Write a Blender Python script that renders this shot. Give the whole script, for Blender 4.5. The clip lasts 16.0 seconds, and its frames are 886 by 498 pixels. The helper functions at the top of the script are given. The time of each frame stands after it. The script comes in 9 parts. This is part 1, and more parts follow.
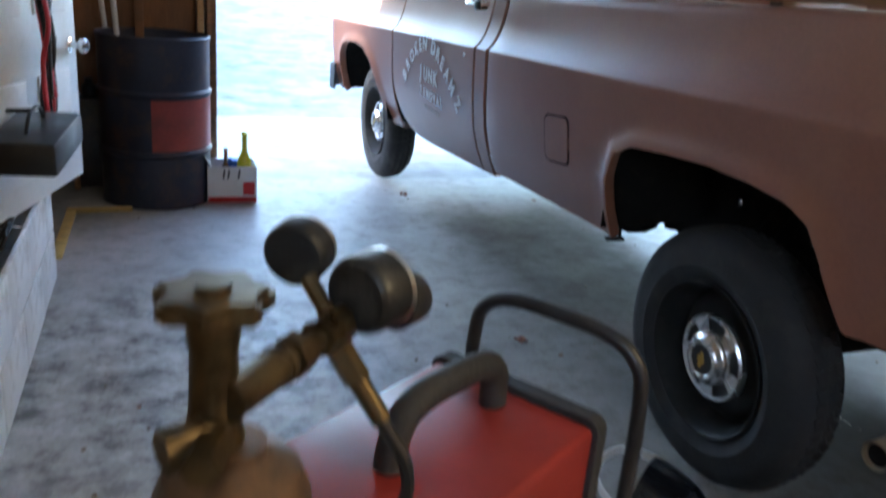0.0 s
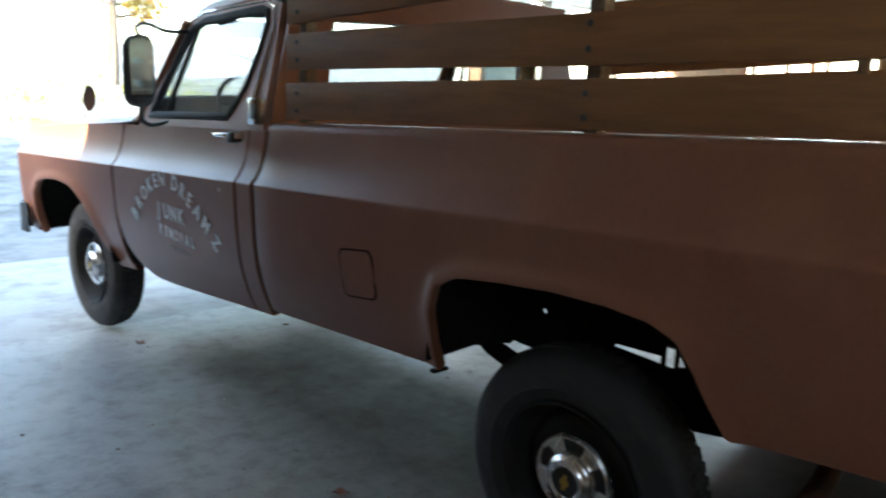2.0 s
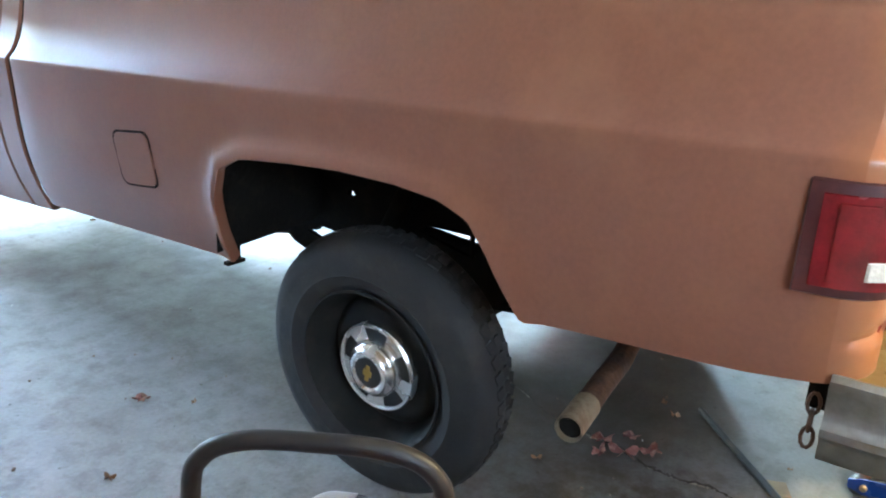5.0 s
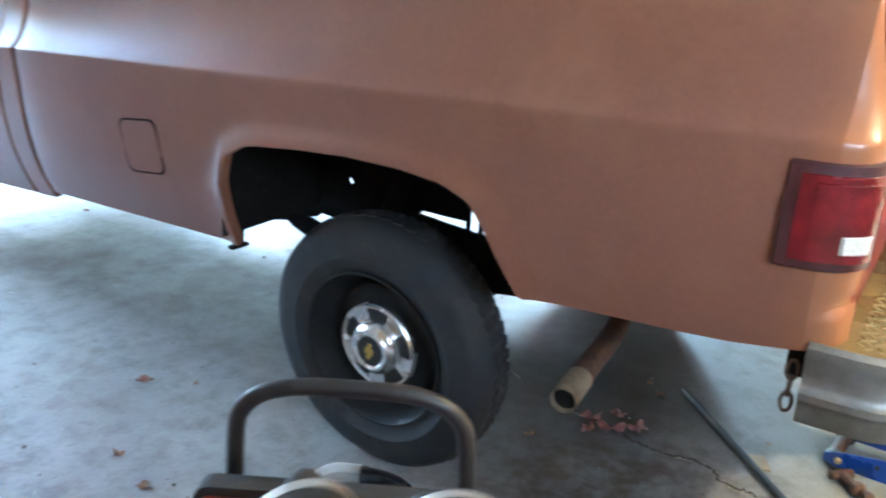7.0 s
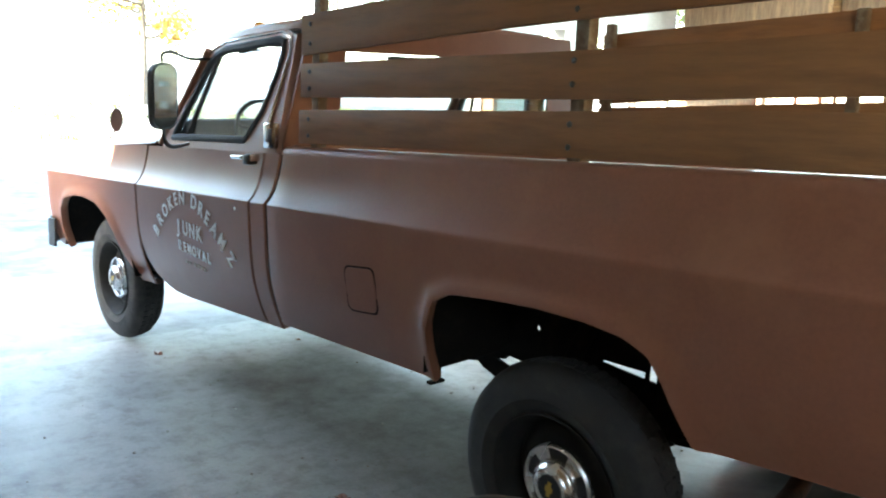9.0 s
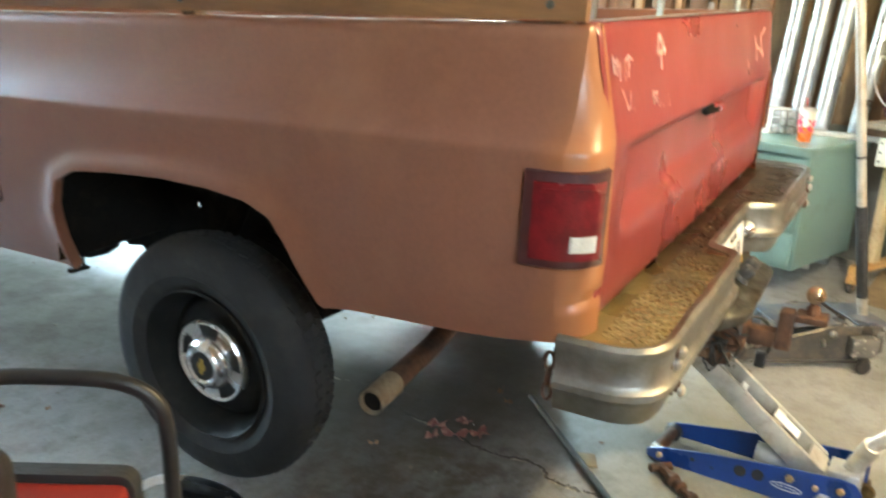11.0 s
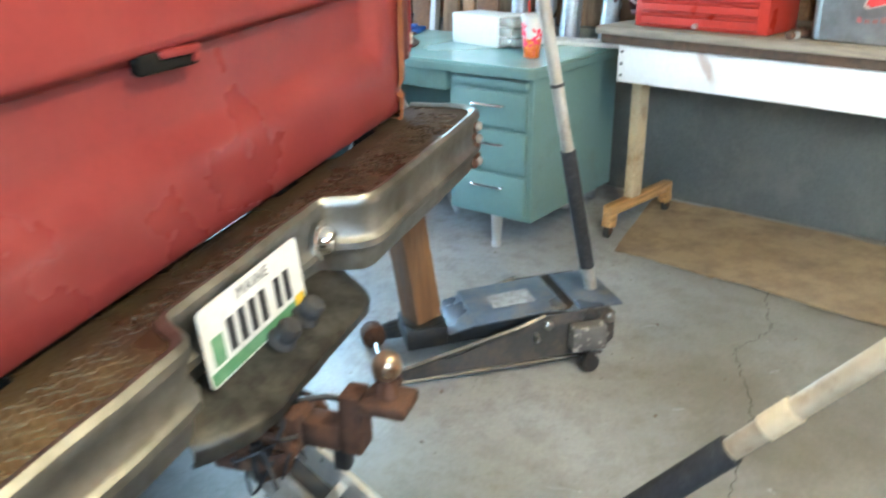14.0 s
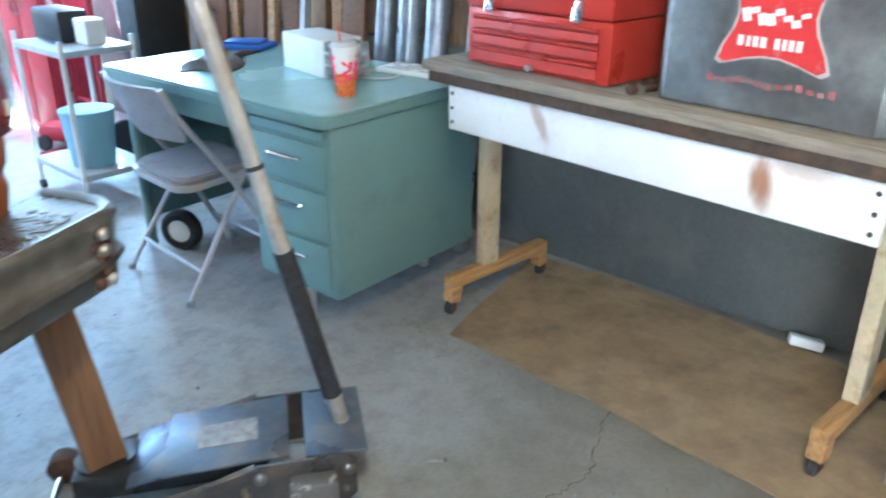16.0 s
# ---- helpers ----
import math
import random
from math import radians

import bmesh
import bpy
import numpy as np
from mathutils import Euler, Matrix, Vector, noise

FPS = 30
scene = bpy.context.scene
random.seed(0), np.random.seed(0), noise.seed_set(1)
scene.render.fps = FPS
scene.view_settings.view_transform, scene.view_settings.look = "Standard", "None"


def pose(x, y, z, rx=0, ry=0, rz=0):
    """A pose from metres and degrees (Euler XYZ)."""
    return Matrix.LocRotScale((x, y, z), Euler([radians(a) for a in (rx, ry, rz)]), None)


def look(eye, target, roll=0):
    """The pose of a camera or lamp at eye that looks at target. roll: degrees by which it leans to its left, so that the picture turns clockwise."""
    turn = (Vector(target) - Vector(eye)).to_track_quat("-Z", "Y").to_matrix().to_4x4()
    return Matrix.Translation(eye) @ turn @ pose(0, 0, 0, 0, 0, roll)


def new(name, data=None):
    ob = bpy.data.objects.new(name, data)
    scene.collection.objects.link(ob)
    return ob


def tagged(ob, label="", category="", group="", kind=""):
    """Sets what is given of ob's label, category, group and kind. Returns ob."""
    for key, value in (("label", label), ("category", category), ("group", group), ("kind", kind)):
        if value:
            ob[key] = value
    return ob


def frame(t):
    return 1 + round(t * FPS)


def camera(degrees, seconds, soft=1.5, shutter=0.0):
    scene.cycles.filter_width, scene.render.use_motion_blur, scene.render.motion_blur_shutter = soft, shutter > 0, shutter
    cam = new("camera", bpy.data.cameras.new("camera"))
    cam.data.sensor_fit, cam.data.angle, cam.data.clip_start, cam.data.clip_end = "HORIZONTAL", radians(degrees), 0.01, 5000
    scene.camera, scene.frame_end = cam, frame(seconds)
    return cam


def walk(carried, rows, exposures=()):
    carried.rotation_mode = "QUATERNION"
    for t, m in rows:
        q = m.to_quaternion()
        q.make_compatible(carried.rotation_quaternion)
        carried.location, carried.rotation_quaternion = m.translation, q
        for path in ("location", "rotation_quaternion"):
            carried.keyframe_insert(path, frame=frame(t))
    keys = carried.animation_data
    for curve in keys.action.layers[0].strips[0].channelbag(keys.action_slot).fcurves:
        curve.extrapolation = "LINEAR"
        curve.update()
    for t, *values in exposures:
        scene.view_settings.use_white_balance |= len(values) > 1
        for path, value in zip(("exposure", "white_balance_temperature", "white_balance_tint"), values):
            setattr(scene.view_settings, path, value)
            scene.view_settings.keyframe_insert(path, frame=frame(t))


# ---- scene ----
cam = camera(58.2, 16.0, soft=2.0, shutter=0.4)
PATH = [
    (0, (-1.314, -0.337, 1.29), (-0.606, 1.417, 0.64), 5.2),
    (0.5, (-1.286, -0.122, 1.328), (-0.533, 1.68, 0.899), 3.7),
    (1, (-1.288, 0.007, 1.334), (-0.447, 1.783, 0.967), 2.9),
    (1.5, (-1.402, 0.048, 1.346), (-0.302, 1.681, 0.998), 1.4),
    (2, (-1.53, 0.052, 1.361), (-0.156, 1.456, 0.987), 2.1),
    (2.5, (-1.467, 0.058, 1.349), (0.056, 1.282, 0.922), 2.5),
    (3, (-1.473, 0.041, 1.342), (0.139, 1.114, 0.842), 4.1),
    (3.5, (-1.389, 0.05, 1.335), (0.2, 1.142, 0.803), 3.5),
    (4, (-1.309, 0.041, 1.298), (0.257, 1.147, 0.73), 3.2),
    (4.5, (-1.284, 0.048, 1.307), (0.263, 1.158, 0.693), 2.8),
    (6.8, (-1.344, 0.019, 1.304), (0.256, 1.019, 0.641), 3.1),
    (7, (-1.391, 0.024, 1.303), (0.191, 1.067, 0.662), 3.3),
    (7.5, (-1.538, 0.06, 1.379), (-0.156, 1.374, 0.773), 1.4),
    (8, (-1.566, 0.084, 1.396), (-0.308, 1.587, 1.0), 0.9),
    (8.1, (-1.611, 0.061, 1.395), (-0.36, 1.579, 1.034), 1.2),
    (10.5, (-1.421, -0.226, 1.341), (0.172, 0.897, 0.892), 3.6),
    (11, (-1.334, -0.305, 1.315), (0.347, 0.624, 0.755), 3.1),
    (11.5, (-1.201, -0.246, 1.289), (0.512, 0.509, 0.585), 2.8),
    (12, (-1.001, -0.286, 1.252), (0.578, 0.536, 0.34), -1.3),
    (12.5, (-0.78, -0.405, 1.26), (0.787, 0.336, 0.262), 0.4),
    (13, (-0.543, -0.445, 1.254), (1.145, -0.022, 0.267), 1.6),
    (13.5, (-0.267, -0.578, 1.296), (1.41, -0.051, 0.342), -4.3),
    (14, (-0.037, -0.672, 1.297), (1.707, -0.048, 0.542), -0.8),
    (14.5, (0.248, -0.771, 1.322), (2.055, -0.345, 0.579), 0.4),
    (15, (0.442, -0.968, 1.332), (2.198, -0.369, 0.583), 1.0),
    (15.5, (0.628, -1.073, 1.343), (2.322, -0.339, 0.572), 1.2),
    (16, (0.91, -1.18, 1.377), (2.611, -0.498, 0.577), 0.2),
]
EXPOSURES = [(0.0, 4.5, 6000, 8), (0.5, 4.1, 6500, 8), (1.0, 3.6, 6300, 6), (1.5, 3.45, 6500, 4), (2.0, 3.7, 6800, 4), (2.5, 4.82, 8300, 3), (3.0, 5.45, 8500, 3), (3.5, 5.75, 7100, 3), (4.7, 5.95, 6200, 5), (6.9, 5.95, 5700, 3), (7.5, 5.4, 6200, 5), (8.0, 4.2, 6500, 4), (10.5, 5.5, 7400, 0),
             (11.0, 5.65, 7000, 0), (11.5, 5.85, 6700, 0), (12.5, 5.92, 6600, 0), (13.3, 5.65, 6000, 0), (14.2, 5.2, 5300, 0), (14.5, 5.08, 5200, 2), (16.0, 4.92, 5000, 3)]
walk(cam, [(t, look(eye, target, roll)) for t, eye, target, roll in PATH], EXPOSURES)

# ---------------------------------------------------------------- sky, sun, lamps
world = bpy.data.worlds.new("sky")
scene.world = world
world.use_nodes = True
wn = world.node_tree.nodes
bg = wn["Background"]
sky = wn.new("ShaderNodeTexSky")
sky.sky_type = "NISHITA"
sky.sun_disc = False
SUN_DIR = Vector((-1.0, 0.30, 0.47)).normalized()
sky.sun_elevation = math.asin(SUN_DIR.z)
sky.sun_rotation = math.atan2(SUN_DIR.x, SUN_DIR.y)
sky.air_density, sky.dust_density = 1.0, 1.2
world.node_tree.links.new(sky.outputs[0], bg.inputs[0])
bg.inputs[1].default_value = 0.15

sun = new("sun", bpy.data.lights.new("sun", "SUN"))
sun.data.energy, sun.data.angle, sun.data.color = 4.0, radians(0.5), (1.0, 0.94, 0.86)
sun.matrix_world = look(SUN_DIR * 30, (0, 0, 0))

BULB = (0.80, -1.25, 2.42)
bulb = new("ceiling_bulb_light", bpy.data.lights.new("ceiling_bulb_light", "POINT"))
bulb.data.energy, bulb.data.shadow_soft_size, bulb.data.color = 4.4, 0.05, (1.0, 0.77, 0.45)
bulb.location = BULB

# added cool fill lamp in the board wall beside the truck's tail, source unseen
LEFT_FILL_POS = (-1.80, -1.75, 1.975)
left_fill = new("left_fill_light", bpy.data.lights.new("left_fill_light", "AREA"))
left_fill.data.shape, left_fill.data.size, left_fill.data.size_y = "RECTANGLE", 1.5, 0.85
left_fill.data.energy, left_fill.data.color = 1.0, (0.80, 0.91, 1.0)
left_fill.matrix_world = look(LEFT_FILL_POS, (0.2, -1.75, 1.975))
# sky light through the window in the right wall, beyond the truck
side_daylight = new("side_window_daylight", bpy.data.lights.new("side_window_daylight", "AREA"))
side_daylight.data.shape, side_daylight.data.size, side_daylight.data.size_y = "RECTANGLE", 1.36, 0.82
side_daylight.data.energy, side_daylight.data.color = 21.0, (0.60, 0.84, 1.0)
side_daylight.matrix_world = look((5.255, 2.75, 1.675), (4.315, 3.092, 1.675))


# ---------------------------------------------------------------- mesh helpers
def thing(name, m=None, label="", category="", group="", kind=""):
    ob = new(name)
    ob.empty_display_size = 0.1
    ob.matrix_world = m or Matrix()
    return tagged(ob, label, category, group, kind)


def finish(bm, name, material, angle=38, smooth=True):
    bmesh.ops.recalc_face_normals(bm, faces=bm.faces)
    me = bpy.data.meshes.new(name)
    bm.to_mesh(me)
    bm.free()
    if smooth:
        me.shade_smooth()
        me.set_sharp_from_angle(angle=radians(angle))
    me.materials.append(material)
    return me


def part(name, bm, material, parent=None, label="", kind="", placed=None, angle=38, smooth=True):
    ob = new(name, finish(bm, name, material, angle, smooth))
    if parent is not None:
        ob.parent = parent
    if placed is not None:
        ob.matrix_local = placed
    return tagged(ob, label, kind=kind)


def solo(name, bm, material, label, category, group="", kind="", m=None, angle=38, smooth=True):
    ob = new(name, finish(bm, name, material, angle, smooth))
    if m is not None:
        ob.matrix_world = m
    return tagged(ob, label, category, group, kind)


def B():
    return bmesh.new()


def xf(bm, verts, m):
    bmesh.ops.transform(bm, matrix=m, verts=verts)


def box(bm, c, s, rot=None, bev=0.0, seg=2):
    r = bmesh.ops.create_cube(bm, size=1.0)
    vs = r["verts"]
    xf(bm, vs, Matrix.Diagonal((s[0], s[1], s[2], 1)))
    if bev > 0:
        es = list({e for v in vs for e in v.link_edges})
        r2 = bmesh.ops.bevel(bm, geom=es, offset=bev, segments=seg, affect="EDGES", profile=0.5)
        vs = list({v for f in r2["faces"] for v in f.verts} | {v for v in vs if v.is_valid})
    m = Matrix.Translation(c)
    if rot is not None:
        m = m @ Euler([radians(a) for a in rot]).to_matrix().to_4x4()
    xf(bm, vs, m)
    return vs


def frame_of(p, q):
    d = Vector(q) - Vector(p)
    return Matrix.Translation(p) @ d.to_track_quat("Z", "Y").to_matrix().to_4x4(), d.length


def cyl(bm, p, q, r, r2=None, n=20, caps=True):
    m, ln = frame_of(p, q)
    r2 = r if r2 is None else r2
    a = [bm.verts.new(m @ Vector((r * math.cos(t), r * math.sin(t), 0))) for t in (2 * math.pi * i / n for i in range(n))]
    b = [bm.verts.new(m @ Vector((r2 * math.cos(t), r2 * math.sin(t), ln))) for t in (2 * math.pi * i / n for i in range(n))]
    for i in range(n):
        bm.faces.new((a[i], a[(i + 1) % n], b[(i + 1) % n], b[i]))
    if caps:
        bm.faces.new(a[::-1])
        bm.faces.new(b)
    return a + b


def lathe(bm, prof, p, q, n=32, close=True):
    """prof: (radius, distance along the line from p towards q)."""
    m, ln = frame_of(p, q)
    rings = []
    for r, h in prof:
        if r < 1e-5:
            rings.append([bm.verts.new(m @ Vector((0, 0, h)))])
        else:
            rings.append([bm.verts.new(m @ Vector((r * math.cos(2 * math.pi * i / n), r * math.sin(2 * math.pi * i / n), h))) for i in range(n)])
    for a, b in zip(rings, rings[1:]):
        for i in range(n):
            j = (i + 1) % n
            if len(a) == 1 and len(b) == 1:
                continue
            if len(a) == 1:
                bm.faces.new((a[0], b[j], b[i]))
            elif len(b) == 1:
                bm.faces.new((a[i], a[j], b[0]))
            else:
                bm.faces.new((a[i], a[j], b[j], b[i]))
    if close:
        for ring in (rings[0], rings[-1]):
            if len(ring) > 2:
                bm.faces.new(ring)
    return [v for ring in rings for v in ring]


def smooth_path(pts, per=6, closed=False):
    P = [Vector(p) for p in pts]
    out = []
    n = len(P)
    last = n if closed else n - 1
    for i in range(last):
        p1, p2 = P[i], P[(i + 1) % n]
        p0 = P[i - 1] if (i > 0 or closed) else p1 * 2 - p2
        p3 = P[(i + 2) % n] if (i + 2 < n or closed) else p2 * 2 - p1
        for k in range(per):
            t = k / per
            out.append(0.5 * ((2 * p1) + (p2 - p0) * t + (2 * p0 - 5 * p1 + 4 * p2 - p3) * t * t + (3 * p1 - p0 - 3 * p2 + p3) * t ** 3))
    if not closed:
        out.append(P[-1])
    return out


def tube(bm, pts, r, n=8, closed=False, caps=True):
    P = [Vector(p) for p in pts]
    k = len(P)
    rings = []
    up = None
    for i, p in enumerate(P):
        a = P[i - 1] if (i > 0 or closed) else p
        b = P[(i + 1) % k] if (i < k - 1 or closed) else p
        d = (b - a).normalized()
        if up is None:
            up = d.orthogonal().normalized()
        up = (up - d * up.dot(d))
        up = up.normalized() if up.length > 1e-6 else d.orthogonal().normalized()
        s = d.cross(up)
        rr = r[i] if isinstance(r, (list, tuple)) else r
        rings.append([bm.verts.new(p + (up * math.cos(2 * math.pi * j / n) + s * math.sin(2 * math.pi * j / n)) * rr) for j in range(n)])
    pairs = list(zip(rings, rings[1:])) + ([(rings[-1], rings[0])] if closed else [])
    for a, b in pairs:
        for j in range(n):
            bm.faces.new((a[j], a[(j + 1) % n], b[(j + 1) % n], b[j]))
    if caps and not closed:
        bm.faces.new(rings[0])
        bm.faces.new(rings[-1])
    return [v for ring in rings for v in ring]


def prism(bm, poly, h, m=None):
    """poly in the local xy plane, extruded along +z by h."""
    a = [bm.verts.new((x, y, 0)) for x, y in poly]
    b = [bm.verts.new((x, y, h)) for x, y in poly]
    n = len(poly)
    bm.faces.new(a[::-1])
    bm.faces.new(b)
    for i in range(n):
        bm.faces.new((a[i], a[(i + 1) % n], b[(i + 1) % n], b[i]))
    if m is not None:
        xf(bm, a + b, m)
    return a + b


def sheet(bm, rows, closed=False):
    """rows: a grid of points; quads between neighbours."""
    V = [[bm.verts.new(p) for p in row] for row in rows]
    for r0, r1 in zip(V, V[1:]):
        n = len(r0)
        for j in range(n if closed else n - 1):
            bm.faces.new((r0[j], r0[(j + 1) % n], r1[(j + 1) % n], r1[j]))
    return V


def thick(bm, t):
    """Gives an open sheet a thickness."""
    bmesh.ops.recalc_face_normals(bm, faces=bm.faces)
    bmesh.ops.solidify(bm, geom=list(bm.faces), thickness=t)


def rounded(w, h, r, n=5):
    """A rounded rectangle about the origin."""
    out = []
    for cx, cy, a0 in ((w / 2 - r, h / 2 - r, 0), (-w / 2 + r, h / 2 - r, 90), (-w / 2 + r, -h / 2 + r, 180), (w / 2 - r, -h / 2 + r, 270)):
        for i in range(n + 1):
            a = radians(a0 + 90 * i / n)
            out.append((cx + r * math.cos(a), cy + r * math.sin(a)))
    return out


def lerp_table(table, x):
    if x <= table[0][0]:
        return table[0][1]
    for (x0, y0), (x1, y1) in zip(table, table[1:]):
        if x <= x1:
            return y0 + (y1 - y0) * (x - x0) / (x1 - x0)
    return table[-1][1]


# ---------------------------------------------------------------- materials
def mat(name, col, rough=0.6, metal=0.0, col2=None, patch=0.5, big=3.0, fine=60.0, var=0.22, bump=0.12, gloss_var=0.15, coat=0.0, spec=0.5, sharp=0.12, bump_scale=None, stretch=(1, 1, 1), random_tone=0.0):
    """Base colour varied by a broad and a fine noise, patches of col2 (rust, dirt, bare metal), fine relief."""
    m = bpy.data.materials.new(name)
    m.use_nodes = True
    t = m.node_tree
    N, L = t.nodes, t.links
    b = N["Principled BSDF"]
    co = N.new("ShaderNodeTexCoord")
    mp = N.new("ShaderNodeMapping")
    mp.inputs["Scale"].default_value = stretch
    L.new(co.outputs["Object"], mp.inputs[0])
    n1 = N.new("ShaderNodeTexNoise")
    n1.inputs["Scale"].default_value = big
    n1.inputs["Detail"].default_value = 5
    n2 = N.new("ShaderNodeTexNoise")
    n2.inputs["Scale"].default_value = fine
    n2.inputs["Detail"].default_value = 4
    for nz in (n1, n2):
        L.new(mp.outputs[0], nz.inputs["Vector"])
    add = N.new("ShaderNodeMath")
    add.operation = "MULTIPLY_ADD"
    L.new(n2.outputs[0], add.inputs[0])
    add.inputs[1].default_value = 0.45
    L.new(n1.outputs[0], add.inputs[2])
    mr = N.new("ShaderNodeMapRange")
    mr.inputs["From Min"].default_value, mr.inputs["From Max"].default_value = 0.45, 1.0
    mr.inputs["To Min"].default_value, mr.inputs["To Max"].default_value = 1 - var, 1 + var
    L.new(add.outputs[0], mr.inputs[0])
    mx = N.new("ShaderNodeMix")
    mx.data_type, mx.blend_type = "RGBA", "MULTIPLY"
    mx.inputs["Factor"].default_value = 1.0
    mx.inputs["A"].default_value = (*col, 1)
    L.new(mr.outputs[0], mx.inputs["B"])
    out = mx.outputs["Result"]
    if random_tone > 0:
        oi = N.new("ShaderNodeObjectInfo")
        r2 = N.new("ShaderNodeMapRange")
        r2.inputs["To Min"].default_value, r2.inputs["To Max"].default_value = 1 - random_tone, 1 + random_tone
        L.new(oi.outputs["Random"], r2.inputs[0])
        m3 = N.new("ShaderNodeMix")
        m3.data_type, m3.blend_type = "RGBA", "MULTIPLY"
        m3.inputs["Factor"].default_value = 1.0
        L.new(out, m3.inputs["A"])
        L.new(r2.outputs[0], m3.inputs["B"])
        out = m3.outputs["Result"]
    if col2 is not None:
        n3 = N.new("ShaderNodeTexNoise")
        n3.inputs["Scale"].default_value = big * 2.3
        n3.inputs["Detail"].default_value = 8
        n3.inputs["Roughness"].default_value = 0.65
        L.new(mp.outputs[0], n3.inputs["Vector"])
        r3 = N.new("ShaderNodeMapRange")
        r3.inputs["From Min"].default_value, r3.inputs["From Max"].default_value = patch - sharp, patch + sharp
        L.new(n3.outputs[0], r3.inputs[0])
        m2 = N.new("ShaderNodeMix")
        m2.data_type = "RGBA"
        L.new(r3.outputs[0], m2.inputs["Factor"])
        L.new(out, m2.inputs["A"])
        m2.inputs["B"].default_value = (*col2, 1)
        out = m2.outputs["Result"]
    L.new(out, b.inputs["Base Color"])
    rr = N.new("ShaderNodeMapRange")
    rr.inputs["From Min"].default_value, rr.inputs["From Max"].default_value = 0.3, 0.7
    rr.inputs["To Min"].default_value, rr.inputs["To Max"].default_value = max(0.02, rough - gloss_var), min(1, rough + gloss_var)
    L.new(n1.outputs[0], rr.inputs[0])
    L.new(rr.outputs[0], b.inputs["Roughness"])
    b.inputs["Metallic"].default_value = metal
    b.inputs["Specular IOR Level"].default_value = spec
    b.inputs["Coat Weight"].default_value = coat
    if bump > 0:
        bp = N.new("ShaderNodeBump")
        bp.inputs["Strength"].default_value = bump
        bp.inputs["Distance"].default_value = 0.01
        L.new(n2.outputs[0], bp.inputs["Height"])
        L.new(bp.outputs[0], b.inputs["Normal"])
    return m


def plain(name, col, rough=0.5, metal=0.0, emit=0.0, alpha=1.0, trans=0.0, ior=1.45):
    m = bpy.data.materials.new(name)
    m.use_nodes = True
    b = m.node_tree.nodes["Principled BSDF"]
    b.inputs["Base Color"].default_value = (*col, 1)
    b.inputs["Roughness"].default_value = rough
    b.inputs["Metallic"].default_value = metal
    b.inputs["Transmission Weight"].default_value = trans
    b.inputs["IOR"].default_value = ior
    b.inputs["Alpha"].default_value = alpha
    if emit > 0:
        b.inputs["Emission Color"].default_value = (*col, 1)
        b.inputs["Emission Strength"].default_value = emit
    return m


def wood(name, col, dark=0.55, rough=0.65, grain=(1, 14, 14), tone=0.15):
    return mat(name, col, rough, 0, tuple(c * dark for c in col), 0.56, 2.2, 24, 0.25, 0.2, stretch=grain, random_tone=tone)


PAINT = mat("brown_primer_paint", (0.215, 0.085, 0.050), 0.37, 0.0, (0.25, 0.11, 0.062), 0.6, 1.1, 90, 0.16, 0.03, 0.07, spec=0.48)
PAINT_RED = mat("faded_red_paint", (0.20, 0.027, 0.027), 0.31, 0.0, (0.27, 0.048, 0.042), 0.62, 2.2, 70, 0.16, 0.03, 0.08, sharp=0.3)


def fading_paint(name, base, col, lo, hi, axis="Y", ragged=0.09):
    """A copy of a paint that turns to another tone along one axis, with a ragged edge."""
    m = base.copy()
    m.name = name
    N, L = m.node_tree.nodes, m.node_tree.links
    b = N["Principled BSDF"]
    src = b.inputs["Base Color"].links[0].from_socket
    co = N.new("ShaderNodeTexCoord")
    xyz = N.new("ShaderNodeSeparateXYZ")
    L.new(co.outputs["Object"], xyz.inputs[0])
    nz = N.new("ShaderNodeTexNoise")
    nz.inputs["Scale"].default_value, nz.inputs["Detail"].default_value = 9.0, 6
    L.new(co.outputs["Object"], nz.inputs["Vector"])
    k = N.new("ShaderNodeMath")
    k.operation = "MULTIPLY_ADD"
    L.new(nz.outputs[0], k.inputs[0])
    k.inputs[1].default_value = -ragged
    L.new(xyz.outputs[axis], k.inputs[2])
    mr = N.new("ShaderNodeMapRange")
    mr.interpolation_type = "SMOOTHSTEP"
    mr.inputs["From Min"].default_value, mr.inputs["From Max"].default_value = hi - ragged / 2, lo - ragged / 2
    L.new(k.outputs[0], mr.inputs[0])
    mx = N.new("ShaderNodeMix")
    mx.data_type = "RGBA"
    L.new(mr.outputs[0], mx.inputs["Factor"])
    L.new(src, mx.inputs["A"])
    mx.inputs["B"].default_value = (*col, 1)
    L.new(mx.outputs["Result"], b.inputs["Base Color"])
    return m


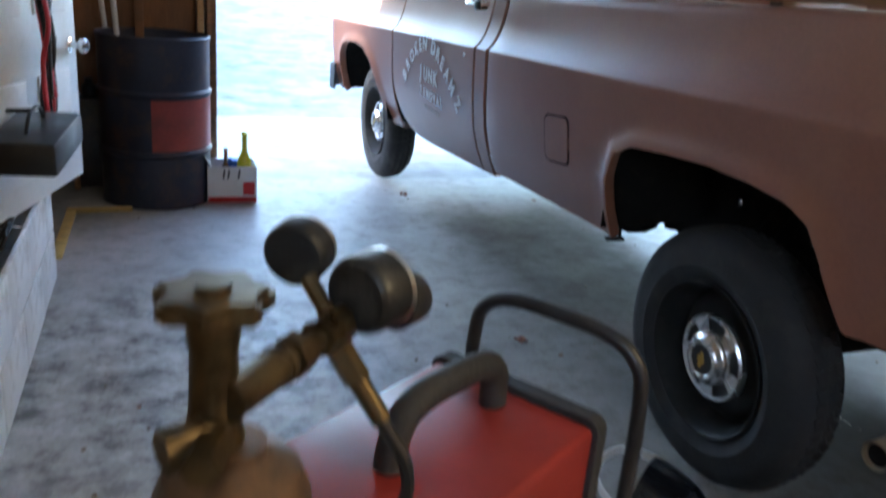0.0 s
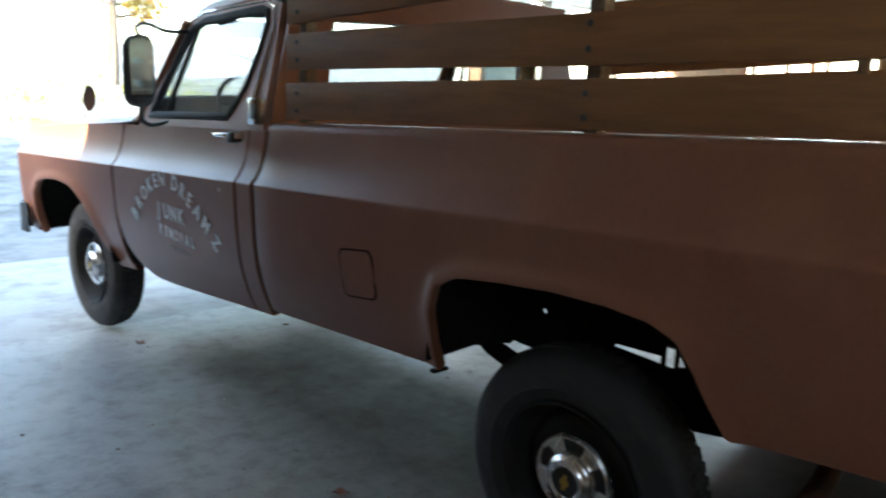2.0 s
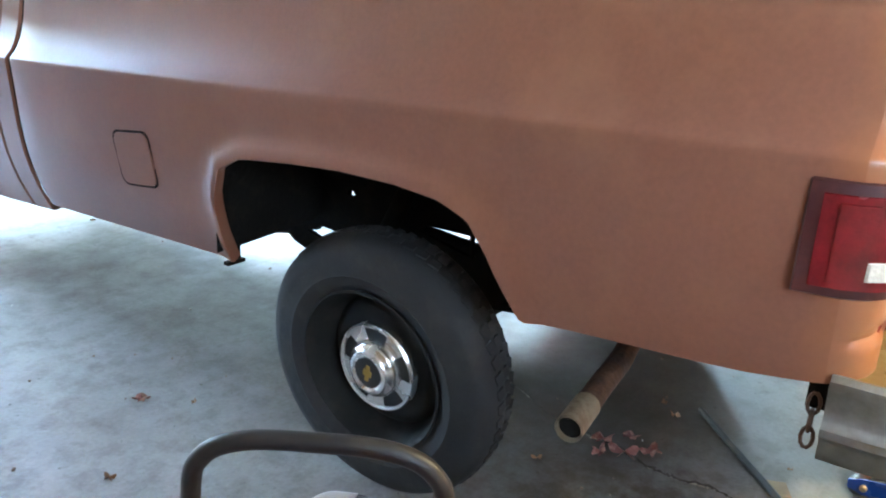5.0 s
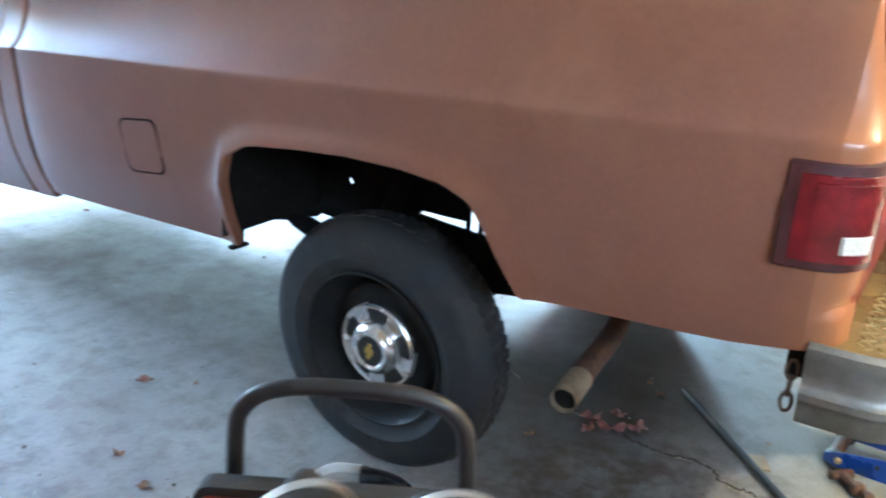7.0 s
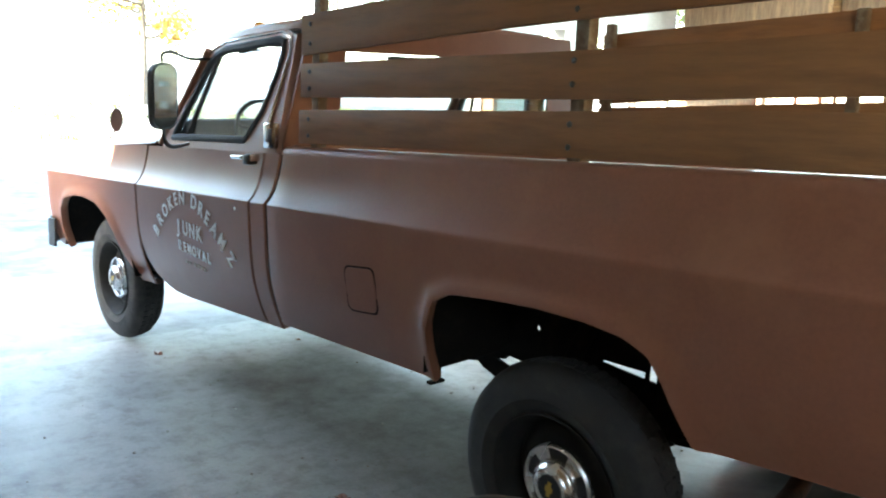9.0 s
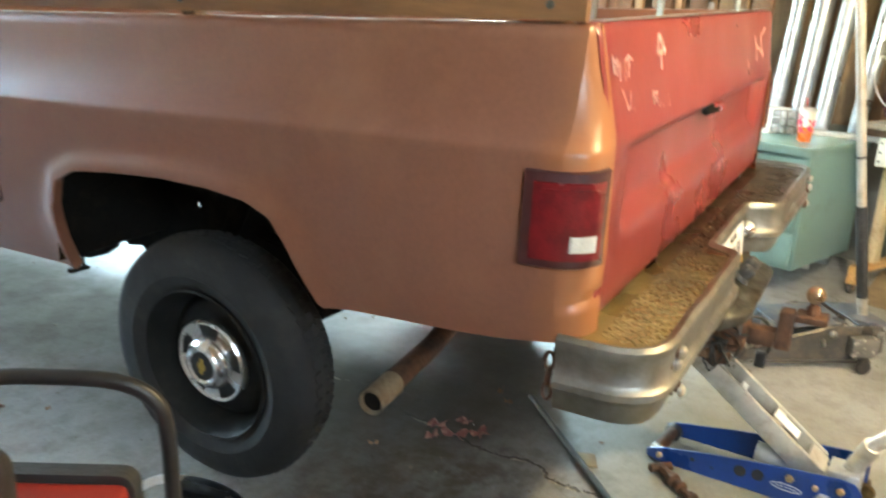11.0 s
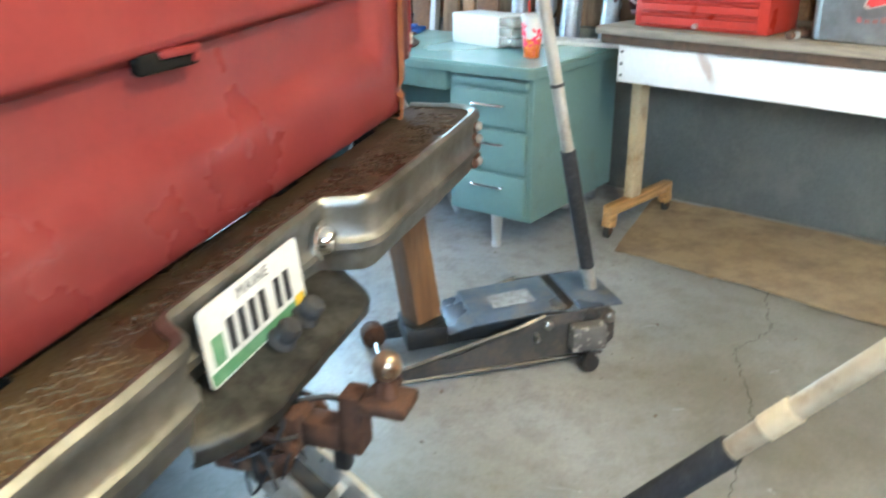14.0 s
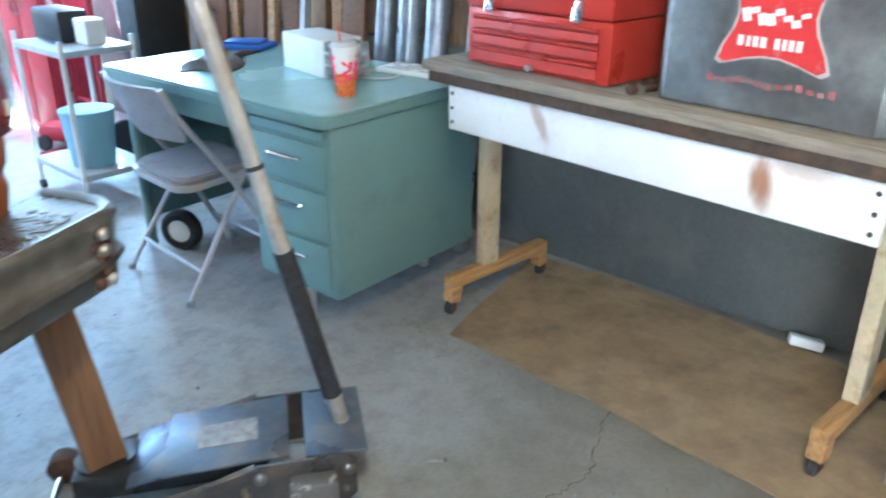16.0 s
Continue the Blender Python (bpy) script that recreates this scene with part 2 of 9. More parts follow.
def rust_runs(m, spots):
    """Soaks brown runs into a board that lies along y: each (y, width, z, height, slant, strength), with a ragged noisy edge."""
    N, L = m.node_tree.nodes, m.node_tree.links
    b = N["Principled BSDF"]
    co = N.new("ShaderNodeTexCoord")
    xyz = N.new("ShaderNodeSeparateXYZ")
    L.new(co.outputs["Object"], xyz.inputs[0])
    nz = N.new("ShaderNodeTexNoise")
    nz.inputs["Scale"].default_value, nz.inputs["Detail"].default_value = 38.0, 5
    mp = N.new("ShaderNodeMapping")
    mp.inputs["Scale"].default_value = (1, 1, 0.35)
    L.new(co.outputs["Object"], mp.inputs[0])
    L.new(mp.outputs[0], nz.inputs["Vector"])

    def op(kind, a, c, e=None):
        k = N.new("ShaderNodeMath")
        k.operation = kind
        for i, v in enumerate((a, c, e)):
            if v is None:
                continue
            if isinstance(v, (int, float)):
                k.inputs[i].default_value = v
            else:
                L.new(v, k.inputs[i])
        return k.outputs[0]

    src = b.inputs["Base Color"].links[0].from_socket
    for y0, w, z0, h, slant, amount in spots:
        dz = op("SUBTRACT", xyz.outputs["Z"], z0)
        dy = op("SUBTRACT", op("SUBTRACT", xyz.outputs["Y"], y0), op("MULTIPLY", dz, slant))
        r = op("ADD", op("POWER", op("DIVIDE", op("ABSOLUTE", dy, 0.0), w), 2.0), op("POWER", op("DIVIDE", op("ABSOLUTE", dz, 0.0), h), 2.0))
        r = op("MULTIPLY_ADD", op("SUBTRACT", nz.outputs[0], 0.5), 1.6, r)
        mr = N.new("ShaderNodeMapRange")
        mr.interpolation_type = "SMOOTHSTEP"
        mr.inputs["From Min"].default_value, mr.inputs["From Max"].default_value = 1.9, 0.0
        mr.inputs["To Max"].default_value = amount
        L.new(r, mr.inputs[0])
        mx = N.new("ShaderNodeMix")
        mx.data_type = "RGBA"
        L.new(mr.outputs[0], mx.inputs["Factor"])
        L.new(src, mx.inputs["A"])
        mx.inputs["B"].default_value = (0.30, 0.125, 0.045, 1)
        src = mx.outputs["Result"]
    L.new(src, b.inputs["Base Color"])
    return m


# orange tail corner: orange paint and the bulb's warm light put into colour
PAINT_SIDE = fading_paint("brown_primer_orange_lit_corner", PAINT, (0.33, 0.122, 0.047), 0.13, 0.27)
BLACK = mat("black_paint", (0.012, 0.012, 0.013), 0.45, 0, (0.03, 0.025, 0.02), 0.6, 4, 80, 0.3, 0.08)
UNDER = mat("undercoat", (0.010, 0.009, 0.008), 0.95, 0, (0.022, 0.016, 0.012), 0.62, 6, 60, 0.3, 0.4, spec=0.1)
RIM_BLACK = mat("dull_black_rim", (0.010, 0.010, 0.010), 0.65, 0, (0.02, 0.018, 0.015), 0.6, 6, 80, 0.3, 0.1, spec=0.25)
RUBBER = mat("tyre_rubber", (0.017, 0.017, 0.018), 0.72, 0, (0.035, 0.033, 0.03), 0.62, 5, 90, 0.25, 0.15)
RUBBER_GREY = mat("dusty_rubber", (0.035, 0.034, 0.034), 0.85, 0, (0.06, 0.057, 0.052), 0.55, 6, 90, 0.3, 0.3)
CHROME = mat("chrome", (0.78, 0.78, 0.78), 0.12, 1.0, None, 0.5, 6, 60, 0.08, 0.01, 0.06)
STEEL = mat("galvanised_steel", (0.33, 0.325, 0.30), 0.44, 0.95, (0.20, 0.19, 0.165), 0.54, 5, 30, 0.25, 0.16, 0.14, sharp=0.16)
ALU = mat("brushed_aluminium", (0.62, 0.61, 0.58), 0.38, 1.0, None, 0.5, 4, 60, 0.12, 0.04)
RUST = mat("rusty_steel", (0.110, 0.050, 0.025), 0.75, 0.2, (0.050, 0.028, 0.019), 0.52, 7, 80, 0.35, 0.4)
RUSTY_TREAD = fading_paint("ochre_dusted_tread_plate", mat("rusty_tread_plate", (0.050, 0.030, 0.017), 0.30, 0.4, (0.085, 0.056, 0.030), 0.55, 5, 90, 0.3, 0.15, sharp=0.2), (0.26, 0.190, 0.070), 0.10, 0.85, "X", 0.6)
PAD = mat("weathered_step_steel", (0.075, 0.072, 0.058), 0.46, 0.6, (0.035, 0.030, 0.024), 0.50, 9, 50, 0.35, 0.25)
LUG = fading_paint("ochre_worn_tread_lugs", mat("worn_tread_lugs", (0.11, 0.075, 0.044), 0.30, 0.5, (0.045, 0.030, 0.018), 0.55, 8, 90, 0.3, 0.1), (0.42, 0.34, 0.17), 0.10, 0.85, "X", 0.6)
DARK_STEEL = mat("dark_worn_steel", (0.055, 0.056, 0.058), 0.45, 0.6, (0.10, 0.085, 0.06), 0.6, 5, 60, 0.3, 0.1)
BEZEL = mat("dark_red_bezel", (0.045, 0.011, 0.011), 0.4, 0, (0.08, 0.02, 0.016), 0.6, 12, 80, 0.2, 0.03)
CAP = mat("satin_hubcap", (0.72, 0.72, 0.71), 0.26, 0.9, (0.5, 0.49, 0.46), 0.66, 9, 80, 0.1, 0.02, 0.06)
LENS_RED = mat("red_lens", (0.19, 0.010, 0.014), 0.26, 0, (0.10, 0.006, 0.008), 0.5, 9, 160, 0.2, 0.10, 0.05, coat=0.3)
LENS_WHITE = mat("white_lens", (0.58, 0.55, 0.47), 0.25, 0, None, 0.5, 12, 160, 0.1, 0.2, 0.05)
LENS_AMBER = mat("amber_lens", (0.8, 0.28, 0.02), 0.25, 0, None, 0.5, 12, 160, 0.1, 0.2, 0.05)
GLASS = plain("glass", (0.66, 0.72, 0.73), 0.02, 0, 0, 1, 1.0)
MIRROR = plain("mirror", (0.9, 0.9, 0.9), 0.03, 1.0)
WHITE_PAINT = mat("white_sign_paint", (0.86, 0.86, 0.84), 0.42, 0, (0.66, 0.60, 0.55), 0.74, 14, 90, 0.08, 0.03, 0.06)
PLANK = mat("brown_stained_plank", (0.220, 0.098, 0.037), 0.6, 0, (0.165, 0.072, 0.028), 0.55, 1.6, 30, 0.14, 0.08, stretch=(9, 1, 9))
OAK = wood("pale_wood", (0.42, 0.25, 0.12))
OLD_WOOD = wood("old_brown_wood", (0.20, 0.095, 0.042))
STUD = wood("stud_wood", (0.36, 0.20, 0.09))
LIGHT_WOOD = wood("block_wood", (0.22, 0.112, 0.045), grain=(14, 14, 1))
YELLOW_WOOD = wood("yellow_painted_wood", (0.55, 0.40, 0.14), 0.7)

# ---------------------------------------------------------------- floor, ground, building
def concrete():
    m = bpy.data.materials.new("worn_concrete")
    m.use_nodes = True
    t = m.node_tree
    N, L = t.nodes, t.links
    b = N["Principled BSDF"]
    co = N.new("ShaderNodeTexCoord")

    def noise_node(scale, detail, rough=0.6):
        n = N.new("ShaderNodeTexNoise")
        n.inputs["Scale"].default_value, n.inputs["Detail"].default_value, n.inputs["Roughness"].default_value = scale, detail, rough
        L.new(co.outputs["Object"], n.inputs["Vector"])
        return n

    def ramp(src, lo, hi, a, c):
        r = N.new("ShaderNodeMapRange")
        r.inputs["From Min"].default_value, r.inputs["From Max"].default_value = lo, hi
        r.inputs["To Min"].default_value, r.inputs["To Max"].default_value = a, c
        L.new(src, r.inputs[0])
        return r.outputs[0]

    def mixc(f, a, c, mode="MIX"):
        x = N.new("ShaderNodeMix")
        x.data_type, x.blend_type = "RGBA", mode
        for sock, v in (("Factor", f), ("A", a), ("B", c)):
            if isinstance(v, (tuple, float)):
                x.inputs[sock].default_value = (*v, 1) if isinstance(v, tuple) else v
            else:
                L.new(v, x.inputs[sock])
        return x.outputs["Result"]

    big, mid, fine, blot = noise_node(0.7, 5), noise_node(4.0, 7, 0.65), noise_node(70, 5, 0.7), noise_node(9.0, 6, 0.7)
    c = mixc(ramp(big.outputs[0], 0.35, 0.65, 0, 1), (0.325, 0.322, 0.310), (0.425, 0.425, 0.418))
    c = mixc(ramp(mid.outputs[0], 0.36, 0.80, 0, 0.65), c, (0.50, 0.497, 0.480))
    c = mixc(ramp(blot.outputs[0], 0.46, 0.80, 0, 0.85), c, (0.17, 0.158, 0.135))
    scuffed = noise_node(24, 8, 0.75)
    c = mixc(ramp(scuffed.outputs[0], 0.56, 0.72, 0, 0.42), c, (0.15, 0.14, 0.12))
    c = mixc(ramp(scuffed.outputs[0], 0.40, 0.28, 0, 0.45), c, (0.56, 0.555, 0.54))
    # pits and specks of dirt
    pit = noise_node(11, 10, 0.72)
    c = mixc(ramp(pit.outputs[0], 0.64, 0.72, 0, 0.6), c, (0.10, 0.088, 0.07))
    c = mixc(ramp(pit.outputs[0], 0.34, 0.27, 0, 0.5), c, (0.60, 0.595, 0.57))
    # loose specks
    speck = noise_node(42, 3, 0.55)
    c = mixc(ramp(speck.outputs[0], 0.70, 0.745, 0, 0.8), c, (0.06, 0.05, 0.04))
    # old oil and dirt where vehicles stand, with the truck's shade painted in
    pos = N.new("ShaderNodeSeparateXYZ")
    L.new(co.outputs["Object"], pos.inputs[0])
    oil_shade = noise_node(1.7, 7, 0.7)
    mask = ramp(oil_shade.outputs[0], 0.25, 0.75, 0.55, 1.0)
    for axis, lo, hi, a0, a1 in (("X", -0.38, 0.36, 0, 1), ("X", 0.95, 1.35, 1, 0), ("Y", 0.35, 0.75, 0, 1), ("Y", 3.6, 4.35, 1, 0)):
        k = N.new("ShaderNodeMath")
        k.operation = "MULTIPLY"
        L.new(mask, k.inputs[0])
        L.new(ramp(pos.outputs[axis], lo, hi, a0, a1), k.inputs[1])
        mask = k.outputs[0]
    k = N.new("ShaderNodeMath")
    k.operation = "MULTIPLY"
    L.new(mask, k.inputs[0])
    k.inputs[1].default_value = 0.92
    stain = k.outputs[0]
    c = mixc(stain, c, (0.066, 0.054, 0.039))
    # shade of the rear axle and far wheel, painted dark into the floor
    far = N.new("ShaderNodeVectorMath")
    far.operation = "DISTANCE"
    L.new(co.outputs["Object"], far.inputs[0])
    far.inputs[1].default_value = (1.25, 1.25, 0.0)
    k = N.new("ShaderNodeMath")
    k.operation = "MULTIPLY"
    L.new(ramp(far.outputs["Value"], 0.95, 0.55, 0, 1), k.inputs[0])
    L.new(ramp(oil_shade.outputs[0], 0.25, 0.75, 0.65, 1.0), k.inputs[1])
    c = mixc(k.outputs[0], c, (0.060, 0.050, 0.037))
    # remains of pale paint and dark scuffs by the left wall
    far = N.new("ShaderNodeVectorMath")
    far.operation = "DISTANCE"
    L.new(co.outputs["Object"], far.inputs[0])
    far.inputs[1].default_value = (-1.30, 2.1, 0.0)
    worn = noise_node(7.5, 9, 0.72)
    for lo, hi, amount, tone in ((0.50, 0.60, 0.75, (0.075, 0.075, 0.075)), (0.47, 0.40, 0.60, (0.55, 0.56, 0.57))):
        k = N.new("ShaderNodeMath")
        k.operation = "MULTIPLY"
        L.new(ramp(far.outputs["Value"], 1.05, 0.45, 0, 1), k.inputs[0])
        L.new(ramp(worn.outputs[0], lo, hi, 0, amount), k.inputs[1])
        c = mixc(k.outputs[0], c, tone)
    # the back of the garage is dirtier, with brown soaked-in stains
    soak = noise_node(1.3, 6, 0.6)
    k = N.new("ShaderNodeMath")
    k.operation = "MULTIPLY"
    L.new(ramp(pos.outputs["Y"], 0.75, 0.10, 0, 1), k.inputs[0])
    L.new(ramp(soak.outputs[0], 0.30, 0.66, 0.50, 0.96), k.inputs[1])
    # paler beside the desk: the door's daylight put into the colour
    k2 = N.new("ShaderNodeMath")
    k2.operation = "MULTIPLY"
    L.new(k.outputs[0], k2.inputs[0])
    daylit = N.new("ShaderNodeMath")
    daylit.operation = "MAXIMUM"
    L.new(ramp(pos.outputs["X"], 1.25, 1.85, 1.0, 0.30), daylit.inputs[0])
    L.new(ramp(pos.outputs["Y"], -0.10, -0.75, 0.0, 1.0), daylit.inputs[1])
    L.new(daylit.outputs[0], k2.inputs[1])
    c = mixc(k2.outputs[0], c, (0.155, 0.138, 0.097))
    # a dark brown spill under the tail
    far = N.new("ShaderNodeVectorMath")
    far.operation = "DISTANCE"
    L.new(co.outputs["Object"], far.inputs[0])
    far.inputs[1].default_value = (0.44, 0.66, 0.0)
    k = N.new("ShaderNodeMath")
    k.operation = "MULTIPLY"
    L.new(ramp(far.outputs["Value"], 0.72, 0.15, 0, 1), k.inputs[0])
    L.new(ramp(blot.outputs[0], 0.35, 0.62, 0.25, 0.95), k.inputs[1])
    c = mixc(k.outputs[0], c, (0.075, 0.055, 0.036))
    c = mixc(1.0, c, ramp(fine.outputs[0], 0.3, 0.7, 0.90, 1.10), "MULTIPLY")
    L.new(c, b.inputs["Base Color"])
    L.new(ramp(stain, 0, 1, 0.24, 0.04), b.inputs["Specular IOR Level"])
    dry = N.new("ShaderNodeMath")
    dry.operation = "MAXIMUM"
    L.new(ramp(mid.outputs[0], 0.25, 0.75, 0.36, 0.58), dry.inputs[0])
    L.new(ramp(stain, 0, 0.7, 0.25, 0.85), dry.inputs[1])
    L.new(dry.outputs[0], b.inputs["Roughness"])
    bp = N.new("ShaderNodeBump")
    bp.inputs["Strength"].default_value, bp.inputs["Distance"].default_value = 0.15, 0.004
    L.new(fine.outputs[0], bp.inputs["Height"])
    L.new(bp.outputs[0], b.inputs["Normal"])
    return m


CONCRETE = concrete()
APRON = mat("driveway_concrete", (0.34, 0.34, 0.33), 0.7, 0, (0.20, 0.198, 0.19), 0.58, 1.6, 60, 0.2, 0.3)
GROUND = mat("gravel_yard", (0.21, 0.21, 0.20), 0.9, 0, (0.10, 0.10, 0.095), 0.56, 0.9, 9, 0.4, 0.6, sharp=0.10)
BLOCK_PAINT = mat("pale_painted_block", (0.68, 0.70, 0.72), 0.75, 0, (0.36, 0.35, 0.33), 0.62, 4, 70, 0.14, 0.25, random_tone=0.06)
DARK_WALL = mat("dark_grey_foundation", (0.140, 0.142, 0.124), 0.8, 0, (0.19, 0.18, 0.155), 0.62, 2.0, 60, 0.25, 0.3)
PLYWOOD = mat("brown_plywood", (0.17, 0.080, 0.036), 0.7, 0, (0.12, 0.055, 0.026), 0.55, 2.0, 30, 0.25, 0.12, stretch=(6, 6, 1))
WALL_WOOD = mat("barn_board", (0.24, 0.155, 0.085), 0.8, 0, (0.13, 0.08, 0.045), 0.54, 2.4, 30, 0.3, 0.25, stretch=(8, 8, 1))
CEIL = mat("ceiling_board", (0.52, 0.50, 0.47), 0.85, 0, (0.42, 0.39, 0.35), 0.55, 1.5, 40, 0.15, 0.1)
DOOR_WHITE = mat("white_door_paint", (0.70, 0.71, 0.71), 0.5, 0, (0.55, 0.54, 0.50), 0.66, 3, 60, 0.1, 0.05)
SIDING = mat("outside_siding", (0.42, 0.40, 0.36), 0.8, 0, (0.34, 0.31, 0.27), 0.6, 2, 40, 0.15, 0.1)
CRACK = mat("crack_dirt", (0.035, 0.028, 0.02), 0.95, 0, (0.075, 0.06, 0.04), 0.55, 20, 90, 0.3, 0.4)

# walls in plan: left x=-1.72 or so, front y=4.5, the right wall runs askew
WA = Vector((3.93, -0.53, 0))
WU = Vector((0.342, 0.940, 0)).normalized()
WV = Vector((WU.y, -WU.x, 0))


def on_wall(s, d=0.0, z=0.0):
    """A place s along the right wall and d in front of it."""
    p = WA + WU * s - WV * d
    return Vector((p.x, p.y, z))


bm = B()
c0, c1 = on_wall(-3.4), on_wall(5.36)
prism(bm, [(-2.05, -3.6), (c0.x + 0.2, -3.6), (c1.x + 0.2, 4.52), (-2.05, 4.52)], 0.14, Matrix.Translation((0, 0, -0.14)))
floor = tagged(new("floor", finish(bm, "floor", CONCRETE)), "worn grey concrete garage floor with cracks, oily stains and painted truck shade", "floor", kind="structure")

bm = B()
prism(bm, [(-1.6, 4.53), (4.2, 4.53), (4.6, 6.55), (-2.0, 6.75)], 0.1, Matrix.Translation((0, 0, -0.115)))
tagged(new("driveway_apron", finish(bm, "driveway_apron", APRON)), "pale concrete apron before the garage door", "driveway", kind="structure")


def rise(x, y):
    r = max(0.0, y - 8.5)
    return -0.06 + 0.085 * r * r / (r + 6.0) + 0.05 * math.sin(x * 0.7) * min(1, r / 8)


bm = B()
ys = [-60, -30, -12, -4, 2, 5, 7, 8.5, 10, 12, 14, 17, 20, 24, 29, 35, 42, 50, 62, 80, 110, 160, 240, 400]
xs = [-300, -160, -90, -50, -30, -20, -14, -9, -6, -3, 0, 3, 6, 9, 13, 18, 24, 32, 45, 70, 120, 220, 340]
sheet(bm, [[(x, y, rise(x, min(y, 90)) if abs(x) < 300 else rise(0, min(y, 90))) for x in xs] for y in ys])
ground = tagged(new("ground", finish(bm, "ground", GROUND)), "gravel yard that rises away from the garage", "ground", kind="structure")


def wall_slab(name, p, q, z0, z1, t, material, label, holes=()):
    """A wall from p to q in plan, t thick to its right, with rectangular holes (s0, s1, z0, z1)."""
    p, q = Vector((*p, 0)), Vector((*q, 0))
    u = (q - p).normalized()
    n = Vector((u.y, -u.x, 0))
    ln = (q - p).length
    bm = B()
    cuts = sorted({0.0, ln, *[h[0] for h in holes], *[h[1] for h in holes]})
    for a, b in zip(cuts, cuts[1:]):
        mid = (a + b) / 2
        hs = sorted((h[2], h[3]) for h in holes if h[0] <= mid <= h[1])
        z = z0
        for h0, h1 in hs + [(z1, z1)]:
            if h0 > z + 1e-4:
                c = p + u * mid + n * t / 2
                box(bm, (c.x, c.y, (z + h0) / 2), (b - a, t, h0 - z), (0, 0, math.degrees(math.atan2(u.y, u.x))))
            z = max(z, h1)
    return tagged(new(name, finish(bm, name, material)), label, "wall", kind="structure")


H = 2.62
wall_slab("wall_front", (c1.x, 4.50), (-1.95, 4.50), -0.05, H, 0.14, SIDING, "outer front wall of the garage round the open door", [(c1.x - 3.02, c1.x + 0.87, -0.05, 2.36), (c1.x - 4.02, c1.x - 3.74, 1.30, 2.20), (0.06, c1.x - 4.28, 1.30, 2.20)])
# unseen opening added in the board wall for the left fill lamp
wall_slab("wall_left", (-1.86, -3.5), (-1.80, 4.5), 0.0, H, -0.14, WALL_WOOD, "brown board wall of the garage", [(1.0, 2.5, 1.55, 2.40)])
wall_slab("wall_back", (c0.x + 0.1, -3.5), (-1.95, -3.5), 0.0, H, 0.14, PLYWOOD, "dark board back wall of the garage")
a, b = on_wall(-3.3), on_wall(5.3)
wall_slab("wall_right", (a.x, a.y), (b.x, b.y), 0.0, 0.80, 0.20, DARK_WALL, "dark grey foundation wall behind the workbench")
a, b = on_wall(-3.3, -0.06), on_wall(5.3, -0.06)
wall_slab("wall_right_upper", (a.x, a.y), (b.x, b.y), 0.802, H, 0.12, WALL_WOOD, "brown boards above the foundation wall", [(6.1, 7.5, 1.25, 2.1)])
bm = B()
prism(bm, [(-2.0, -3.65), (c0.x + 0.4, -3.65), (c1.x + 0.3, 4.64), (-2.0, 4.64)], 0.1, Matrix.Translation((0, 0, H)))
tagged(new("ceiling", finish(bm, "ceiling", CEIL)), "pale board ceiling of the garage", "ceiling", kind="structure")

# window with three panes in the right wall
win = tagged(new("window_1"), "wooden window in the upper right wall", "window", kind="structure")
for s0, s1, z0, z1 in ((2.78, 2.84, 1.25, 2.10), (4.16, 4.22, 1.25, 2.10), (3.30, 3.335, 1.25, 2.10), (3.70, 3.735, 1.25, 2.10)):
    bm = B()
    c = on_wall((s0 + s1) / 2, -0.05, (z0 + z1) / 2)
    box(bm, c, (0.045, s1 - s0, z1 - z0), (0, 0, math.degrees(math.atan2(WU.y, WU.x)) - 90), 0.004)
    part("window_bar", bm, OLD_WOOD, win)

# frame of the garage door
bm = B()
box(bm, (-0.905, 4.50, 1.18), (0.05, 0.24, 2.40), bev=0.004)
tagged(new("door_jamb", finish(bm, "door_jamb", OLD_WOOD)), "dark brown wooden jamb of the garage door", "door frame", kind="structure")
bm = B()
box(bm, (-0.962, 4.42, 1.18), (0.035, 0.05, 2.36), bev=0.004)
tagged(new("door_stop", finish(bm, "door_stop", OAK)), "pale wooden strip beside the door jamb", "trim", kind="structure")
bm = B()
box(bm, (3.065, 4.50, 1.18), (0.05, 0.24, 2.40), bev=0.004)
tagged(new("door_jamb_far", finish(bm, "door_jamb_far", OLD_WOOD)), "dark brown wooden jamb beyond the truck", "door frame", kind="structure")

# brown plywood lining and studs in the corner by the door
bm = B()
box(bm, (-1.40, 4.48, 1.31), (0.84, 0.02, 2.60))
tagged(new("plywood_lining", finish(bm, "plywood_lining", PLYWOOD)), "dark brown plywood lining beside the garage door", "wall panel", kind="structure")
for x in (-1.72, -1.28):
    bm = B()
    box(bm, (x, 4.435, 1.30), (0.045, 0.07, 2.58), bev=0.004)
    tagged(new("stud_wood_post", finish(bm, "stud_wood_post", OLD_WOOD if x > -1.5 else STUD)), "wooden wall stud beside the garage door", "stud", kind="structure")
for y in (1.55, 2.05, 4.05):
    bm = B()
    x = -1.84 + 0.0075 * y + 0.055
    box(bm, (x, y, 1.53), (0.09, 0.045, 2.14), bev=0.004)
    tagged(new("wall_stud", finish(bm, "wall_stud", STUD)), "bare wooden stud on the board wall", "stud", kind="structure")

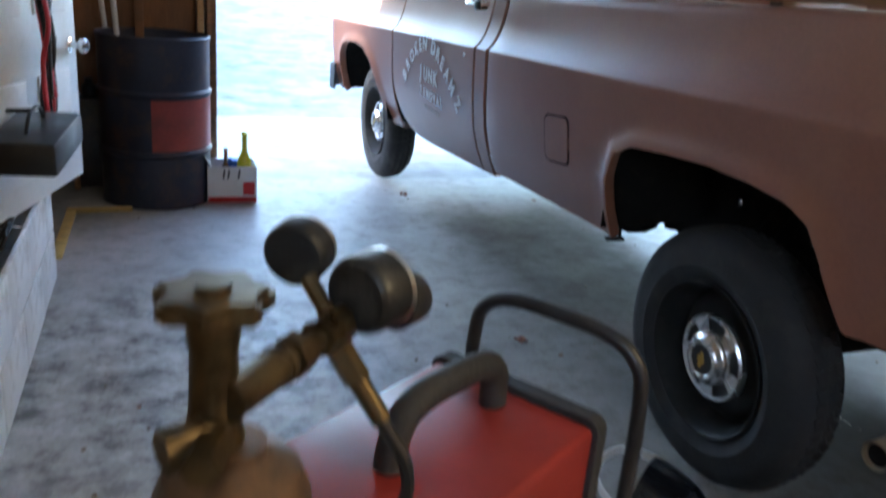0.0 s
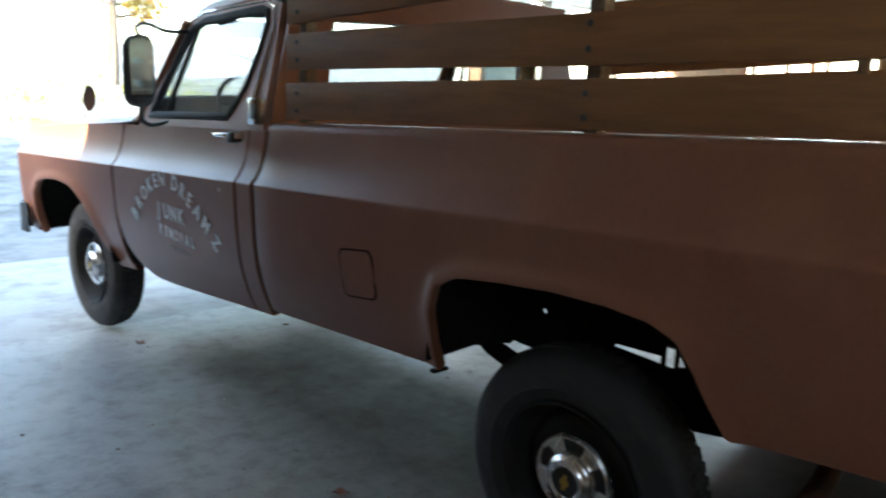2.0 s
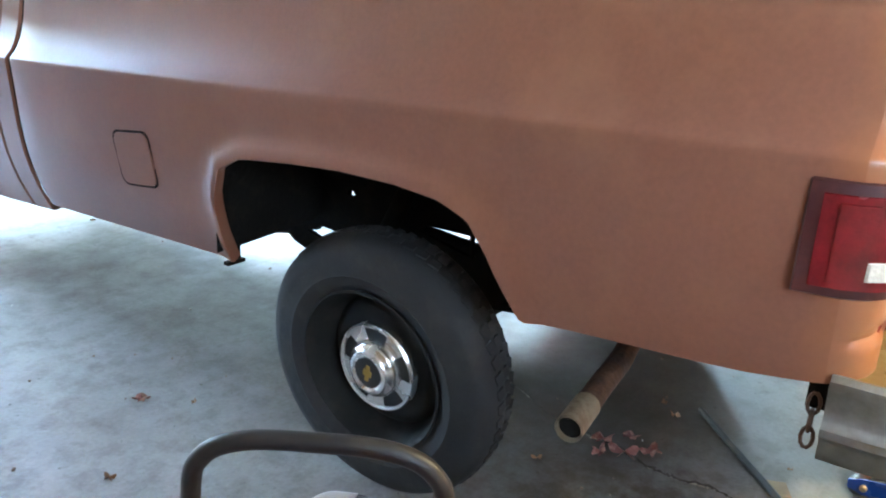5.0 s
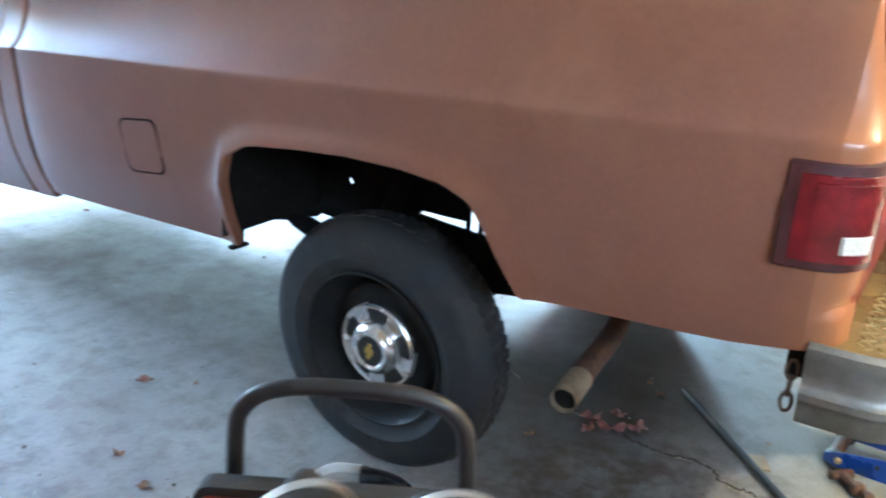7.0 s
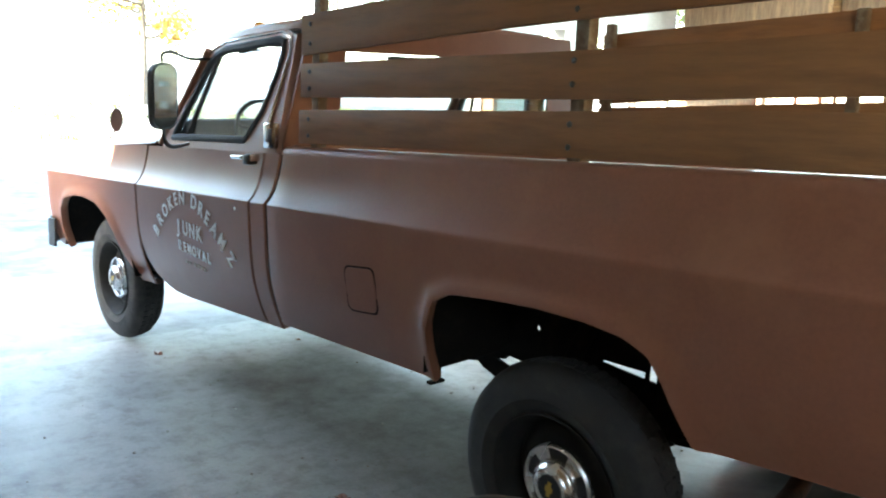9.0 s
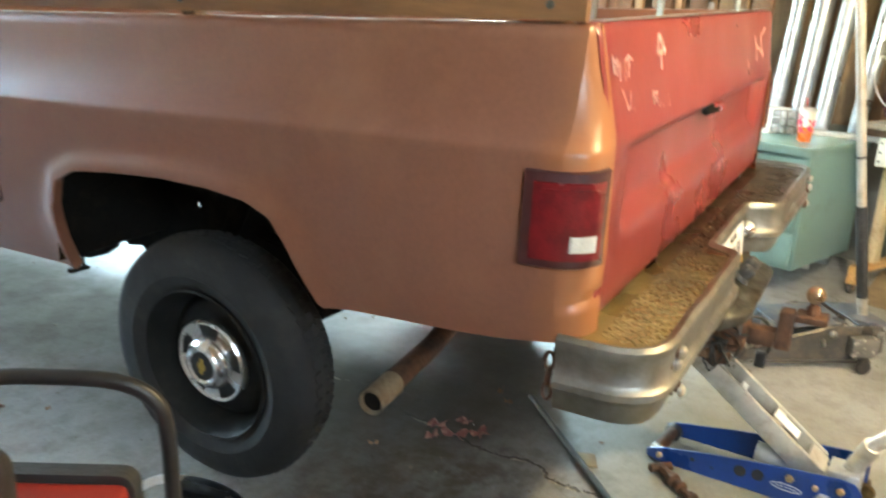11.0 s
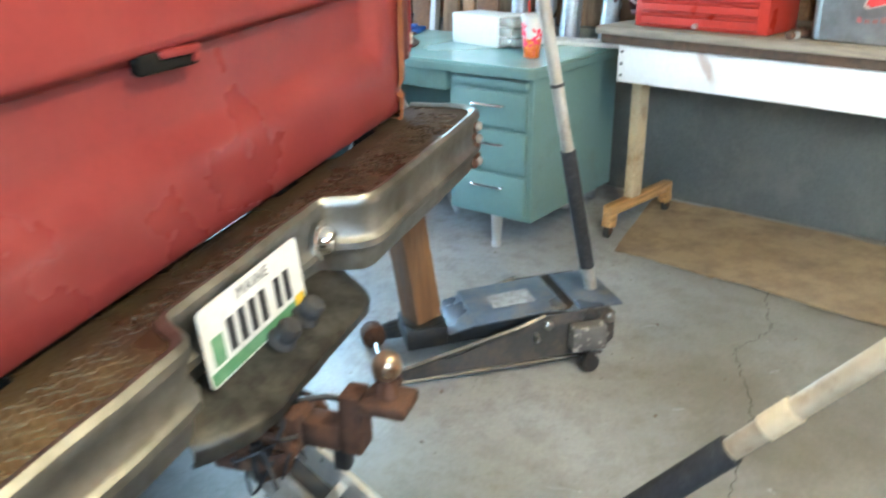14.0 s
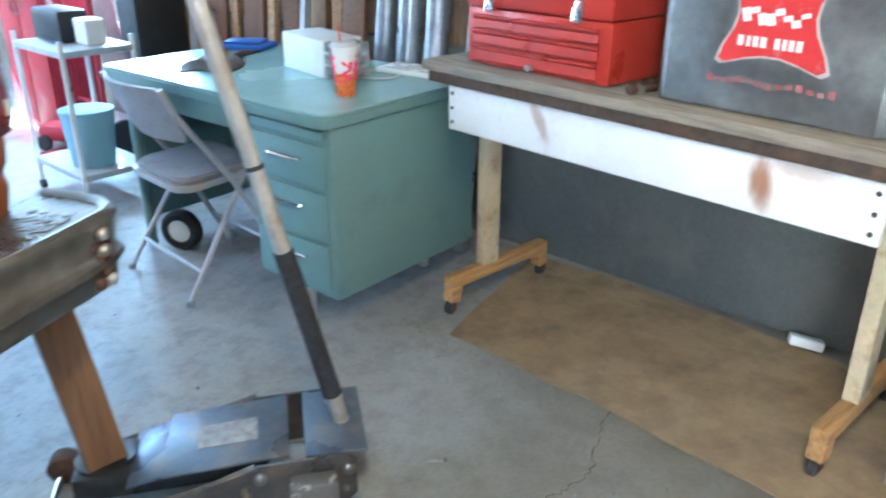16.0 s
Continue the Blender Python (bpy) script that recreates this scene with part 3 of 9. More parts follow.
# low wall of painted blocks along the left side
curb = tagged(new("wall_low"), "low wall of pale painted concrete blocks", "wall", kind="structure")
P0, P1 = Vector((-1.80, -2.6, 0)), Vector((-1.635, 3.0, 0))
cu = (P1 - P0).normalized()
cn = Vector((-cu.y, cu.x, 0))
ang = math.degrees(math.atan2(cu.y, cu.x))
bm = B()
box(bm, (*((P0 + P1) / 2 + cn * 0.10).xy, 0.205), ((P1 - P0).length - 0.02, 0.17, 0.41), (0, 0, ang))
part("mortar_core", bm, mat("mortar", (0.33, 0.33, 0.32), 0.9, 0, None, 0.5, 8, 90, 0.2, 0.4), curb)
bm = B()
box(bm, (0, 0, 0), (0.392, 0.19, 0.202), bev=0.006)
block_mesh = finish(bm, "block", BLOCK_PAINT)
bm = B()
box(bm, (0, 0, 0), (0.192, 0.19, 0.202), bev=0.006)
half_mesh = finish(bm, "block", BLOCK_PAINT)
for row in range(2):
    s = 0.0
    k = 0
    total = (P1 - P0).length
    while s < total - 0.05:
        ln = 0.2 if (k == 0 and row == 1) or total - s < 0.3 else 0.4
        ob = new("block", half_mesh if ln < 0.3 else block_mesh)
        c = P0 + cu * (s + ln / 2) + cn * (0.095 + random.uniform(-0.002, 0.002))
        ob.matrix_world = pose(c.x, c.y, 0.102 + 0.207 * row, 0, 0, ang)
        ob.parent = curb
        s += ln
        k += 1

CRUMBLE = mat("crumbled_concrete", (0.34, 0.30, 0.22), 0.9, 0, (0.12, 0.105, 0.08), 0.50, 26, 90, 0.3, 0.4, sharp=0.05)


def rows_of(P, w):
    """Ragged pairs of points beside a line, on the side away from the truck."""
    for i, p in enumerate(P):
        d = (P[min(i + 1, len(P) - 1)] - P[max(i - 1, 0)]).normalized()
        n = Vector((-d.y, d.x, 0))
        o = w * random.uniform(0.2, 0.9)
        k = max(0.0, noise.noise(p * 7.0) + 0.25)
        yield p - n * o + Vector((0, 0, 0.0011)), p - n * (o + w * k * random.uniform(0.8, 3.4)) + Vector((0, 0, 0.0011))


# cracks: ragged dark lines that lie in the floor
def crack(pts, w, broken=False):
    P = smooth_path([(x, y, 0) for x, y in pts], 14)
    bm = B()
    rows = []
    for i, p in enumerate(P):
        d = (P[min(i + 1, len(P) - 1)] - P[max(i - 1, 0)]).normalized()
        n = Vector((-d.y, d.x, 0))
        j = n * random.uniform(-0.008, 0.008)
        ww = w * random.uniform(0.35, 1.15)
        rows.append([p + j + n * ww + Vector((0, 0, 0.0015)), p + j - n * ww + Vector((0, 0, 0.0015))])
    sheet(bm, rows)
    part("crack", bm, CRACK, floor, "dark ragged crack in the concrete", smooth=False)
    if broken:
        # the crumbled pale edge along the crack
        bm = B()
        rows = []
        for i, (a, b) in enumerate(rows_of(P, w)):
            rows.append([a, b])
        sheet(bm, rows)
        part("crumbled_edge", bm, CRUMBLE, floor, "pale crumbled edge of the crack", smooth=False)


crack([(1.02, 1.95), (0.95, 1.62), (0.906, 1.452), (0.867, 1.324), (0.888, 1.21), (0.807, 1.064), (0.773, 0.926), (0.767, 0.821), (0.719, 0.66), (0.72, 0.587), (0.736, 0.47), (0.682, 0.40), (0.677, 0.32), (0.678, 0.245), (0.662, 0.185), (0.678, 0.10), (0.728, 0.045), (0.757, -0.018), (0.757, -0.11), (0.797, -0.182), (0.83, -0.256), (0.857, -0.315), (0.836, -0.39), (0.822, -0.46), (0.80, -0.525), (0.795, -0.56), (0.827, -0.619), (0.842, -0.69), (0.845, -0.75), (0.875, -0.822), (0.898, -0.885), (0.868, -0.925), (0.831, -0.975), (0.80, -1.10), (0.77, -1.4)], 0.0062, True)
crack([(0.90, -0.885), (0.953, -0.852), (1.041, -0.819), (1.144, -0.803), (1.233, -0.788), (1.392, -0.801), (1.513, -0.772), (1.72, -0.80), (1.94, -0.839), (2.133, -0.841), (2.30, -0.815), (2.417, -0.80), (2.50, -0.85), (2.619, -0.91), (2.82, -0.90), (3.05, -0.93)], 0.0017)

# ---------------------------------------------------------------- the pickup truck
# built with a level crease line; lean() then lowers the nose and lifts the jacked rear corner
def lean(x, y, z):
    return Vector((x, y, z - 0.029 * (y - 1.2) + 0.045 * x))


def lean_all(bm):
    for v in bm.verts:
        v.co = lean(*v.co)


WIDTH = 2.0
truck = thing("pickup_truck", Matrix.Translation((0, 0, 0)), "old brown primer pickup truck with its rear raised on jacks", "truck")


def tpart(name, bm, material, parent=None, label="", leaned=True, **k):
    if leaned:
        lean_all(bm)
    return part(name, bm, material, parent or truck, label, **k)


SIDE = [(0.45, 0.125), (0.50, 0.108), (0.53, 0.096), (0.57, 0.076), (0.62, 0.054), (0.68, 0.034), (0.75, 0.016), (0.83, 0.005), (0.92, -0.002), (1.02, -0.007), (1.060, -0.0095),
        (1.065, -0.008), (1.070, -0.003), (1.086, 0.012), (1.12, 0.031), (1.17, 0.047), (1.23, 0.058), (1.255, 0.060), (1.272, 0.064), (1.281, 0.073), (1.284, 0.085)]
UPPER = [z for z, x in SIDE if z > 1.05]
ARCH = [(1.669, 0.580), (1.672, 0.65), (1.664, 0.764), (1.630, 0.848), (1.55, 0.888), (1.387, 0.900), (1.224, 0.906), (1.06, 0.899), (0.945, 0.883), (0.875, 0.852), (0.833, 0.790), (0.792, 0.708), (0.762, 0.652)]
FARCH = [(4.06, 0.56), (4.14, 0.66), (4.22, 0.78), (4.33, 0.87), (4.46, 0.925), (4.65, 0.945), (4.85, 0.938), (5.00, 0.905), (5.07, 0.84), (5.10, 0.72), (5.115, 0.60)]


def from_path(points, y):
    t = sorted((p for p in points), key=lambda p: p[0])
    return lerp_table(t, y)


def bed_bottom(y):
    if y > 1.672:
        return 0.572
    if y >= 0.762:
        return from_path([p for p in ARCH if p[1] != 0.580] + [(1.6725, 0.575)], y)
    return lerp_table([(0.13, 0.70), (0.176, 0.690), (0.345, 0.665), (0.762, 0.648)], y)


def fender_bottom(y):
    if y < 4.06:
        return 0.53
    if y <= 5.115:
        return from_path(FARCH, y)
    return 0.585


def door_bottom(y):
    return lerp_table([(2.64, 0.545), (3.55, 0.525), (3.66, 0.535), (3.74, 0.565), (3.80, 0.61), (3.85, 0.68), (3.88, 0.76), (3.897, 0.88)], y)


def near_arch(y, z, arch):
    best = 9.0
    for (y0, z0), (y1, z1) in zip(arch, arch[1:]):
        dy, dz = y1 - y0, z1 - z0
        t = max(0, min(1, ((y - y0) * dy + (z - z0) * dz) / (dy * dy + dz * dz)))
        best = min(best, math.hypot(y - y0 - t * dy, z - z0 - t * dz))
    return best


def side_sheet(stations, bottom, arch=None, top=1.284, mirror=False, lip=0.035, rows=11):
    """A body side: stations are (y, inset); each column runs from the lower edge to the top."""
    bm = B()
    grid = []
    for y, dx in stations:
        b = bottom(y)
        zs = [b + (1.05 - b) * (i / (rows - 1)) for i in range(rows)] + [z for z in UPPER if z <= top + 1e-6]
        col = []
        for z in zs:
            x = lerp_table(SIDE, z)
            if arch is not None:
                d = near_arch(y, z, arch)
                x -= 0.017 * math.exp(-(max(0.0, d - 0.008) / 0.032) ** 2)
            col.append((x + dx, y, z))
        x0 = col[0][0]
        col = [(x0 + lip + 0.012, y, b + 0.012), (x0 + lip, y, b + 0.002), (x0 + 0.006, y, b - 0.002)] + col
        if mirror:
            col = [(WIDTH - x, yy, z) for x, yy, z in col]
        grid.append(col)
    sheet(bm, grid)
    return bm


def gate_lean(x, z):
    """How far the tail lies forward above the crease, most at the driver's end."""
    return max(0.0, min(1.0, (z - 1.06) / 0.22)) * (0.052 - 0.012 * x)


BED_Y = [2.605, 2.598, 2.58, 2.5, 2.4, 2.3, 2.2, 2.1, 2.0, 1.9, 1.8, 1.74, 1.70, 1.685, 1.678, 1.6735, 1.6715, 1.669, 1.666, 1.662, 1.655, 1.646, 1.637, 1.628, 1.615, 1.6, 1.58, 1.555, 1.52, 1.47, 1.42, 1.387, 1.33, 1.28, 1.224, 1.17, 1.11, 1.06, 1.02, 0.985, 0.951, 0.93, 0.905, 0.884, 0.872, 0.86, 0.85, 0.84, 0.83, 0.82, 0.81, 0.80, 0.79, 0.78, 0.77, 0.763, 0.75, 0.72, 0.66, 0.58, 0.5, 0.4, 0.32, 0.26, 0.22]
BED_ST = [(2.620, 0.02), (2.613, 0.004)] + [(y, 0.0) for y in BED_Y[2:]] + [(0.195, 0.002)]
CORNER = [(0.195, 0.002), (0.172, 0.009), (0.153, 0.022), (0.141, 0.040), (0.135, 0.062), (0.133, 0.085), (0.133, 0.105)]
for mirror in (False, True):
    bed_side = tpart("bed_side", side_sheet(BED_ST, bed_bottom, ARCH, mirror=mirror, lip=0.016), PAINT_SIDE, label="brown primer bed side with wheel arch")
    bm = side_sheet(CORNER, bed_bottom, None, mirror=mirror, rows=34)
    for v in bm.verts:
        x = WIDTH - v.co.x if mirror else v.co.x
        w = max(0.0, min(1.0, (0.20 - v.co.y) / 0.06))
        x = min(x, 0.106 - (0.004 if v.co.y > 0.134 else 0.0))
        v.co.x = WIDTH - x if mirror else x
        v.co.y += w * gate_lean(0.112, v.co.z)
    # a fold knocked into the foot of the corner
    for v in bm.verts:
        d = 0.012 * math.exp(-((v.co.z - 0.775 + 0.25 * (v.co.y - 0.15)) / 0.011) ** 2) * max(0.0, min(1.0, (0.185 - v.co.y) / 0.03))
        v.co.x += -d if mirror else d
        v.co.y += d * 0.8
    tpart("bed_corner", bm, PAINT_SIDE, label="orange primer rear corner of the bed with bulb warmth painted in")
    # rail top and inner wall of the bed
    bm = B()
    f = (lambda x: WIDTH - x) if mirror else (lambda x: x)
    sheet(bm, [[(f(x), y, z) for x, z in ((0.082, 1.284), (0.115, 1.285), (0.150, 1.283), (0.156, 1.27), (0.156, 1.10), (0.170, 0.93))] for y in (2.60, 1.8, 1.0, 0.5, 0.215)])
    thick(bm, 0.003)
    tpart("bed_rail", bm, PAINT, label="brown primer bed rail")
    # fuel door only on the driver's side
    if not mirror:
        for nm, off, sc, m_ in (("fuel_door_gap", 0.0012, 1.085, UNDER), ("fuel_door", 0.003, 1.0, PAINT)):
            bm = B()
            cy, cz = 2.008, 0.822
            pts = [(cy + sc * u, cz + sc * (v - 0.075 * u)) for u, v in rounded(0.160, 0.150, 0.026)]
            mid = [(-off + lerp_table(SIDE, z), y + 0.10 * (z - cz), z) for y, z in pts]
            vs = [bm.verts.new(p) for p in mid]
            vi = [bm.verts.new((p[0] + 0.002 + off, p[1], p[2])) for p in mid]
            bm.faces.new(vs)
            for i in range(len(vs)):
                bm.faces.new((vs[i], vs[(i + 1) % len(vs)], vi[(i + 1) % len(vs)], vi[i]))
            tpart(nm, bm, m_, bed_side)

# bed floor, front wall
bm = B()
box(bm, (1.0, 1.39, 0.905), (1.68, 2.38, 0.03))
for i in range(14):
    box(bm, (0.24 + i * 0.117, 1.39, 0.925), (0.05, 2.38, 0.012))
tpart("bed_floor", bm, PAINT)
bm = B()
box(bm, (1.0, 2.585, 1.09), (1.80, 0.03, 0.40), bev=0.006)
tpart("bed_front_wall", bm, PAINT)
# wheel housings inside the arches
# the black plate inboard of the wheel: its ragged foot along y, and the gaps in it
SHIELD_FOOT = [(0.74, 0.62), (0.84, 0.55), (1.02, 0.53), (1.10, 0.45), (1.70, 0.43), (1.80, 0.45), (1.883, 0.476), (1.907, 0.493), (1.976, 0.480), (1.997, 0.500), (2.031, 0.508), (2.049, 0.46), (2.114, 0.417), (2.198, 0.389), (2.32, 0.38)]
SHIELD_HOLES = [[(1.83, 0.526), (1.78, 0.533), (1.765, 0.552), (1.635, 0.541), (1.72, 0.493)],
                [(1.375, 0.619), (1.35, 0.642), (1.26, 0.642), (1.19, 0.643), (1.187, 0.679), (1.145, 0.684), (1.098, 0.605), (1.18, 0.578), (1.235, 0.588), (1.275, 0.597)],
                [(1.632 + 0.014 * math.cos(k * 0.785), 0.68 + 0.014 * math.sin(k * 0.785)) for k in range(8)]]


def spans(y, holes):
    """Where a line at y crosses the holes, as pairs of heights."""
    out = []
    for poly in holes:
        zs = sorted(z0 + (z1 - z0) * (y - y0) / (y1 - y0) for (y0, z0), (y1, z1) in zip(poly, poly[1:] + poly[:1]) if (y0 - y) * (y1 - y) < 0)
        out += list(zip(zs[::2], zs[1::2]))
    return out


for s in (1, -1):
    bm = B()
    f = (lambda x: x) if s > 0 else (lambda x: WIDTH - x)
    arc = [(1.70, 0.60), (1.70, 0.78), (1.66, 0.90), (1.56, 0.955), (1.22, 0.975), (0.93, 0.945), (0.84, 0.87), (0.79, 0.74), (0.77, 0.67)]
    sheet(bm, [[(f(x), y, z) for y, z in arc] for x in (0.03, 0.09, 0.22, 0.40)])
    part_w = tpart("wheel_housing", bm, UNDER, label="black wheel housing")
    bm = B()
    k = 0
    while 0.74 + k * 0.006 < 2.32:
        y = 0.743 + k * 0.006
        z0 = lerp_table(SHIELD_FOOT, y)
        for h0, h1 in sorted(spans(y, SHIELD_HOLES)) + [(0.97, 0.97)]:
            if h0 > z0 + 0.001:
                box(bm, (f(0.50), y, (z0 + h0) / 2), (0.02, 0.0062, h0 - z0))
            z0 = max(z0, h1)
        k += 1
    tpart("frame_shield", bm, UNDER, leaned=False, smooth=False)
    bm = B()
    sheet(bm, [[(f(0.40), y, z) for y, z in arc], [(f(0.40), y, 0.88 + 0.08 * (z > 0.9)) for y, z in arc]])
    tpart("housing_wall", bm, UNDER)

# liners inside the front arches
for s in (1, -1):
    bm = B()
    f = (lambda x: x) if s > 0 else (lambda x: WIDTH - x)
    arc = [(4.03, 0.56), (4.10, 0.68), (4.19, 0.80), (4.31, 0.90), (4.45, 0.96), (4.65, 0.98), (4.86, 0.97), (5.03, 0.93), (5.10, 0.86), (5.13, 0.74), (5.145, 0.60)]
    sheet(bm, [[(f(x), y, z) for y, z in arc] for x in (0.035, 0.10, 0.38)])
    tpart("front_arch_liner", bm, UNDER, label="black front wheel arch liner")
    bm = B()
    sheet(bm, [[(f(0.38), y, z) for y, z in arc], [(f(0.38), y, 0.62) for y, z in arc]])
    tpart("front_arch_wall", bm, UNDER)

# tailgate: one red pressing with a sunk band
ROWS = [(1.286, 0.175), (1.287, 0.150), (1.280, 0.139), (1.262, 0.136), (1.235, 0.136), (1.20, 0.136), (1.165, 0.136), (1.13, 0.136), (1.095, 0.136), (1.068, 0.136), (1.057, 0.138), (1.050, 0.143), (1.044, 0.164), (1.036, 0.174), (1.00, 0.1755), (0.965, 0.1755), (0.93, 0.175), (0.905, 0.170), (0.888, 0.154), (0.865, 0.140), (0.83, 0.139), (0.795, 0.139), (0.76, 0.140), (0.728, 0.141), (0.717, 0.150), (0.715, 0.175)]
bm = B()
grid = []
XS = [0.086, 0.092, 0.15, 0.19, 0.21, 0.225, 0.24, 0.27] + [0.31 + 0.04 * k for k in range(36)] + [1.73, 1.76, 1.775, 1.79, 1.81, 1.85, 1.908, 1.914]
for x in XS:
    e = max(0.0, min(1.0, (min(x, 2 - x) - 0.19) / 0.05))
    e = e * e * (3 - 2 * e)
    edge = 0.004 if min(x, 2 - x) < 0.087 else 0.0
    grid.append([(x, (0.137 + (y - 0.137) * e if 0.88 < z < 1.06 else y) + edge + gate_lean(x, z), z) for z, y in ROWS])
sheet(bm, grid)
for v in bm.verts:
    v.co.y += 0.003 * max(0.0, min(1.0, (v.co.z - 1.07) / 0.03)) * noise.noise(Vector((v.co.x * 4.0, 0.0, v.co.z * 5.0))) + 0.004 * math.exp(-((v.co.x - 0.74) / 0.09) ** 2 - ((v.co.z - 1.17) / 0.05) ** 2)
thick(bm, 0.012)
tailgate = tpart("tailgate", bm, PAINT_RED, label="faded red tailgate with scratched scrawl")
# latch slot as a black box: the recess's shade put into colour
bm = B()
box(bm, (1.0, 0.1500, 1.034), (0.150, 0.024, 0.034), (0, 3, 0), 0.010)
slot = tpart("handle_slot", bm, UNDER, tailgate, "dark slot of the tailgate latch, its recess shade painted black")
bm = B()
box(bm, (1.022, 0.141, 1.043), (0.100, 0.020, 0.015), (0, 3, 0), 0.006)
box(bm, (1.060, 0.140, 1.032), (0.018, 0.016, 0.026), (0, 14, 0), 0.005)
tpart("tailgate_handle", bm, PAINT_RED, slot, "faded red latch bar")
# scratched scrawl that cannot be read: rows of crooked strokes
bm = B()
rs = random.Random(11)
for xa, za, ln, hh in ((0.135, 1.205, 0.155, 0.040), (0.19, 1.145, 0.13, 0.055), (0.37, 1.125, 0.14, 0.042)):
    x = xa
    while x < xa + ln:
        a = rs.uniform(-32, 32)
        h_ = hh * rs.uniform(0.65, 1.1)
        box(bm, (x, 0.1345 + gate_lean(x, za), za - 0.12 * (x - xa) + rs.uniform(-0.006, 0.006)), (0.0052, 0.0024, h_), (-13, a, 0))
        if rs.random() < 0.6:
            box(bm, (x + 0.012, 0.1345 + gate_lean(x, za + h_ * 0.3), za + h_ * rs.choice((-0.3, 0.0, 0.3))), (0.024, 0.0024, 0.0052), (-13, rs.uniform(-30, 30), 0))
        x += rs.uniform(0.020, 0.032)
# a scraped arrow-like patch and a pale mark near the far end
for x, z, w, h_, a in ((0.435, 1.232, 0.014, 0.050, 34), (0.468, 1.232, 0.014, 0.050, -34), (0.452, 1.215, 0.030, 0.012, 0), (0.452, 1.198, 0.008, 0.040, 4),
                      (1.60, 1.165, 0.012, 0.085, 8), (1.70, 1.175, 0.012, 0.10, -6), (1.65, 1.16, 0.10, 0.014, 12), (1.74, 1.215, 0.05, 0.010, -24), (1.46, 1.125, 0.006, 0.035, 0)):
    box(bm, (x, 0.1345 + gate_lean(x, z), z), (w, 0.0024, h_), (-13, a, 0))
tpart("scrawl", bm, mat("scratched_pale_paint", (0.62, 0.40, 0.33), 0.5, 0, (0.40, 0.16, 0.13), 0.52, 30, 90, 0.2, 0.05), tailgate, "pale scratched scrawl that cannot be read", kind="stuff", smooth=False)
bm = B()
sheet(bm, [[(x, y + gate_lean(x, 1.28), 1.2895) for y in (0.140, 0.166)] for x in (0.13, 0.5, 1.0, 1.5, 1.87)])
thick(bm, 0.003)
tpart("bare_edge", bm, ALU, tailgate, "bare metal edge along the top")


# tail lamps: bezel, red lens, white reversing lamp, wrapped round the corner
def wrap_patch(st, z0, z1, off, nz=6, mirror=False, round_z=True):
    bm = B()
    grid = []
    for k, (y, dx) in enumerate(st):
        col = []
        for i in range(nz + 1):
            z = (z0, z0 + 0.005, z1 - 0.005, z1)[(0, 1, -2, -1)[i if i < 2 else i - nz + 3]] if i < 2 or i > nz - 2 else z0 + (z1 - z0) * i / nz
            px, py = lerp_table(SIDE, 0.95) + dx, y
            # outward in plan
            a = max(0.0, min(1.0, (0.225 - y) / 0.09)) * math.pi / 2
            x = px - off * math.cos(a)
            yy = py - off * math.sin(a)
            if i in (0, nz) or k in (0, len(st) - 1):
                x += off * 0.9 * math.cos(a)
                yy += off * 0.9 * math.sin(a)
            col.append((WIDTH - x if mirror else x, yy, z))
        grid.append(col)
    sheet(bm, grid)
    return bm


LAMP = [(0.268, 0.0), (0.263, 0.0), (0.25, 0.0), (0.225, 0.001), (0.200, 0.003), (0.178, 0.008), (0.160, 0.017), (0.148, 0.030), (0.140, 0.046), (0.136, 0.062), (0.135, 0.073)]
for mirror in (False, True):
    lamp = tpart("tail_lamp", wrap_patch(LAMP, 0.848, 1.034, 0.012, mirror=mirror), BEZEL, label="red tail lamp in a dark bezel")
    tpart("lens", wrap_patch([(0.247, 0.0), (0.243, 0.0)] + LAMP[3:-1], 0.862, 1.016, 0.015, mirror=mirror), LENS_RED, lamp, "dark red lens")
    tpart("lens_field", wrap_patch([(0.222, 0.001), (0.219, 0.001)] + LAMP[4:9], 0.872, 1.004, 0.0185, mirror=mirror), LENS_RED, lamp)
    tpart("reversing_lamp", wrap_patch(LAMP[4:9], 0.880, 0.919, 0.0215, 4, mirror), LENS_WHITE, lamp, "white reversing lamp")

# chain and bracket under the rear corner
bm = B()
for i in range(3):
    z = 0.64 - i * 0.032
    ring = [Vector((0.05 + (0.010 * math.cos(a) if i % 2 else 0), 0.205 + (0.010 * math.cos(a) if i % 2 == 0 else 0), z + 0.020 * math.sin(a))) for a in (2 * math.pi * k / 10 for k in range(10))]
    tube(bm, ring, 0.0035, 6, closed=True)
tpart("chain", bm, RUST, label="short rusty chain")

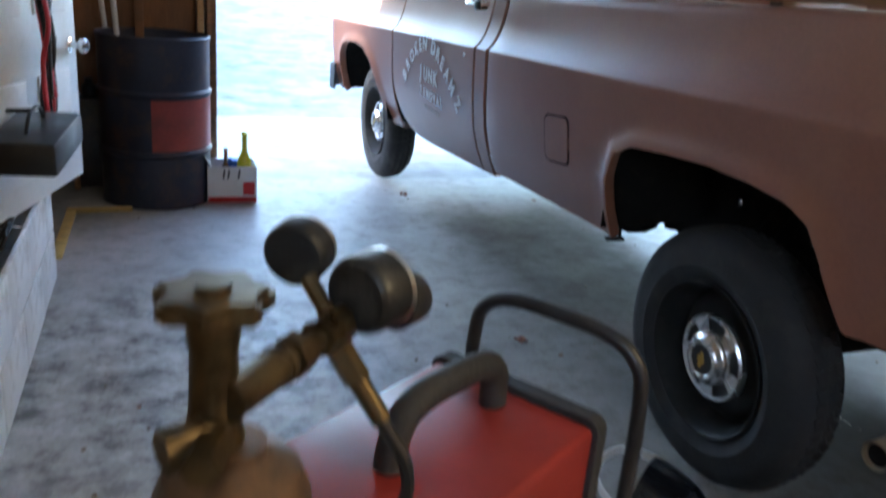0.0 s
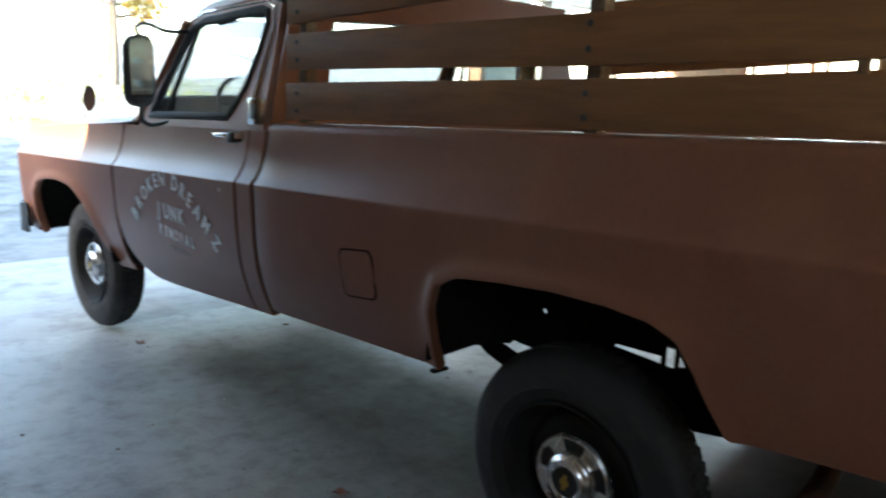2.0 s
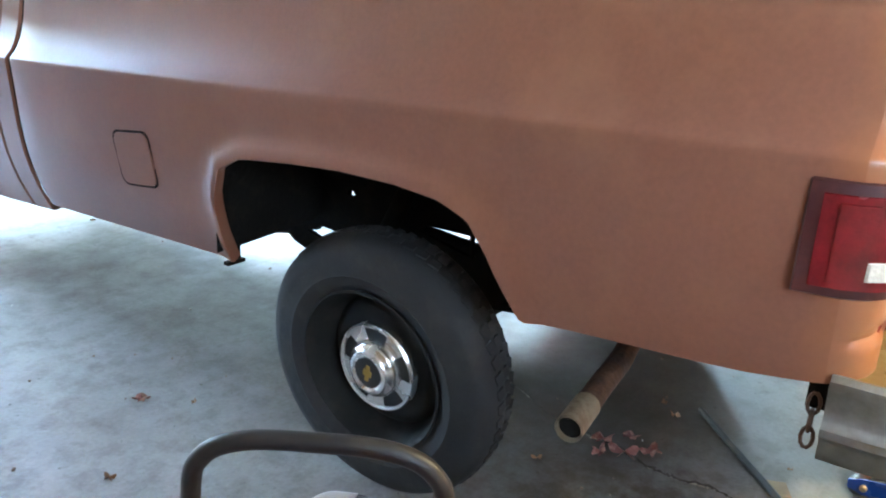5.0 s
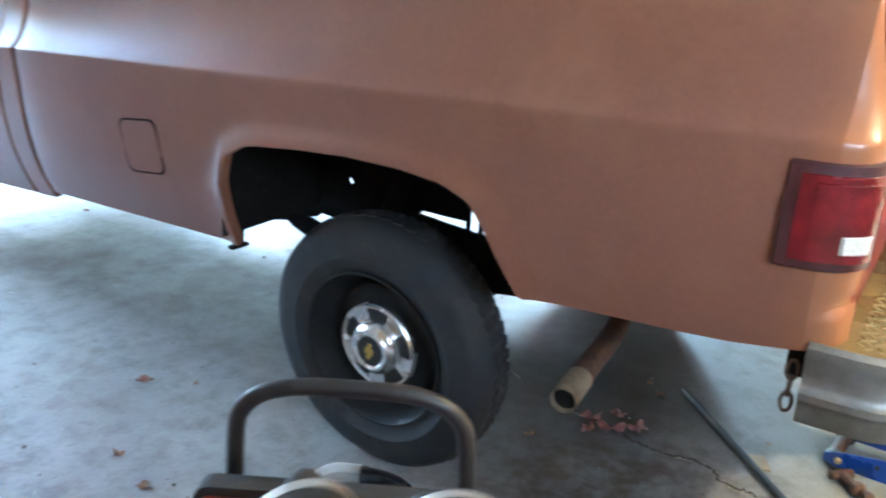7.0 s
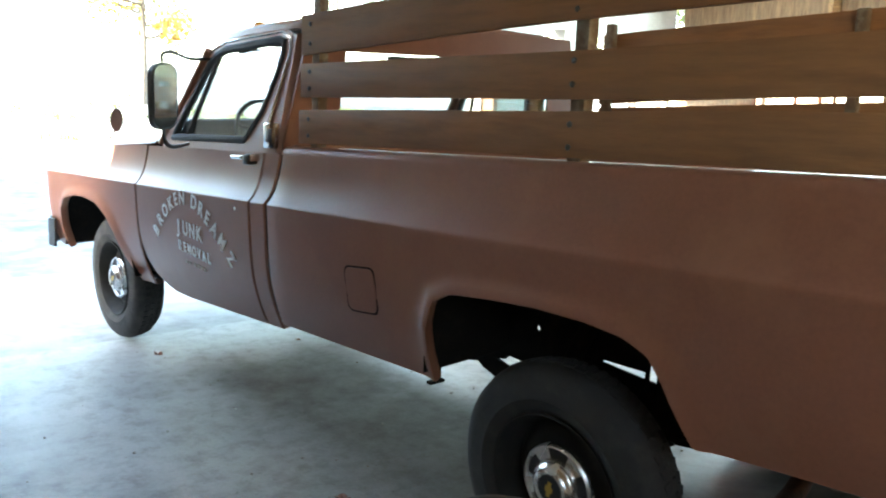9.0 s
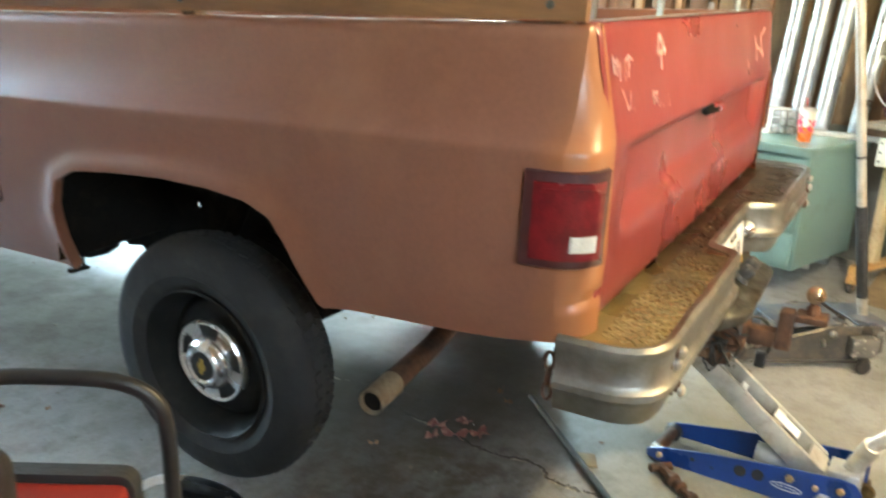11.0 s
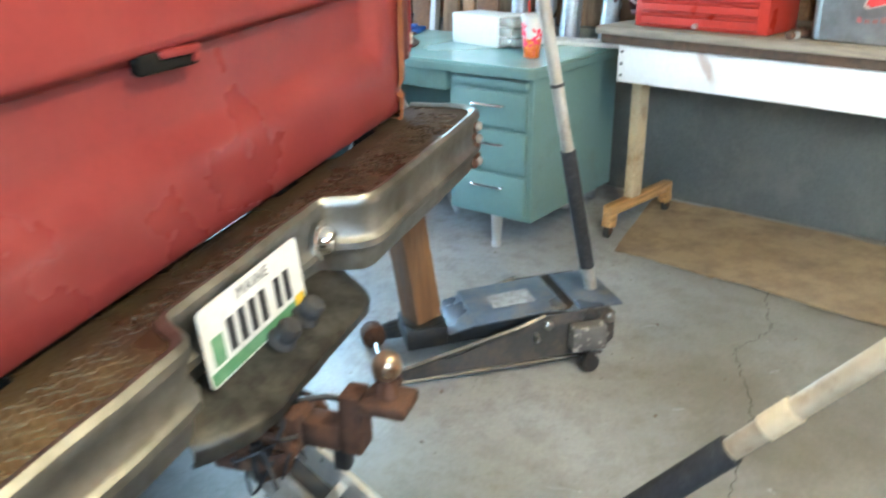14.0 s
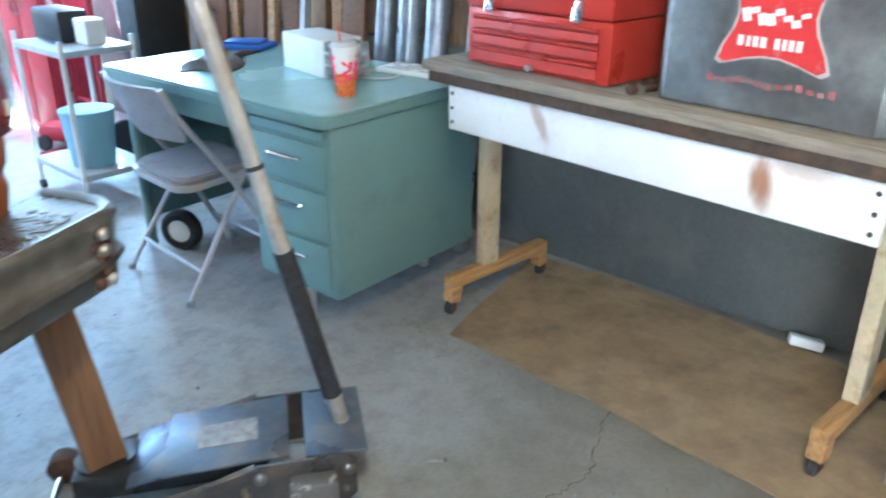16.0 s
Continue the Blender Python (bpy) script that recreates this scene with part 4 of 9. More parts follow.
# cab: door, pillar and fender on both sides
DOOR_Y = [2.752, 2.757, 2.78, 2.9, 3.05, 3.2, 3.35, 3.5, 3.6, 3.66, 3.70, 3.74, 3.77, 3.80, 3.825, 3.85, 3.865, 3.88, 3.89, 3.896]
FENDER_Y = [3.905, 3.91, 3.95, 4.0, 4.05, 4.07, 4.1, 4.14, 4.18, 4.22, 4.27, 4.33, 4.39, 4.46, 4.55, 4.65, 4.75, 4.85, 4.93, 5.0, 5.04, 5.07, 5.085, 5.10, 5.108, 5.113, 5.12, 5.18, 5.26, 5.33]
doors = []
for mirror in (False, True):
    f = (lambda x: WIDTH - x) if mirror else (lambda x: x)
    door = tpart("door", side_sheet([(DOOR_Y[0], 0.008)] + [(y, 0.0) for y in DOOR_Y[1:-1]] + [(DOOR_Y[-1], 0.008)], door_bottom, None, 1.255, mirror, 0.02), PAINT, label="brown primer cab door")
    doors.append(door)
    tpart("cab_pillar", side_sheet([(2.629, 0.008), (2.635, 0.0), (2.69, 0.0), (2.738, 0.0), (2.744, 0.008)], door_bottom, None, 1.255, mirror, 0.02), PAINT)
    tpart("fender", side_sheet([(FENDER_Y[0], 0.008)] + [(y, 0.0) for y in FENDER_Y[1:]] + [(5.355, 0.008), (5.37, 0.03), (5.375, 0.06)], fender_bottom, FARCH, 1.255, mirror, 0.03), PAINT, label="brown primer front fender")
    # dark gap behind the panel joints
    bm = B()
    for y in (2.624, 2.748, 3.9005):
        bm = B()
        sheet(bm, [[(f(lerp_table(SIDE, z) + 0.02), y + w, z) for z in (0.60, 0.7, 0.8, 0.95, 1.06, 1.09, 1.17, 1.25)] for w in (-0.03, 0.03)])
        tpart("joint_backing", bm, UNDER)

    def tumble(z):
        return 0.060 + max(0.0, z - 1.255) * 0.245

    outer = [(3.73, 1.255), (3.70, 1.315), (3.47, 1.655), (3.40, 1.715), (3.30, 1.742), (2.80, 1.752), (2.725, 1.725), (2.705, 1.66), (2.715, 1.55), (2.735, 1.42), (2.748, 1.335), (2.752, 1.255)]
    inner = [(3.63, 1.300), (3.615, 1.325), (3.415, 1.635), (3.37, 1.672), (3.29, 1.695), (2.83, 1.708), (2.785, 1.695), (2.770, 1.65), (2.79, 1.55), (2.835, 1.42), (2.905, 1.328), (2.93, 1.300)]
    bm = B()
    rings = []
    for pts, dx in ((outer, 0.006), (outer, 0.0), (inner, 0.0), (inner, 0.022)):
        rings.append([(f(tumble(z) + dx), y, z) for y, z in pts])
    sheet(bm, rings, closed=True)
    frame_o = tpart("window_frame", bm, PAINT, door)
    # bright trim and rubber round the glass
    bm = B()
    tube(bm, [(f(tumble(z) - 0.004), y + (0.012 if y < 2.9 else 0), z - (0.012 if z > 1.6 else 0)) for y, z in outer[2:-1]], 0.007, 6)
    tpart("window_trim", bm, CHROME, frame_o, "bright bead along the door frame")
    bm = B()
    tube(bm, [(f(tumble(z) + 0.008), y, z) for y, z in inner], 0.019, 8, closed=True)
    tpart("window_rubber", bm, RUBBER, frame_o, "black rubber round the glass")
    bm = B()
    tube(bm, [(f(tumble(z) + 0.012), y, z) for y, z in ((3.50, 1.30), (3.34, 1.68))], 0.013, 6)
    tpart("vent_post", bm, BLACK, frame_o)
    bm = B()
    vs = [bm.verts.new((f(tumble(z) + 0.016), y, z)) for y, z in inner]
    bm.faces.new(vs)
    thick(bm, 0.004)
    pane = tpart("window_pane", bm, GLASS, door, "clear side window", smooth=False)
    pane.visible_shadow = False
    # rear cab quarter above the belt
    bm = B()
    prof = [(2.752, 1.255), (2.748, 1.335), (2.735, 1.42), (2.715, 1.55), (2.705, 1.66), (2.725, 1.725)]
    sheet(bm, [[(f(tumble(z)), y + 0.001, z) for y, z in prof], [(f(tumble(z)), 2.66 + 0.008 * i, z) for i, (y, z) in enumerate(prof)], [(f(tumble(z) + 0.05), 2.640 + 0.008 * i, z) for i, (y, z) in enumerate(prof)]])
    tpart("cab_quarter", bm, PAINT)
    # badge on the pillar
    bm = B()
    box(bm, (f(0.064), 2.706, 1.325), (0.018, 0.090, 0.100), bev=0.004)
    badge = tpart("pillar_badge", bm, CHROME, label="chrome badge plate on the cab pillar")
    bm = B()
    box(bm, (f(0.0548), 2.706, 1.325), (0.003, 0.042, 0.054), bev=0.001)
    tpart("badge_field", bm, BLACK, badge)
    # door handle and lock
    bm = B()
    box(bm, (f(0.000), 2.83, 1.237), (0.018, 0.15, 0.018), (0, 0, 0), 0.006)
    box(bm, (f(0.020), 2.765, 1.237), (0.045, 0.03, 0.03), (0, 0, 0), 0.006)
    tpart("door_handle", bm, CHROME, door, "chrome door handle")
    bm = B()
    box(bm, (f(0.012), 2.775, 1.231), (0.05, 0.045, 0.042), bev=0.01)
    tpart("handle_cup", bm, BLACK, door)
    bm = B()
    cyl(bm, (f(0.0), 2.862, 1.028), (f(-0.008), 2.862, 1.028), 0.011, n=14)
    tpart("door_lock", bm, CHROME, door, "round door lock")
    # mirror on its arms
    mx = f(-0.165)
    bm = B()
    pr = rounded(0.128, 0.275, 0.052)
    s_ = 1 if not mirror else -1
    mm = Matrix.Translation((mx, 3.17, 1.485)) @ Euler((radians(90), 0, radians(14 * s_))).to_matrix().to_4x4()
    prism(bm, pr, 0.03, mm @ Matrix.Translation((0, 0, -0.03)))
    mir = tpart("wing_mirror", bm, BLACK, door, "tall wing mirror in a dark case")
    bm = B()
    prism(bm, rounded(0.110, 0.255, 0.044), 0.002, mm @ Matrix.Translation((0, 0, 0.001)))
    tpart("mirror_glass", bm, MIRROR, mir, "mirror glass", smooth=False)
    bm = B()
    tube(bm, smooth_path([(mx, 3.19, 1.355), (mx + 0.01 * s_, 3.2, 1.30), (f(-0.10), 3.26, 1.272), (f(-0.01), 3.36, 1.27), (f(0.05), 3.42, 1.275)]), 0.009, 8)
    tpart("mirror_arm", bm, BLACK, mir)
    bm = B()
    tube(bm, smooth_path([(mx, 3.19, 1.615), (mx, 3.2, 1.655), (f(-0.10), 3.25, 1.672), (f(0.03), 3.36, 1.655), (f(0.16), 3.42, 1.66)]), 0.008, 8)
    tpart("mirror_arm", bm, BLACK, mir)

# small oval mirror on the fender
bm = B()
lathe(bm, [(0.0, -0.012), (0.024, -0.012), (0.035, 0.008), (0.038, 0.024), (0.0, 0.026)], (0.25, 4.85, 1.375), (0.19, 3.85, 1.375), 22, close=False)
for v in bm.verts:
    v.co.z = 1.375 + (v.co.z - 1.375) * 1.9
spot = tpart("oval_mirror", bm, BLACK, truck, "small black oval mirror on the fender")
bm = B()
tube(bm, [(0.25, 4.855, 1.34), (0.24, 4.86, 1.29), (0.20, 4.86, 1.25)], 0.007, 6)
tpart("mirror_stalk", bm, BLACK, spot)

# roof, windscreen, rear window, hood, nose
bm = B()
grid = []
for y, zo in ((2.655, -0.03), (2.665, -0.008), (2.70, 0.0), (2.9, 0.005), (3.1, 0.004), (3.28, -0.004), (3.36, -0.018), (3.40, -0.04)):
    grid.append([(x, y, z + zo) for x, z in ((0.176, 1.745), (0.182, 1.768), (0.21, 1.785), (0.35, 1.80), (0.7, 1.812), (1.0, 1.815), (1.3, 1.812), (1.65, 1.80), (1.79, 1.785), (1.818, 1.768), (1.824, 1.745))])
sheet(bm, grid)
thick(bm, 0.02)
tpart("roof", bm, PAINT, label="brown primer cab roof")
for x in (0.30, 1.0, 1.7):
    bm = B()
    lathe(bm, [(0.028, 0), (0.028, 0.008), (0.022, 0.028), (0.0, 0.034)], (x, 3.22, 1.79), (x, 3.22, 2.0), 14)
    tpart("roof_marker_lamp", bm, LENS_AMBER, label="small amber marker lamp on the roof")
for s in (False, True):
    bm = B()
    f = (lambda x: WIDTH - x) if s else (lambda x: x)
    tube(bm, [(f(0.075), 3.76, 1.27), (f(0.12), 3.60, 1.47), (f(0.168), 3.44, 1.70)], 0.024, 8)
    tpart("windscreen_pillar", bm, PAINT)
bm = B()
sheet(bm, [[(x, y0 + 0.20 * (1 - ((x - 1) / 0.93) ** 2), 1.275) for x in (0.08, 0.3, 0.6, 1.0, 1.4, 1.7, 1.92)] for y0 in (3.76,)] + [[(1 + (x - 1) * 0.90, 3.43 + 0.12 * (1 - ((x - 1) / 0.93) ** 2), 1.72) for x in (0.08, 0.3, 0.6, 1.0, 1.4, 1.7, 1.92)]])
thick(bm, 0.005)
ws = tpart("windscreen", bm, GLASS, label="clear windscreen")
ws.visible_shadow = False
bm = B()
outer_b = [(0.08, 0.58), (1.92, 0.58), (1.92, 1.28), (1.80, 1.78), (0.20, 1.78), (0.08, 1.28)]
inner_b = [(0.34, 1.36), (1.66, 1.36), (1.66, 1.37), (1.63, 1.66), (0.37, 1.66), (0.34, 1.37)]
sheet(bm, [[(x, 2.650, z) for x, z in ring] for ring in (outer_b, inner_b)], closed=True)
thick(bm, 0.012)
back = tpart("cab_back", bm, PAINT)
bm = B()
box(bm, (1.0, 2.650, 1.51), (1.36, 0.006, 0.31))
rw = tpart("rear_window", bm, GLASS, back, "clear rear window")
rw.visible_shadow = False
bm = B()
grid = []
for y, dz in ((3.80, 0.02), (3.95, 0.01), (4.2, 0.0), (4.6, -0.01), (5.0, -0.025), (5.28, -0.045), (5.345, -0.075), (5.355, -0.12)):
    grid.append([(x, y, z + dz) for x, z in ((0.055, 1.252), (0.075, 1.272), (0.11, 1.280), (0.22, 1.268), (0.5, 1.272), (0.8, 1.295), (1.2, 1.295), (1.5, 1.272), (1.78, 1.268), (1.89, 1.280), (1.925, 1.272), (1.945, 1.252))])
sheet(bm, grid)
thick(bm, 0.01)
tpart("hood", bm, PAINT, label="brown primer hood")
bm = B()
box(bm, (1.0, 5.35, 0.93), (1.84, 0.05, 0.42), bev=0.01)
nose = tpart("grille_panel", bm, BLACK)
for x in (0.16, 1.84):
    bm = B()
    box(bm, (x - 0.10 * (1 if x < 1 else -1), 5.335, 1.03), (0.035, 0.06, 0.13), bev=0.008)
    tpart("marker_lamp", bm, LENS_AMBER, nose, "amber corner lamp")
bm = B()
path = [(-0.012, 5.20), (-0.015, 5.32), (0.01, 5.40), (0.08, 5.44), (1.0, 5.47), (1.92, 5.44), (1.99, 5.40), (2.015, 5.32), (2.012, 5.20)]
sheet(bm, [[(x, y, z) for x, y in path] for z in (0.76, 0.755, 0.70, 0.64, 0.59, 0.585)])
thick(bm, 0.012)
tpart("front_bumper", bm, BLACK, label="dark front bumper")
# inside of the cab
bm = B()
box(bm, (1.0, 3.02, 1.735), (1.56, 0.70, 0.02), bev=0.006)
box(bm, (0.55, 3.36, 1.675), (0.52, 0.13, 0.018), (35, 0, 0), 0.006)
box(bm, (1.45, 3.36, 1.675), (0.52, 0.13, 0.018), (35, 0, 0), 0.006)
tpart("headliner", bm, mat("grey_headliner", (0.07, 0.07, 0.068), 0.85, 0, None, 0.5, 5, 60, 0.2, 0.1), label="grey roof lining and sun visors")
bm = B()
box(bm, (1.0, 3.70, 1.275), (1.72, 0.26, 0.22), bev=0.03)
for i in range(5):
    box(bm, (0.45 + i * 0.1, 3.565, 1.225), (0.07, 0.01, 0.06), bev=0.004)
tpart("dashboard", bm, BLACK)
bm = B()
box(bm, (1.0, 3.02, 0.86), (1.60, 0.55, 0.22), bev=0.05)
box(bm, (1.0, 2.76, 1.10), (1.60, 0.16, 0.50), (8, 0, 0), 0.05)
tpart("bench_seat", bm, mat("seat_vinyl", (0.06, 0.045, 0.04), 0.6, 0, None, 0.5, 4, 50, 0.2, 0.1))
bm = B()
ring = [Vector((0.46 + 0.19 * math.cos(a), 3.36 + 0.09 * math.sin(a), 1.31 + 0.165 * math.sin(a))) for a in (2 * math.pi * k / 24 for k in range(24))]
tube(bm, ring, 0.012, 8, closed=True)
cyl(bm, (0.46, 3.36, 1.31), (0.46, 3.62, 1.20), 0.03, n=12)
for a in (0.3, math.pi - 0.3, -math.pi / 2):
    tube(bm, [(0.46, 3.36, 1.31), (0.46 + 0.19 * math.cos(a), 3.36 + 0.09 * math.sin(a), 1.31 + 0.165 * math.sin(a))], 0.010, 6)
tpart("steering_wheel", bm, BLACK)
bm = B()
box(bm, (1.0, 3.2, 0.64), (1.80, 1.15, 0.04))
box(bm, (1.0, 3.86, 0.95), (1.80, 0.03, 0.62))
box(bm, (1.0, 4.55, 0.78), (0.80, 1.3, 0.5), bev=0.03)
tpart("cab_floor", bm, UNDER)

# sign painted on the driver's door

def letter(ch, y, z, h, turn, squeeze=0.86):
    cu_ = bpy.data.curves.new("letter", "FONT")
    cu_.body, cu_.size, cu_.extrude, cu_.align_x, cu_.align_y = ch, h / 0.70, 0.0006, "CENTER", "CENTER"
    cu_.offset = 0.0024
    tmp = bpy.data.objects.new("letter", cu_)
    me = bpy.data.meshes.new_from_object(tmp)
    bpy.data.objects.remove(tmp)
    a = radians(turn)
    for v in me.vertices:
        u, w = v.co.x * squeeze, v.co.y
        yy = y - (u * math.cos(a) - w * math.sin(a))
        zz = z + (u * math.sin(a) + w * math.cos(a))
        # seen from the driver's side the text runs towards the tail
        v.co = lean(lerp_table(SIDE, zz) - 0.0052 - v.co.z, yy, zz)
    bm = B()
    bm.from_mesh(me)
    bmesh.ops.remove_doubles(bm, verts=bm.verts, dist=0.00005)
    bpy.data.meshes.remove(me)
    ob = part("letter", bm, WHITE_PAINT, doors[0], smooth=False)
    if sum(p.normal.x * p.area for p in ob.data.polygons if p.center.x < -9) > 0:
        ob.data.flip_normals()
    return ob


for ch, y, z, t in (("B", 3.660, 0.852, 52), ("R", 3.605, 0.910, 42), ("O", 3.543, 0.958, 33), ("K", 3.480, 0.996, 25), ("E", 3.420, 1.020, 15), ("N", 3.358, 1.032, 6)):
    letter(ch, y, z, 0.060, t)
for ch, y, z, t in (("D", 3.235, 1.020, -12), ("R", 3.170, 0.995, -20), ("E", 3.112, 0.962, -28), ("A", 3.050, 0.920, -36), ("M", 2.985, 0.870, -42), ("Z", 2.915, 0.805, -50)):
    letter(ch, y, z, 0.063, t)
for i, ch in enumerate("JUNK"):
    letter(ch, 3.405 - i * 0.068, 0.896 - i * 0.005, 0.064, -4)
for i, ch in enumerate("REMOVAL"):
    letter(ch, 3.405 - i * 0.047, 0.808 - i * 0.005, 0.046, -5, 0.74)
bm = B()
for i in range(6):
    y = 3.37 - i * 0.033 - (0.02 if i > 1 else 0)
    box(bm, (lerp_table(SIDE, 0.735) - 0.001, y, 0.735 - i * 0.003), (0.0016, 0.02, 0.018))
tpart("faint_sign_line", bm, mat("faded_sign_paint", (0.32, 0.24, 0.2), 0.6, 0, None, 0.5, 20, 90, 0.2, 0.05), doors[0], "faded small line of writing", kind="stuff", smooth=False)

# frame, axle, tank and exhaust under the truck
bm = B()
for x in (0.53, 1.47):
    for y0, y1, z0, z1 in ((0.23, 0.75, 0.78, 0.80), (0.75, 1.25, 0.82, 0.86), (1.25, 1.8, 0.84, 0.78), (1.8, 5.0, 0.72, 0.70)):
        box(bm, (x, (y0 + y1) / 2, (z0 + z1) / 2), (0.07, y1 - y0 + 0.04, 0.15), (0, 0, 0), 0.006)
for y in (0.3, 0.95, 1.75, 2.6, 3.4):
    box(bm, (1.0, y, 0.79), (0.9, 0.09, 0.09), bev=0.006)
box(bm, (0.30, 2.12, 0.70), (0.34, 0.80, 0.24), bev=0.03)
# underbody bulk, added out of view to block light under the truck
box(bm, (1.70, 2.12, 0.64), (0.34, 0.90, 0.30), bev=0.03)
box(bm, (1.0, 3.9, 0.60), (0.70, 1.7, 0.26), bev=0.04)
box(bm, (1.0, 2.7, 0.62), (0.42, 0.9, 0.24), bev=0.04)
for y in (1.78, 2.2, 2.5):
    box(bm, (1.0, y, 0.86), (1.6, 0.07, 0.06))
# rear sill pieces, added to stop bulb light through the tail gap
for x, w in ((0.33, 0.38), (0.86, 0.44), (1.42, 0.26), (1.83, 0.07)):
    box(bm, (x, 0.205, 0.66), (w, 0.05, 0.15))
chassis = tpart("chassis", bm, UNDER, label="black chassis under the bed")
for x in (0.56, 1.44):
    bm = B()
    for i in range(4):
        P = smooth_path([(x, 0.62 + 0.05 * i, 0.60 - 0.02 * i), (x, 0.9, 0.52 - 0.018 * i), (x, 1.22, 0.47 - 0.014 * i), (x, 1.55, 0.55 - 0.018 * i), (x, 1.86 - 0.05 * i, 0.66 - 0.02 * i)], 5)
        sheet(bm, [[p + Vector((-0.032, 0, 0)), p + Vector((0.032, 0, 0))] for p in P])
    thick(bm, 0.008)
    part("leaf_spring", bm, UNDER, chassis)
bm = B()
for x0, x1, dy in ((0.38, 0.44, 0.28),):
    cyl(bm, (x0, 1.22 + dy, 0.42), (x1, 1.22 + dy * 0.4, 0.84), 0.028, n=12)
part("shock_absorber", bm, UNDER, chassis)
bm = B()
cyl(bm, (0.12, 1.72, 0.62), (0.12, 1.72, 0.545), 0.005, n=8)
box(bm, (0.10, 1.715, 0.542), (0.06, 0.02, 0.010))
part("hanging_bracket", bm, UNDER, chassis)
bm = B()
cyl(bm, (0.30, 1.22, 0.385), (1.70, 1.22, 0.385), 0.045, n=16)
lathe(bm, [(0.0, -0.15), (0.07, -0.12), (0.115, -0.05), (0.115, 0.05), (0.06, 0.12), (0.035, 0.2)], (1.0, 1.22, 0.385), (1.0, 2.0, 0.45), 20)
cyl(bm, (1.0, 1.4, 0.395), (1.0, 3.4, 0.56), 0.030, n=12)
part("rear_axle", bm, UNDER, chassis)
bm = B()
cyl(bm, (0.30, 4.56, 0.385), (1.70, 4.56, 0.385), 0.04, n=12)
part("front_axle", bm, UNDER, chassis)
bm = B()
tube(bm, smooth_path([(0.62, 1.62, 0.66), (0.72, 1.20, 0.62), (0.74, 0.92, 0.52), (0.66, 0.76, 0.46), (0.50, 0.706, 0.441), (0.30, 0.681, 0.433), (0.097, 0.657, 0.425)], 6), 0.029, 14, caps=False)
exhaust = part("exhaust_pipe", bm, RUST, chassis, "rusty tailpipe with a pale bare end")
bm = B()
a, b = Vector((0.205, 0.6695, 0.4294)), Vector((0.092, 0.6565, 0.4248))
cyl(bm, a, b, 0.032, n=18, caps=False)
cyl(bm, b, a, 0.0275, n=18, caps=False)
part("pipe_tip", bm, mat("bare_pipe", (0.36, 0.27, 0.17), 0.6, 0.4, (0.2, 0.12, 0.06), 0.55, 9, 70, 0.25, 0.15), exhaust)
# black plug that paints the shade inside the hollow pipe end
bm = B()
cyl(bm, b + (a - b) * 0.12, b + (a - b) * 0.3, 0.0274, n=18)
part("pipe_soot", bm, UNDER, exhaust)


